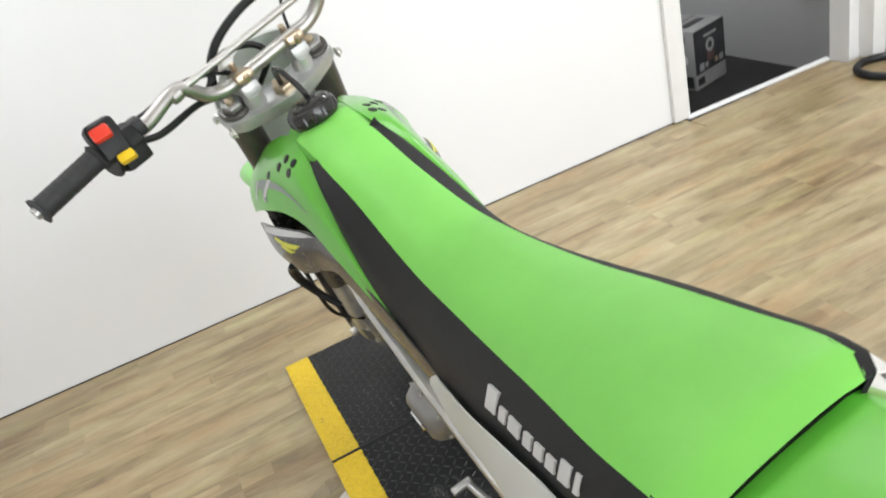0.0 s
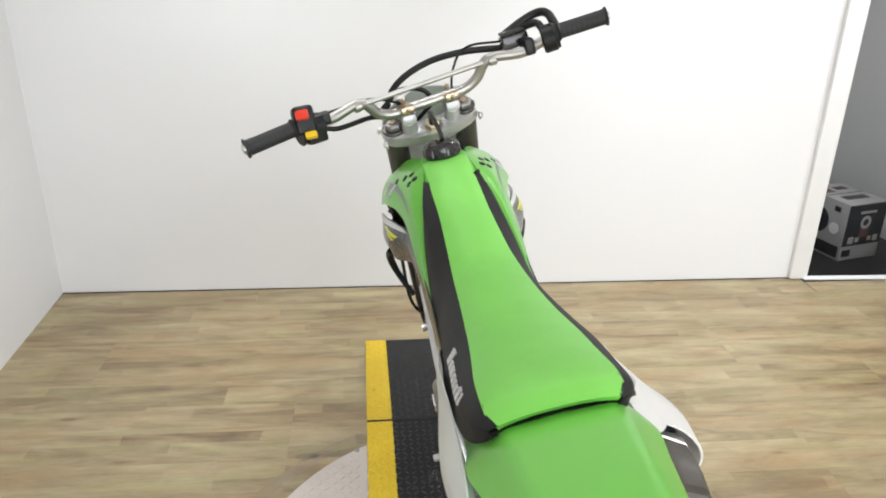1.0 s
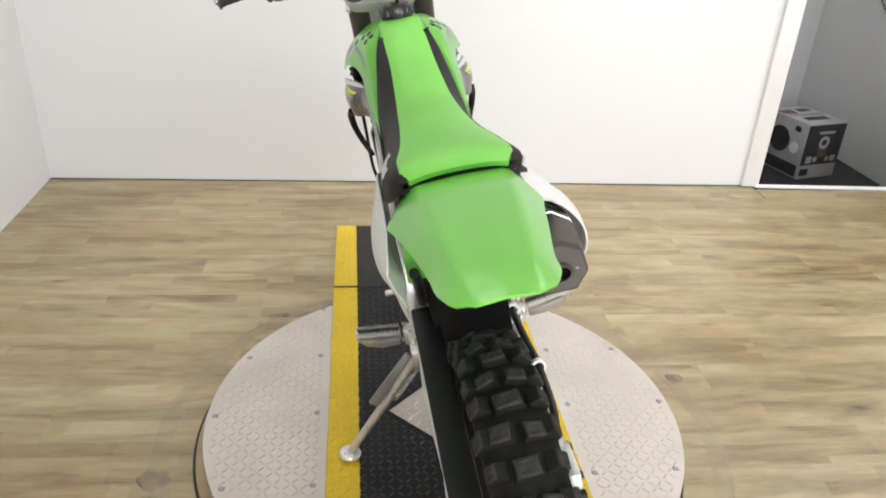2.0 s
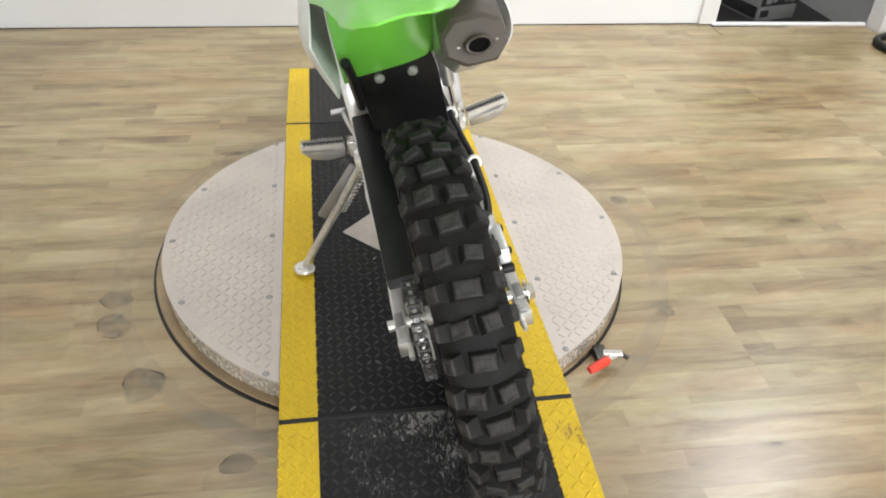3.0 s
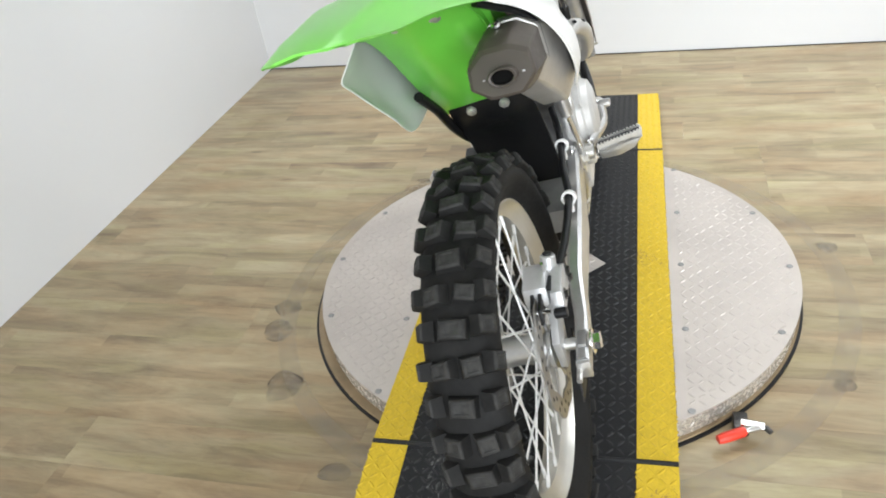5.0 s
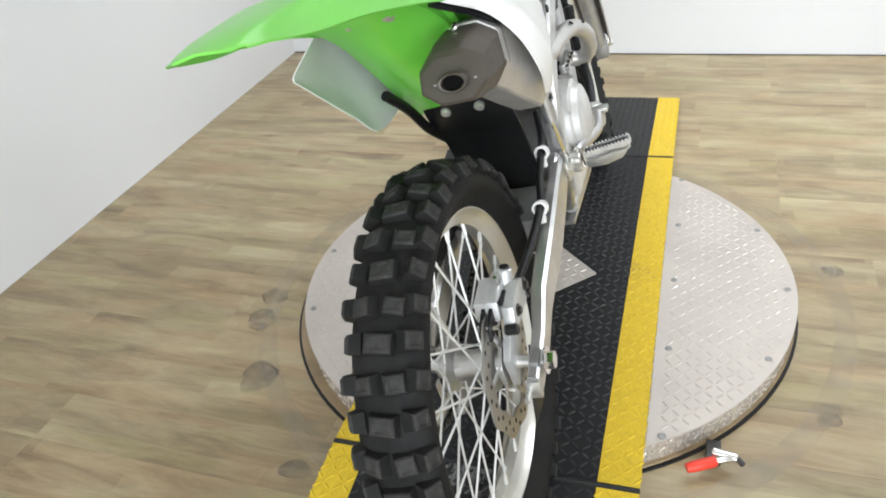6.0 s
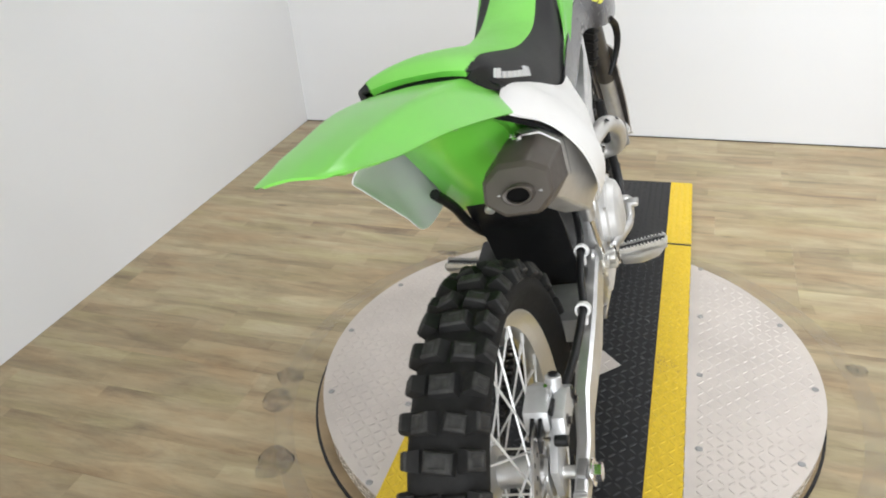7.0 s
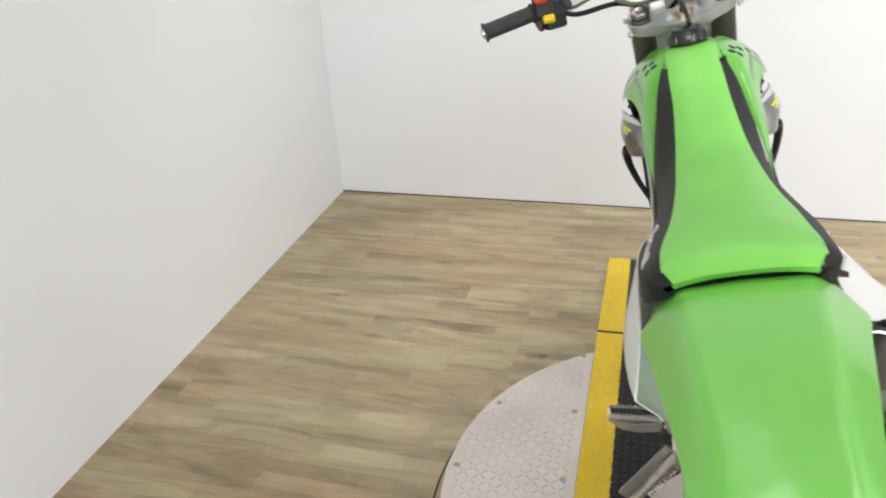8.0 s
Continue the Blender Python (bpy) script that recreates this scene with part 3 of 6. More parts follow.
def runway(name, label, length, m, diamond=False, paint=None):
    """A black tread plate with yellow edges; its top is z = 0 of m, centred in x, from y = 0 to length."""
    t = thing(name, label, "ramp", m, group="runway plates")
    half = 0.32
    paint = paint or BLACK_PAINT
    part("plate", box((2 * half - 0.002, length, 0.0045), (0, length / 2, -0.00225), bevel=0.0008, seg=1), paint, t, "worn black painted tread plate")
    for s in (-1, 1):
        part("yellow_stripe", box((LIP, length - 0.001, 0.0012), (s * (half - LIP / 2), length / 2, 0.0003), bevel=0.0003, seg=1), YELLOW_PAINT, t, "scuffed yellow painted edge")
        tread_lugs(lambda x, y: True, *sorted((s * half, s * (half - LIP))), 0.004, length - 0.004, YELLOW_PAINT, t, pose(0, 0, 0.0009))
    if diamond:
        q = 0.155
        cy = 0.669
        bm = bmesh.new()
        f = bm.faces.new([bm.verts.new(p) for p in ((-q, cy, 0.0005), (0, cy - q, 0.0005), (q, cy, 0.0005), (0, cy + q, 0.0005))])
        r = bmesh.ops.extrude_face_region(bm, geom=[f])
        bmesh.ops.translate(bm, vec=(0, 0, 0.0006), verts=[v for v in r["geom"] if isinstance(v, bmesh.types.BMVert)])
        part("bare_diamond", bm, TREAD, t, "bare steel diamond left unpainted")
        tread_lugs(lambda x, y: abs(x) + abs(y - cy) < q - 0.012, -q, q, cy - q, cy + q, TREAD, t, pose(0, 0, 0.0011))
        keep = lambda x, y: abs(x) + abs(y - cy) > q + 0.014
    else:
        keep = lambda x, y: True
    tread_lugs(keep, -(half - LIP), half - LIP, 0.004, length - 0.004, BLACK_LUG, t, Matrix.Identity(4))
    return t


runway("runway_plate", "black tread-plate runway with yellow edges across the turntable", 1.338, pose(0, -0.669, DECK), True)
RAMP_L = 0.62
slope = math.degrees(math.asin(0.061 / RAMP_L))
near_ramp = runway("access_ramp", "black tread-plate ramp with yellow edges, scraped near the joint", RAMP_L, pose(0, -0.680, DECK - 0.0015, 0, 0, 180) @ pose(0, 0, 0, -slope), paint=BLACK_WORN)
far_ramp = runway("access_ramp", "black tread-plate ramp with yellow edges, sloping to the wall side", RAMP_L, pose(0, 0.680, DECK - 0.0015) @ pose(0, 0, 0, -slope))
for jy in (-0.6746, 0.6746):
    t = thing("hinge_joint", "dark steel hinge rod between runway plates", "hinge", pose(0, jy, DECK - 0.0025), group="runway hinges")
    part("hinge_rod", rod((-0.32, 0, 0), (0.32, 0, 0), 0.0055, seg=10), BLACK_PLASTIC, t)
for rm in (near_ramp, far_ramp):
    for s in (-1, 1):
        side = slab([(0.0, -0.004), (RAMP_L - 0.02, -0.004), (RAMP_L - 0.02, -0.006), (0.0, -0.063)], s * 0.314 - 0.002, s * 0.314 + 0.002)
        part("side_rail", side, YELLOW_PAINT, rm)


def locking_lever():
    t = thing("locking_lever", "red-gripped chrome locking lever at the turntable's edge", "lever", pose(0.472, -0.533, 0, 0, 0, 0))
    part("bracket", box((0.03, 0.05, 0.022), (-0.016, 0.03, 0.012), bevel=0.003), CHAIN_STEEL, t)
    part("pivot", rod((-0.02, 0.012, 0.034), (0.028, 0.004, 0.034), 0.010, seg=18, bevel=0.002), CHROME, t, "chrome pivot")
    part("arm", tube([(0.026, 0.006, 0.034), (0.008, -0.004, 0.036), (-0.018, -0.014, 0.036)], 0.0065), CHROME, t, "chrome arm")
    part("grip", moved(spin([(0, 0), (0.008, 0), (0.0115, 0.006), (0.0115, 0.05), (0.0095, 0.062), (0, 0.064)], 18), along((-0.012, -0.012, 0.036), (-0.075, -0.040, 0.030))), RED, t, "red rubber grip")
    part("link", rod((0.028, 0.004, 0.034), (0.040, -0.008, 0.030), 0.006, seg=12, bevel=0.001), CHAIN_STEEL, t)
    return t


locking_lever()


def carton(name, label, m, w, d, h):
    t = thing(name, label, "box", m)
    part("carton_body", box((w, d, h), (w / 2, d / 2, h / 2), bevel=0.004), CARD_WHITE, t)
    part("front_print", box((w * 0.985, 0.003, h * 0.72), (w / 2, -0.0012, h * 0.62), bevel=0.0008, seg=1), CARD_BLACK, t, "dark printed front panel")
    part("printed_bar", box((w * 0.42, 0.002, h * 0.045), (w * 0.52, -0.0034, h * 0.84), bevel=0.0006, seg=1), CARD_WHITE, t)
    part("printed_picture", moved(spin([(0.022, -0.001), (0.042, -0.001), (0.042, 0.001), (0.022, 0.001)], 28, closed=True), Matrix.Translation((w * 0.5, -0.0035, h * 0.66)) @ Matrix.Rotation(radians(90), 4, "X")), CARD_WHITE, t)
    part("printed_picture", box((0.07, 0.002, 0.075), (w * 0.5, -0.0034, h * 0.50), bevel=0.0006, seg=1), CARD_BROWN, t)
    for k, (px_, s_) in enumerate(((0.2, 0.045), (0.36, 0.03), (0.68, 0.03), (0.84, 0.04))):
        part("printed_mark", box((s_, 0.002, s_), (w * px_, -0.0034, h * 0.36), bevel=0.0006, seg=1), CARD_WHITE if k != 2 else WARM_STEEL, t)
    part("printed_bar", box((w * 0.22, 0.002, h * 0.12), (w * 0.16, -0.0014, h * 0.13), bevel=0.0006, seg=1), CARD_BLACK, t)
    part("handle_hole", box((0.003, d * 0.12, h * 0.09), (-0.0006, d * 0.22, h * 0.86), bevel=0.001), CARD_BLACK, t)
    part("side_picture", moved(spin([(0, 0), (0.085, 0), (0.085, 0.002), (0, 0.002)], 30), Matrix.Translation((-0.002, d * 0.58, h * 0.58)) @ SPIN_X), CARD_BLACK, t, "dark round printed picture")
    part("side_picture", moved(spin([(0, 0), (0.036, 0), (0.036, 0.002), (0, 0.002)], 24), Matrix.Translation((-0.003, d * 0.22, h * 0.52)) @ SPIN_X), WALL_GREY, t)
    for bx_, by_, bw_, bd_, mat in ((0.50, 0.30, 0.60, 0.16, CARD_BLACK), (0.22, 0.72, 0.34, 0.22, CARD_BROWN), (0.66, 0.76, 0.30, 0.14, CARD_BLACK), (0.5, 0.515, 0.96, 0.02, CARD_BROWN)):
        part("printed_mark", box((w * bw_, d * bd_, 0.002), (w * bx_, d * by_, h + 0.0006), bevel=0.0006, seg=1), mat, t)
    part("side_print", box((0.002, d * 0.90, h * 0.20), (-0.0014, d * 0.5, h * 0.14), bevel=0.0006, seg=1), CARD_BLACK, t, "dark printed foot of the side")
    return t


BOX_M = pose(2.605, 2.60, -0.309, 0, 0, 14)
carton("carton", "printed white and black carton standing on the landing", BOX_M, 0.31, 0.37, 0.37)
carton("carton", "white carton with dark print behind another carton", pose(2.36, 2.93, -0.309, 0, 0, 10), 0.24, 0.3, 0.34)


def wall_box(y, z, w, h, material, label, slots):
    """A box on the landing's long wall; its own x runs along the wall towards the viewer."""
    t = thing("wall_outlet", label, "outlet", pose(ALX, y, z, 0, 0, -90))
    part("cover", box((w, 0.03, h), (0, -0.015, 0), bevel=0.006), material, t)
    part("inset", box((w * 0.76, 0.008, h * 0.72), (0.012, -0.031, -0.004), bevel=0.002), BLACK_PLASTIC, t)
    for k in range(slots):
        part("slat", box((w * 0.5, 0.004, h * 0.06), (0.012, -0.036, (k - (slots - 1) / 2) * h * 0.16), bevel=0.001, seg=1), CABLE, t)
    return t


rb = spin([(0.735, 0.0), (0.785, 0.0), (0.785, 0.0004), (0.735, 0.0004)], 96, closed=True)
tagged(part("floor_stain", rb, SCUFF, None, m=pose(0, 0, 0.0009)), "pale worn ring scuffed into the planks round the turntable", "stain")
wall_box(2.335, 0.557, 0.29, 0.125, IVORY, "ivory wall box with a dark grille", 4)
wall_box(2.242, 0.222, 0.12, 0.16, CABLE, "dark wall socket with a lime cable plugged in", 1)
t = thing("lime_cable", "lime green cable looping out of a wall socket", "cable", Matrix.Identity(4))
part("cable_run", tube([(3.105, 2.255, 0.265), (3.07, 2.285, 0.24), (3.07, 2.27, 0.185), (3.09, 2.20, 0.165), (3.12, 2.10, 0.19), (3.14, 2.02, 0.215)], 0.007, seg=8), LIME_CABLE, t)
t = thing("hanging_cable", "thin grey cable hanging in a loop on the wall", "cable", Matrix.Identity(4))
part("cable_run", tube([(3.142, 3.30, 1.12), (3.142, 3.20, 0.961), (3.142, 3.095, 0.829), (3.142, 2.962, 0.706), (3.142, 2.831, 0.664), (3.142, 2.64, 0.666), (3.142, 2.506, 0.662), (3.142, 2.387, 0.723), (3.142, 2.202, 0.81), (3.142, 1.95, 0.92)], 0.006, seg=8), CABLE, t)

t = thing("rubber_ring", "black rubber hose ring lying on the floor by the post", "ring", pose(2.655, 1.375, 0.018))
part("ring_body", tube([(0.13 * math.cos(a), 0.13 * math.sin(a), 0.0) for a in np.linspace(0, 2 * math.pi, 33)], 0.018, seg=10, steps=2), BLACK_PLASTIC, t)

STAINS = [(-0.645, -0.470, 0.048, 0.052), (-0.748, -0.262, 0.040, 0.047), (-0.755, -0.15, 0.036, 0.036), (-0.411, -0.719, 0.042, 0.022), (0.688, -0.36, 0.022, 0.022), (0.758, 0.195, 0.026, 0.026), (-0.516, 0.60, 0.036, 0.016)]
rnd = random.Random(21)
for sx, sy, rx, ry in STAINS:
    waves = [(n, rnd.uniform(0, 6.28), rnd.uniform(0.05, 0.30) / n ** 0.6) for n in (1, 2, 3, 5, 8)]
    inner, ring, mid = [], [], []
    bm = bmesh.new()
    for k in range(40):
        a = 2 * math.pi * k / 40
        w = 1 + 0.7 * sum(amp * math.sin(n * a + ph) for n, ph, amp in waves)
        ring.append(bm.verts.new((rx * w * math.cos(a), ry * w * math.sin(a), 0)))
        inner.append((rx * w * math.cos(a), ry * w * math.sin(a)))
    bm.faces.new(ring)
    stain = part("floor_stain", bm, STAIN, None, m=pose(sx, sy, 0.0012))
    tagged(stain, "greyish patch with a dark torn rim worn into the plank floor", "stain")
    k = rnd.randrange(40)
    for run in (rnd.randint(9, 15), rnd.randint(4, 8)):
        bm = bmesh.new()
        pairs = []
        for j in range(run + 1):
            x, y = inner[(k + j) % 40]
            grow = 0.06 * math.sin(math.pi * j / run) * rnd.uniform(0.5, 1.4)
            pairs.append((bm.verts.new((x * (1 - grow), y * (1 - grow), 0.0010)), bm.verts.new((x * 1.02, y * 1.02, 0.0010))))
        for (p, q), (u, v) in zip(pairs, pairs[1:]):
            bm.faces.new((p, q, v, u))
        part("torn_rim", bm, STAIN_RIM, stain, "dark torn edge")
        k += run + rnd.randint(3, 8)

t = thing("leaning_panel", "grey board with dark marker lines leaning on the wall", "board", pose(2.815, 1.555, 0.0, 8, 0, 0))
part("board", box((0.42, 0.012, 0.42), (0.22, 0, 0.215), bevel=0.003), CARD_WHITE, t)
for k, bz in enumerate((0.10, 0.17, 0.235)):
    part("drawn_line", box((0.34, 0.002, 0.008), (0.22, -0.0068, bz), bevel=0.0006, seg=1, m=pose(0, 0, 0, 0, 6 - 5 * k, 0)), CARD_BLACK, t)


# ---- the motorcycle: x right, y ahead from the rear axle, z up from the tyre's foot ----
BIKE_M = pose(0.109, -0.73, 0.066, 0, 0, 2.0) @ pose(0, 0, 0, 0, -11.9, 0)
bike = thing("motorcycle", "lime green motocross bike leaning on its side stand", "motorcycle", BIKE_M)
REAR = Vector((0.0, 0.0, 0.347))


def both(points):
    return [points, [(-x, y, z) for x, y, z in points]]


# -- wheels --
def knob_mesh(w, l, h, taper=0.88):
    """A worn tread block with broken edges and a sunken square in its top."""
    bm = bmesh.new()
    square = ((-1, -1), (1, -1), (1, 1), (-1, 1))

    def ring(f, z):
        return [bm.verts.new((x * w / 2 * f, y * l / 2 * f, z)) for x, y in square]

    rings = [ring(1.06, -0.005), ring(taper, h - 0.0042), ring(taper - 0.07, h - 0.0014), ring(taper - 0.19, h), ring(taper * 0.56, h), ring(taper * 0.48, h - 0.0010)]
    for n, (a, b) in enumerate(zip(rings, rings[1:])):
        for k in range(4):
            bm.faces.new((a[k], a[(k + 1) % 4], b[(k + 1) % 4], b[k])).material_index = int(n >= 1)
    bm.faces.new(rings[-1]).material_index = 1
    me = finish(bm, 42)
    me.materials.append(RUBBER)
    me.materials.append(KNOB_TOP)
    return me


def wheel(prefix, centre, m, tyre_r, half_w, rim_r, rim_half, rows, knob_h, spokes, scale=1.0):
    """Tyre with knobs, rim with spokes, and hub, as parts of the bike."""
    place = m @ Matrix.Translation(centre)
    carc = tyre_r - knob_h
    mid_r = (carc + rim_r) / 2 + 0.006
    prof = []
    for k in range(25):
        a = radians(-128 + 256 * k / 24)
        ca, sa = math.cos(a), math.sin(a)
        prof.append((mid_r + (carc - mid_r) * (ca if ca > 0 else ca * 1.0), half_w * math.copysign(abs(sa) ** 0.86, sa)))
    prof += [(rim_r - 0.004, rim_half * 0.9), (rim_r - 0.004, -rim_half * 0.9)]
    tyre = part(prefix + "_tyre", moved(spin(prof, 72, closed=True), place @ SPIN_X), RUBBER, bike, "worn black knobbly off-road tyre", smooth=50)
    kc, ki, ks = knob_mesh(0.045 * scale, 0.0315, knob_h), knob_mesh(0.0370 * scale, 0.0315, knob_h), knob_mesh(0.0310 * scale, 0.0300, knob_h * 1.2)
    wear = random.Random(7)
    for r in range(rows):
        for x, tilt, me, da in ((0.0, 0, kc, 0), (-0.70, -56, ks, 0.5), (0.70, 56, ks, 0.5)) if r % 2 else ((-0.36, -21, ki, 0), (0.36, 21, ki, 0), (-0.80, -66, ks, 0.5), (0.80, 66, ks, 0.5)):
            ang = 2 * math.pi * (r + da * 0.12) / rows
            off = x * half_w
            t = max(0.0, 1 - (abs(off) / half_w) ** 2.3) ** 0.5
            rad = mid_r + (carc - mid_r) * t
            km = place @ Matrix.Rotation(-ang - wear.uniform(-0.006, 0.006), 4, "X") @ Matrix.Translation((off + wear.uniform(-0.001, 0.001), 0, rad - wear.uniform(0, 0.0015))) @ Matrix.Rotation(radians(tilt + wear.uniform(-5, 5)), 4, "Y") @ Matrix.Rotation(radians(wear.uniform(-7, 7)), 4, "Z") @ Matrix.Diagonal((wear.uniform(0.86, 1.02), wear.uniform(0.84, 1.02), wear.uniform(0.82, 1.0), 1))
            part("knob", me, RUBBER, tyre, m=km)
    q = rim_half
    rp = [(rim_r - 0.002, -q), (rim_r + 0.010, -q), (rim_r + 0.011, -q + 0.003), (rim_r - 0.006, -q + 0.006), (rim_r - 0.013, -q * 0.55), (rim_r - 0.021, -q * 0.3), (rim_r - 0.021, q * 0.3), (rim_r - 0.013, q * 0.55), (rim_r - 0.006, q - 0.006), (rim_r + 0.011, q - 0.003), (rim_r + 0.010, q), (rim_r - 0.002, q), (rim_r - 0.010, q * 0.65), (rim_r - 0.026, q * 0.34), (rim_r - 0.026, -q * 0.34), (rim_r - 0.010, -q * 0.65)]
    rim = part(prefix + "_rim", moved(spin(rp, 72, closed=True), place @ SPIN_X), RIM_ALLOY, bike, "polished alloy spoked rim", smooth=30)
    inner = rim_r - 0.024
    flange_r, flange_x = 0.040, 0.036
    spoke_me = {}
    for k in range(spokes):
        side = 1 if k % 2 else -1
        lead = 1 if (k // 2) % 2 else -1
        a_rim = 2 * math.pi * (k + 0.5) / spokes
        a_hub = a_rim + lead * radians(58)
        p0 = Vector((side * flange_x, flange_r * math.sin(a_hub), flange_r * math.cos(a_hub)))
        p1 = Vector((side * 0.006, inner * math.sin(a_rim), inner * math.cos(a_rim)))
        length = round((p1 - p0).length, 4)
        if length not in spoke_me:
            bm = merge(rod((0, 0, 0), (0, 0, length), 0.0021, seg=6), rod((0, 0, length - 0.022), (0, 0, length + 0.004), 0.0035, seg=6))
            spoke_me[length] = finish(bm)
            spoke_me[length].materials.append(SPOKE)
        part("spoke", spoke_me[length], SPOKE, rim, m=place @ along(p0, p1))
    hp = [(0.0, -0.062), (0.020, -0.062), (0.024, -0.046), (0.046, -0.042), (0.046, -0.034), (0.028, -0.026), (0.025, 0.0), (0.028, 0.026), (0.046, 0.034), (0.046, 0.042), (0.024, 0.046), (0.020, 0.062), (0.0, 0.062)]
    hub = part(prefix + "_hub", moved(spin(hp, 32), place @ SPIN_X), ALLOY, bike, "cast alloy wheel hub")
    return place, hub


def brake_disc(place, x, r, parent, name="brake_disc"):
    """A wave disc with drilled holes and a carrier."""
    bm = bmesh.new()
    n = 72
    outer, inner = [], []
    for z in (0.0, 0.0035):
        outer.append([bm.verts.new(((r + 0.004 * math.cos(9 * a)) * math.cos(a), (r + 0.004 * math.cos(9 * a)) * math.sin(a), z)) for a in (2 * math.pi * k / n for k in range(n))])
        inner.append([bm.verts.new(((r * 0.72 + 0.004 * math.cos(9 * a)) * math.cos(a), (r * 0.72 + 0.004 * math.cos(9 * a)) * math.sin(a), z)) for a in (2 * math.pi * k / n for k in range(n))])
    for k in range(n):
        j = (k + 1) % n
        bm.faces.new((outer[0][k], outer[0][j], outer[1][j], outer[1][k]))
        bm.faces.new((inner[1][k], inner[1][j], inner[0][j], inner[0][k]))
        bm.faces.new((outer[1][k], outer[1][j], inner[1][j], inner[1][k]))
        bm.faces.new((outer[0][j], outer[0][k], inner[0][k], inner[0][j]))
    m = place @ Matrix.Translation((x, 0, 0)) @ SPIN_X
    disc = part(name, moved(bm, m), POLISHED, parent, "polished wave brake disc")
    for k in range(6):
        a = math.pi / 3 * k
        arm = tube([(0.034 * math.cos(a), 0.034 * math.sin(a), 0.001), (r * 0.75 * math.cos(a + 0.25), r * 0.75 * math.sin(a + 0.25), 0.001)], 0.006, seg=8, smooth=False, flat=0.35)
        part("carrier_arm", moved(arm, m), ALLOY, parent)
    part("disc_carrier", moved(spin([(0.02, -0.002), (0.038, -0.002), (0.038, 0.005), (0.02, 0.005)], 28, closed=True), m), ALLOY, parent)
    holes = None
    for k in range(36):
        a = 2 * math.pi * k / 36
        rr = r * (0.82 if k % 2 else 0.92)
        h = rod((rr * math.cos(a), rr * math.sin(a), -0.0004), (rr * math.cos(a), rr * math.sin(a), 0.0039), 0.0042, seg=8)
        holes = h if holes is None else merge(holes, h)
    part("disc_holes", moved(holes, m), BLACK_PLASTIC, parent, "dark drilled holes")
    return disc


rear_place, rear_hub = wheel("rear", REAR, Matrix.Identity(4), 0.354, 0.0560, 0.266, 0.031, 42, 0.0150, 36, scale=0.98)
part("axle", rod((-0.135, 0, 0.347), (0.140, 0, 0.347), 0.0105, seg=20, bevel=0.001), STEEL, rear_hub)
part("axle_nut", moved(hex_bolt(0.0155, 0.014), Matrix.Translation((0.128, 0, 0.347)) @ SPIN_X), CHROME, rear_hub, "chrome axle nut")
brake_disc(rear_place, 0.058, 0.120, rear_hub)


def sprocket(place, x, r, teeth, parent):
    bm = bmesh.new()
    n = teeth * 4
    prof = (0.0, 0.006, 0.006, 0.0)
    rings = []
    for z in (-0.003, 0.003):
        rings.append([bm.verts.new(((r - 0.004 + prof[k % 4]) * math.cos(2 * math.pi * k / n), (r - 0.004 + prof[k % 4]) * math.sin(2 * math.pi * k / n), z)) for k in range(n)])
        rings.append([bm.verts.new((r * 0.74 * math.cos(2 * math.pi * k / n), r * 0.74 * math.sin(2 * math.pi * k / n), z)) for k in range(n)])
    o0, i0, o1, i1 = rings
    for k in range(n):
        j = (k + 1) % n
        bm.faces.new((o0[k], o0[j], o1[j], o1[k]))
        bm.faces.new((i1[k], i1[j], i0[j], i0[k]))
        bm.faces.new((o1[k], o1[j], i1[j], i1[k]))
        bm.faces.new((o0[j], o0[k], i0[k], i0[j]))
    for k in range(6):
        a = math.pi / 3 * k
        merge(bm, tube([(0.036 * math.cos(a), 0.036 * math.sin(a), 0), (r * 0.76 * math.cos(a), r * 0.76 * math.sin(a), 0)], 0.010, seg=8, smooth=False, flat=0.28))
    return part("sprocket", moved(bm, place @ Matrix.Translation((x, 0, 0)) @ SPIN_X), ALLOY, parent, "alloy rear sprocket")


CHX = -0.080
sprocket(rear_place, CHX, 0.108, 46, rear_hub)


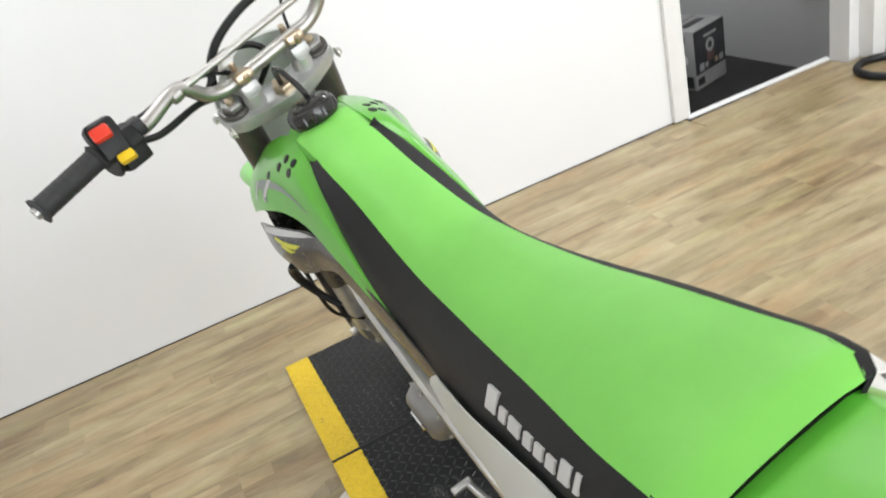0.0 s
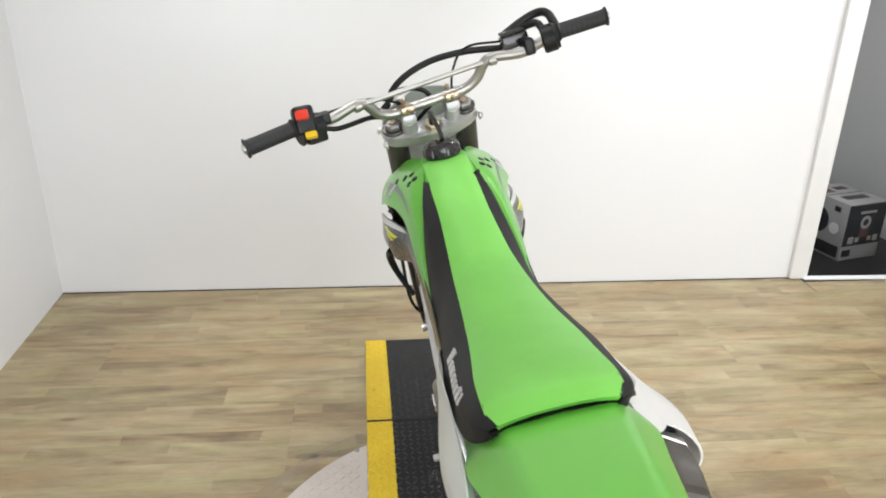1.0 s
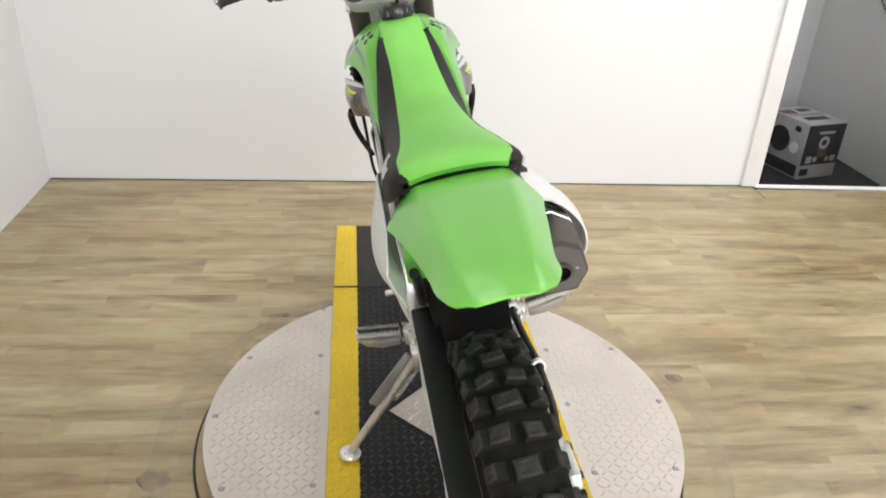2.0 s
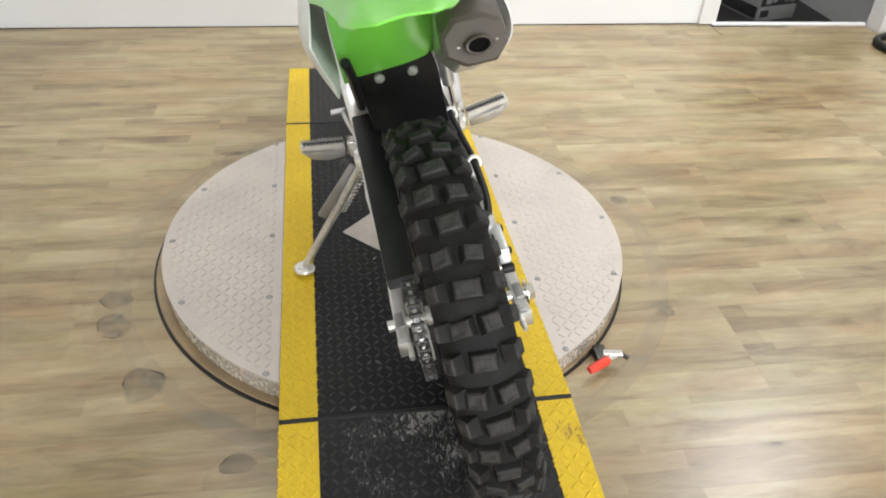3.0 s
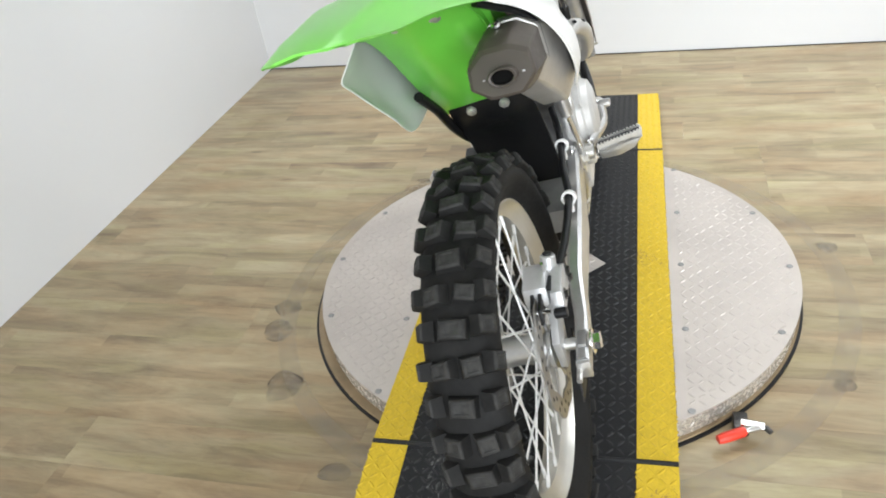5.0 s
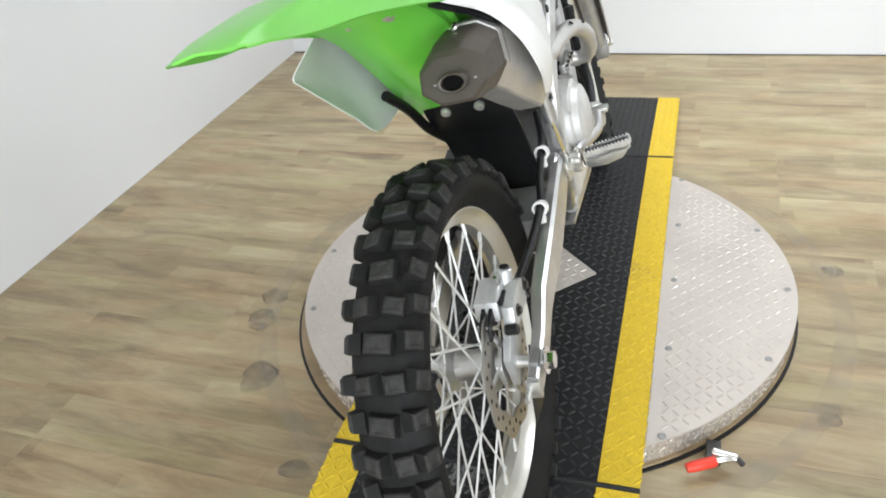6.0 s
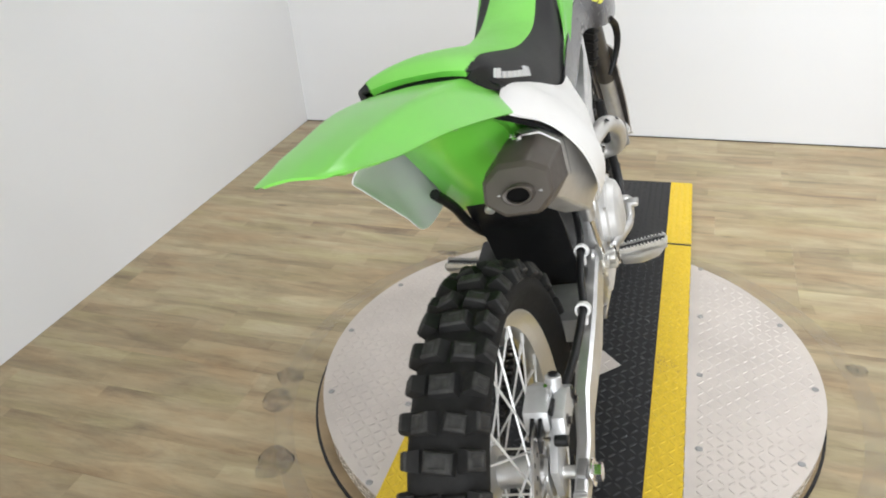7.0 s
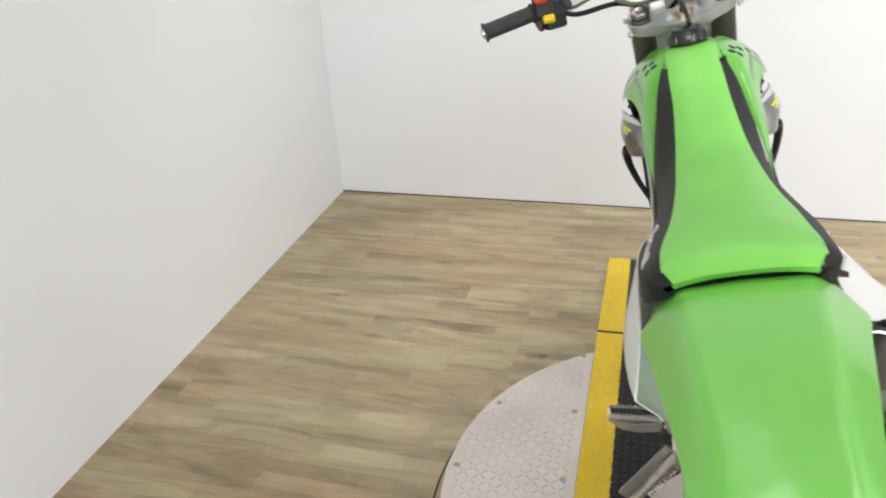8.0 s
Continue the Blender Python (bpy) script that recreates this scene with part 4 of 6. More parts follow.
# -- chain --
def chain():
    """Links along the loop round both sprockets, as pieces of one chain."""
    pitch = 0.0159
    c0, r0, c1, r1 = Vector((0, 0.347)), 0.108, Vector((0.535, 0.418)), 0.036
    d = c1 - c0
    base = math.atan2(d.y, d.x)
    lean = math.acos((r0 - r1) / d.length)
    path = []
    a_top, a_low = base + lean, base - lean
    for k in range(41):
        a = a_top + (2 * math.pi - 2 * lean) * k / 40
        path.append(c0 + r0 * Vector((math.cos(a), math.sin(a))))
    for k in range(21):
        a = a_low + 2 * lean * k / 20
        path.append(c1 + r1 * Vector((math.cos(a), math.sin(a))))
    path.append(path[0].copy())
    lens = [0.0]
    for a, b in zip(path, path[1:]):
        lens.append(lens[-1] + (b - a).length)
    count = int(lens[-1] / pitch) // 2 * 2
    spots = []
    k = 0
    for i in range(count):
        want = lens[-1] * i / count
        while lens[k + 1] < want:
            k += 1
        f = (want - lens[k]) / (lens[k + 1] - lens[k])
        spots.append(path[k].lerp(path[k + 1], f))
    p = lens[-1] / count

    def link(width, thick):
        bm = None
        for s in (-1, 1):
            o = [(-p / 2 - 0.005, 0.0), (-p / 2 - 0.003, 0.0055), (-p / 4, 0.0058), (0, 0.0042), (p / 4, 0.0058), (p / 2 + 0.003, 0.0055), (p / 2 + 0.005, 0.0)]
            o += [(y, -z) for y, z in reversed(o[1:-1])]
            b = slab(o, s * width - thick / 2, s * width + thick / 2)
            bm = b if bm is None else merge(bm, b)
        bm = merge(bm, rod((-width - 0.003, p / 2, 0), (width + 0.003, p / 2, 0), 0.0042, seg=8), rod((-width - 0.003, -p / 2, 0), (width + 0.003, -p / 2, 0), 0.0042, seg=8))
        me = finish(bm)
        me.materials.append(CHAIN_STEEL)
        return me

    kinds = (link(0.0085, 0.002), link(0.006, 0.002))
    ob = thing("drive_chain", "", "")
    ob.parent = bike
    tagged(ob, "oily dark steel drive chain")
    for i in range(count):
        a, b = spots[i], spots[(i + 1) % count]
        mid = (a + b) / 2
        part("link", kinds[i % 2], CHAIN_STEEL, ob, m=pose(CHX, mid.x, mid.y, math.degrees(math.atan2(b.y - a.y, b.x - a.x)), 0, 0))


chain()

# -- swingarm --
swing = part("swingarm", rod((-0.105, 0.50, 0.44), (0.105, 0.50, 0.44), 0.030, seg=24, bevel=0.004), ALLOY, bike, "brushed alloy swingarm")


def arm_section(x, y, z, w, h):
    c = min(w, h) * 0.22
    return [(x + sx, y, z + sz) for sx, sz in ((-w / 2 + c, -h / 2), (w / 2 - c, -h / 2), (w / 2, -h / 2 + c), (w / 2, h / 2 - c), (w / 2 - c, h / 2), (-w / 2 + c, h / 2), (-w / 2, h / 2 - c), (-w / 2, -h / 2 + c))]


for s in (-1, 1):
    arm = loft([arm_section(s * 0.096, 0.52, 0.430, 0.034, 0.062), arm_section(s * 0.104, 0.44, 0.424, 0.026, 0.072), arm_section(s * 0.108, 0.30, 0.408, 0.030, 0.078), arm_section(s * 0.102, 0.14, 0.365, 0.027, 0.062), arm_section(s * 0.110, 0.05, 0.346, 0.023, 0.046), arm_section(s * 0.112, -0.045, 0.334, 0.021, 0.038)])
    part("arm", arm, ALLOY, swing)
    part("axle_block", box((0.016, 0.038, 0.034), (s * 0.112, -0.005, 0.347), bevel=0.003), ALLOY_DULL, swing)
    part("adjuster", rod((s * 0.104, -0.045, 0.334), (s * 0.104, -0.078, 0.331), 0.005, seg=10), STEEL, swing)
    part("end_cap", box((0.024, 0.010, 0.034), (s * 0.112, -0.050, 0.333), bevel=0.003), ALLOY, swing)
cross = loft([[(x, y, z) for y, z in ((0.30, 0.385), (0.30, 0.435), (0.40, 0.455), (0.40, 0.400))] for x in (-0.085, 0.085)])
part("cross_brace", cross, ALLOY_DULL, swing)
guard_pts = [(0.47, 0.525), (0.30, 0.500), (0.12, 0.468), (-0.01, 0.452), (-0.02, 0.436), (0.12, 0.452), (0.30, 0.484), (0.47, 0.508)]
part("chain_guard", slab([(y, z + 0.012) for y, z in guard_pts], -0.114, -0.058, bevel=0.004), BLACK_PLASTIC, swing, "long black plastic chain guard")
part("chain_guide", slab([(0.02, 0.205), (0.10, 0.195), (0.13, 0.235), (0.12, 0.29), (0.05, 0.29)], CHX - 0.016, CHX + 0.016, bevel=0.005), ALLOY_DULL, swing)
part("guide_bracket", box((0.012, 0.05, 0.07), (-0.092, 0.09, 0.30), bevel=0.003), ALLOY, swing)

# -- rear brake --
caliper = part("rear_caliper", slab([(-0.018, 0.446), (-0.010, 0.481), (0.045, 0.490), (0.085, 0.464), (0.080, 0.436), (0.02, 0.440)], 0.040, 0.082, bevel=0.007), SATIN, bike, "cast alloy rear brake caliper")
part("outer_body", slab([(-0.022, 0.446), (-0.012, 0.470), (0.050, 0.480), (0.088, 0.455), (0.072, 0.428), (-0.010, 0.430)], 0.084, 0.106, bevel=0.006), SATIN, caliper)
part("carrier", slab([(-0.022, 0.315), (0.022, 0.312), (0.045, 0.36), (0.090, 0.425), (0.072, 0.455), (0.03, 0.420), (-0.03, 0.375)], 0.066, 0.080, bevel=0.003), SATIN, caliper)
for x0, x1 in ((0.053, 0.0595), (0.0655, 0.072)):
    part("brake_pad", slab([(-0.052, 0.436), (-0.044, 0.462), (-0.006, 0.474), (0.0, 0.440)], x0, x1, bevel=0.002), BLACK_PLASTIC, caliper, "black brake pad")
part("pad_pin", rod((0.048, -0.036, 0.452), (0.084, -0.036, 0.452), 0.004, seg=10), CHROME, caliper)
part("piston_boss", rod((0.080, 0.052, 0.466), (0.084, 0.060, 0.497), 0.015, 0.013, seg=22, bevel=0.002), SATIN, caliper)
part("piston_cap", rod((0.084, 0.060, 0.4965), (0.0845, 0.061, 0.501), 0.008, seg=16, bevel=0.001), BLACK_PLASTIC, caliper)
for by, bz in ((0.066, 0.456), (0.070, 0.438), (0.004, 0.452)):
    part("bolt", moved(hex_bolt(0.007, 0.006), Matrix.Translation((0.106, by, bz)) @ SPIN_X), CHAIN_STEEL, caliper)
# black block painted as the shade in the slot, nothing is cut out
part("bridge_slot_shade", box((0.010, 0.034, 0.008), (0.083, 0.010, 0.474), bevel=0.002), BLACK_PLASTIC, caliper, "black block for the shaded slot between the halves")
part("slide_pin_boot", rod((0.086, -0.024, 0.436), (0.108, -0.024, 0.436), 0.009, seg=16, bevel=0.002), BLACK_PLASTIC, caliper, "black rubber pin boot")
part("disc_guard", slab([(-0.03, 0.235), (0.03, 0.225), (0.06, 0.30), (0.05, 0.34), (0.0, 0.30)], 0.086, 0.089, bevel=0.001), BLACK_PLASTIC, caliper)
part("bleed_nipple", rod((0.078, 0.03, 0.488), (0.080, 0.02, 0.508), 0.004, 0.003, seg=10), CHROME, caliper)
hose = part("brake_hose", tube([(0.090, 0.085, 0.450), (0.104, 0.15, 0.468), (0.108, 0.27, 0.480), (0.100, 0.34, 0.500), (0.094, 0.425, 0.515), (0.090, 0.47, 0.528), (0.080, 0.52, 0.56)], 0.0075), BLACK_PLASTIC, bike, "black rear brake hose")
for cy, cz, cx in ((0.268, 0.478, 0.108), (0.422, 0.514, 0.096)):
    clip = moved(spin([(0.010, -0.008), (0.0145, -0.008), (0.0145, 0.008), (0.010, 0.008)], 18, closed=True), Matrix.Translation((cx, cy, cz)) @ Matrix.Rotation(radians(72), 4, "X"))
    part("hose_clip", merge(clip, box((0.014, 0.012, 0.022), (cx - 0.002, cy, cz - 0.020), bevel=0.003)), WHITE_PLASTIC, hose, "white plastic hose clip")

# -- chassis --
chassis = part("main_chassis", rod((0, 1.095, 0.975), (0, 1.170, 0.83), 0.034, seg=26, bevel=0.004), ALLOY, bike, "satin alloy perimeter frame")
for s in (-1, 1):
    spar = loft([arm_section(s * 0.035, 1.085, 0.90, 0.03, 0.11), arm_section(s * 0.075, 1.00, 0.85, 0.030, 0.085), arm_section(s * 0.100, 0.85, 0.76, 0.030, 0.070), arm_section(s * 0.108, 0.67, 0.682, 0.030, 0.066), arm_section(s * 0.106, 0.57, 0.60, 0.034, 0.075), arm_section(s * 0.102, 0.53, 0.50, 0.036, 0.10), arm_section(s * 0.100, 0.53, 0.40, 0.034, 0.09), arm_section(s * 0.085, 0.56, 0.315, 0.030, 0.04)])
    part("spar", spar, ALLOY, chassis)
    part("down_tube", tube([(s * 0.02, 1.155, 0.84), (s * 0.045, 1.13, 0.60), (s * 0.055, 1.04, 0.34), (s * 0.07, 0.90, 0.245), (s * 0.08, 0.60, 0.28)], 0.017), ALLOY, chassis)
    part("subframe_tube", tube([(s * 0.085, 0.60, 0.80), (s * 0.080, 0.38, 0.825), (s * 0.072, 0.25, 0.865)], 0.011), ALLOY_DULL, chassis)
    part("subframe_strut", tube([(s * 0.085, 0.54, 0.60), (s * 0.082, 0.45, 0.69), (s * 0.078, 0.36, 0.77), (s * 0.075, 0.28, 0.85)], 0.0105), ALLOY_DULL, chassis)
    part("pivot_bolt", moved(hex_bolt(0.014, 0.010), Matrix.Translation((s * 0.122, 0.50, 0.44)) @ Matrix.Rotation(radians(90 * s), 4, "Y")), STEEL, chassis)
part("grab_tube", tube([(-0.092, 0.235, 0.760), (-0.088, 0.295, 0.705), (-0.086, 0.350, 0.640), (-0.086, 0.440, 0.570), (-0.088, 0.50, 0.55)], 0.0095), BLACK_PLASTIC, chassis, "black bent tube")

# -- shock --
shock = part("shock_absorber", rod((0, 0.47, 0.38), (0, 0.50, 0.66), 0.016, seg=18), CHROME, bike, "rear shock with coil spring")
part("spring", tube([(0.036 * math.cos(a), 0.475 + 0.012 * a / 12 + 0.036 * math.sin(a), 0.42 + a * 0.0052) for a in np.linspace(0, 40, 130)], 0.006, seg=8, steps=1), ALLOY_DULL, shock)
part("reservoir", rod((0.045, 0.53, 0.66), (0.045, 0.55, 0.79), 0.024, seg=20, bevel=0.004), ALLOY, shock)

# -- engine --
engine = part("engine", slab([(0.52, 0.34), (0.60, 0.285), (0.90, 0.28), (0.985, 0.34), (0.97, 0.46), (0.80, 0.53), (0.60, 0.52), (0.53, 0.45)], -0.085, 0.085, bevel=0.014), ALLOY_DULL, bike, "grey alloy single-cylinder engine")
cyl_m = pose(0, 0.76, 0.50, 12)
part("cylinder", box((0.125, 0.125, 0.115), (0, 0, 0.05), bevel=0.010, m=None), ALLOY_DULL, engine, m=cyl_m)
for k in range(6):
    part("cooling_rib", box((0.140, 0.138, 0.005), (0, 0, 0.012 + k * 0.016), bevel=0.0015, seg=1), ALLOY, engine, m=cyl_m)
part("cylinder_head", box((0.135, 0.15, 0.085), (0, 0, 0.155), bevel=0.012), ALLOY, engine, m=cyl_m)
part("head_cover", box((0.115, 0.12, 0.045), (0, 0, 0.215), bevel=0.012), GREY_PLASTIC, engine, m=cyl_m)
clutch_prof = [(0, 0.062), (0.052, 0.062), (0.066, 0.056), (0.072, 0.044), (0.080, 0.040), (0.084, 0.0), (0, 0.0)]
cover = part("clutch_cover", moved(spin(clutch_prof, 40), Matrix.Translation((0.085, 0.668, 0.468)) @ Matrix.Scale(1.10, 4) @ SPIN_X), CAST, engine, "round brushed clutch cover")
part("side_cover", slab([(0.57, 0.32), (0.84, 0.315), (0.90, 0.38), (0.86, 0.46), (0.74, 0.50), (0.58, 0.53), (0.545, 0.42)], 0.083, 0.118, bevel=0.008), CAST, engine)
part("water_pump", moved(spin([(0, 0.042), (0.026, 0.042), (0.034, 0.032), (0.036, 0.0), (0, 0.0)], 26), Matrix.Translation((0.115, 0.85, 0.385)) @ SPIN_X), ALLOY, engine)
for k in range(8):
    a = 2 * math.pi * k / 8 + 0.2
    part("bolt", moved(hex_bolt(0.005, 0.006, False), Matrix.Translation((0.126, 0.668 + 0.086 * math.cos(a), 0.468 + 0.086 * math.sin(a))) @ SPIN_X), STEEL, engine)
part("ignition_cover", moved(spin([(0, 0.040), (0.044, 0.040), (0.056, 0.032), (0.066, 0.012), (0.070, 0.0), (0, 0.0)], 36), Matrix.Translation((-0.098, 0.965, 0.41)) @ Matrix.Rotation(radians(-90), 4, "Y")), ALLOY_DULL, engine, "round dull alloy ignition cover")
# black ring that darkens the recess between cover and engine case
part("cover_gap_shade", moved(spin([(0.0, -0.030), (0.0745, -0.030), (0.0745, 0.003), (0.0, 0.003)], 36), Matrix.Translation((-0.0975, 0.965, 0.41)) @ Matrix.Rotation(radians(-90), 4, "Y")), BLACK_PLASTIC, engine, "black ring for the shaded gap behind the cover")
part("cover_cap", moved(spin([(0.0, 0.0), (0.024, 0.0), (0.026, 0.002), (0.024, 0.006), (0.0, 0.006)], 28), Matrix.Translation((-0.1382, 0.965, 0.41)) @ Matrix.Rotation(radians(-90), 4, "Y")), CHROME, engine, "bright inspection cap")
for k in range(5):
    part("cover_rib", box((0.010, 0.006, 0.060), (-0.098, 0.880 - k * 0.016, 0.415), bevel=0.002), CAST, engine)
part("sprocket_cover", slab([(0.49, 0.37), (0.60, 0.35), (0.64, 0.42), (0.61, 0.49), (0.51, 0.49)], -0.105, -0.083, bevel=0.006), ALLOY_DULL, engine)
for k in range(7):
    a = 2 * math.pi * k / 7
    part("bolt", moved(hex_bolt(0.005, 0.007, False), Matrix.Translation((-0.105, 0.965 + 0.066 * math.cos(a), 0.41 + 0.066 * math.sin(a))) @ Matrix.Rotation(radians(-90), 4, "Y")), STEEL, engine)
part("carburettor", box((0.07, 0.09, 0.085), (0, 0.635, 0.63), bevel=0.014), ALLOY_DULL, engine)
part("intake_boot", tube([(0, 0.60, 0.64), (0, 0.54, 0.665), (0, 0.47, 0.70)], 0.034, seg=18), BLACK_PLASTIC, engine)
part("head_hose", tube([(0.04, 0.86, 0.64), (0.065, 0.95, 0.66), (0.09, 1.00, 0.72)], 0.012), BLACK_PLASTIC, engine)
part("lower_hose", tube([(0.13, 0.86, 0.40), (0.12, 0.95, 0.44), (0.10, 1.01, 0.55), (0.10, 1.02, 0.62)], 0.012), BLACK_PLASTIC, engine)
part("breather_hose", tube([(0.060, 0.720, 0.590), (0.092, 0.780, 0.668), (0.100, 0.860, 0.690), (0.085, 0.930, 0.740)], 0.010), BLACK_PLASTIC, engine, "black rubber breather hose")
part("overflow_hose", tube([(0.070, 0.690, 0.640), (0.098, 0.740, 0.690), (0.104, 0.820, 0.730), (0.092, 0.890, 0.770)], 0.007), BLACK_PLASTIC, engine, "thin black overflow hose")
part("spark_cap", rod((0.060, 0.830, 0.640), (0.105, 0.835, 0.685), 0.014, 0.011, seg=16, bevel=0.002), BLACK_PLASTIC, engine, "black spark plug cap")
part("head_bracket", box((0.014, 0.110, 0.024), (0.098, 0.830, 0.545), bevel=0.004), ALLOY, engine)
for k in range(4):
    part("bolt", moved(hex_bolt(0.007, 0.009), Matrix.Translation((0.105, 0.790 + k * 0.027, 0.545)) @ SPIN_X), CHROME, engine)
hanger = part("engine_hanger", slab([(0.93, 0.55), (0.99, 0.52), (1.06, 0.60), (1.05, 0.66), (0.98, 0.63)], -0.098, -0.088, bevel=0.003), CAST, engine, "pale alloy hanger plate")
for hy, hz in ((0.955, 0.560), (0.995, 0.610), (1.035, 0.635)):
    part("hanger_bolt", moved(hex_bolt(0.008, 0.009), Matrix.Translation((-0.098, hy, hz)) @ Matrix.Rotation(radians(-90), 4, "Y")), CHROME, hanger)
for k in range(4):
    part("hose_band", rod((-0.088, 0.975 + k * 0.018, 0.675 - k * 0.010), (-0.088, 0.984 + k * 0.018, 0.670 - k * 0.010), 0.017, seg=16, bevel=0.001), STEEL if k % 2 else BLACK_PLASTIC, engine)
part("skid_plate", slab([(0.56, 0.265), (0.86, 0.235), (0.95, 0.30), (0.965, 0.31), (0.87, 0.223), (0.56, 0.255)], -0.09, 0.09), ALLOY, engine)
part("clutch_cable", tube([(-0.07, 0.62, 0.53), (-0.09, 0.75, 0.66), (-0.06, 1.00, 0.83), (-0.045, 1.085, 0.97)], 0.0045, seg=8), BLACK_PLASTIC, engine)

# -- exhaust --
exhaust = part("header_pipe", tube([(0.0, 0.83, 0.61), (0.03, 0.935, 0.570), (0.085, 0.975, 0.500), (0.132, 0.970, 0.510), (0.146, 0.905, 0.580), (0.134, 0.81, 0.628), (0.120, 0.71, 0.640), (0.110, 0.62, 0.642), (0.108, 0.54, 0.660), (0.112, 0.46, 0.685)], 0.0195, seg=18), SILENCER, bike, "brushed metal exhaust header pipe")
part("joint_clamp", rod((0.112, 0.54, 0.655), (0.112, 0.515, 0.665), 0.026, seg=20, bevel=0.002), STEEL, exhaust)


for sy, sz, sx in ((0.855, 0.6065, 0.1405), (0.775, 0.6345, 0.1295)):
    slot = box((0.010, 0.030, 0.004), (0, 0, 0), bevel=0.0012, seg=1, m=Matrix.Translation((sx + 0.0125, sy, sz + 0.0150)) @ Matrix.Rotation(radians(40), 4, "Y") @ Matrix.Rotation(radians(-26), 4, "X"))
    part("shield_slot", slot, BLACK_PLASTIC, exhaust, "dark slot in the heat shield")


def can_section(c, w, h, tilt=20.0):
    """A six-sided silencer section with rounded corners, at c, across the can's axis."""
    pts = []
    base = [(-0.42, -1.0), (0.55, -1.0), (1.0, -0.35), (0.92, 0.62), (0.35, 1.0), (-0.55, 1.0), (-1.0, 0.4), (-1.0, -0.45)]
    n = len(base)
    for k in range(n):
        a, b, d = Vector(base[k - 1]), Vector(base[k]), Vector(base[(k + 1) % n])
        for f in (0.80, 0.94):
            pts.append(a.lerp(b, f))
        for f in (0.06, 0.20):
            pts.append(b.lerp(d, f))
    out = []
    for p in pts:
        out.append((c[0] + p.x * w, c[1] + p.y * h * math.sin(radians(tilt)), c[2] + p.y * h * math.cos(radians(tilt))))
    return out


can = [can_section((0.116, 0.120, 0.830), 0.0485, 0.0480), can_section((0.119, 0.170, 0.812), 0.051, 0.058), can_section((0.124, 0.25, 0.768), 0.052, 0.066), can_section((0.124, 0.33, 0.718), 0.049, 0.064), can_section((0.120, 0.41, 0.682), 0.036, 0.044), can_section((0.112, 0.47, 0.676), 0.023, 0.024)]
silencer = part("silencer", loft(can), SILENCER, bike, "brushed grey silencer can under the side panel", smooth=30)
cap_sections = [can_section((0.115, 0.132, 0.826), 0.0500, 0.0490), can_section((0.113, 0.106, 0.829), 0.0515, 0.0470), can_section((0.109, 0.070, 0.831), 0.0525, 0.0430, 24), can_section((0.107, 0.046, 0.831), 0.0500, 0.0370, 30), can_section((0.108, 0.040, 0.831), 0.0450, 0.0310, 32)]
part("end_cap", loft(cap_sections), END_CAP, silencer, "bronze-grey silencer end cap", smooth=16)
tip_m = along((0.110, 0.054, 0.823), (0.110, 0.015, 0.832)) @ Matrix.Diagonal((1.35, 0.85, 1, 1))
part("tip", moved(spin([(0.0125, 0.0), (0.0165, 0.0), (0.0165, 0.028), (0.0150, 0.031), (0.0125, 0.030)], 28, closed=True), tip_m), END_CAP, silencer, "oval outlet lip")
# black disc that closes the outlet a little below its lip
part("tip_bore", moved(spin([(0, 0.014), (0.0126, 0.014), (0.0126, 0.0225), (0, 0.0225)], 24), tip_m), BORE_BLACK, silencer, "matt black plug in the outlet bore")
for a in (0, 180):
    part("rivet", moved(dome_bolt(0.0024, 0.0015), tip_m @ Matrix.Translation((0.022 * math.cos(radians(a)), 0.022 * math.sin(radians(a)), 0.016))), ALLOY_DULL, silencer)
part("mount_bolt", moved(dome_bolt(0.008, 0.005), along((0.103, 0.118, 0.878), (0.095, 0.085, 0.935))), CHROME, silencer)
part("strap", loft([can_section((0.1155, 0.134, 0.8255), 0.0506, 0.0506), can_section((0.116, 0.138, 0.824), 0.0508, 0.0512)]), ALLOY_DULL, silencer)

# -- seat --
SEAT = [  # y, top z, half width, edge z, foot half width, foot z
    (0.078, 1.003, 0.072, 0.996, 0.08, 0.981),
    (0.086, 1.0125, 0.080, 1.002, 0.091, 0.972),
    (0.119, 1.0165, 0.0815, 1.004, 0.106, 0.951),
    (0.18, 1.009, 0.0805, 0.991, 0.114, 0.928),
    (0.28, 0.986, 0.0785, 0.967, 0.119, 0.896),
    (0.38, 0.965, 0.0735, 0.946, 0.119, 0.865),
    (0.4852, 0.950, 0.068, 0.933, 0.112, 0.8333),
    (0.5711, 0.946, 0.064, 0.930, 0.107, 0.813),
    (0.6361, 0.951, 0.060, 0.936, 0.103, 0.8299),
    (0.702, 0.969, 0.056, 0.955, 0.1, 0.8727),
    (0.7666, 0.993, 0.052, 0.980, 0.089, 0.9286),
    (0.8222, 1.0165, 0.050, 1.005, 0.073, 0.9761),
    (0.857, 1.0304, 0.048, 1.0204, 0.05, 1.0174),
]


def aside(y):
    """How far the tail sits off the bike's middle plane, towards the stand."""
    return -0.014 * min(1.0, max(0.0, (0.42 - y) / 0.68)) ** 2


def tuck_left(y):
    """How far the green top's left edge is drawn in along the waist."""
    return 0.0065 * max(0.0, min(1.0, (y - 0.16) / 0.14, (0.87 - y) / 0.12))


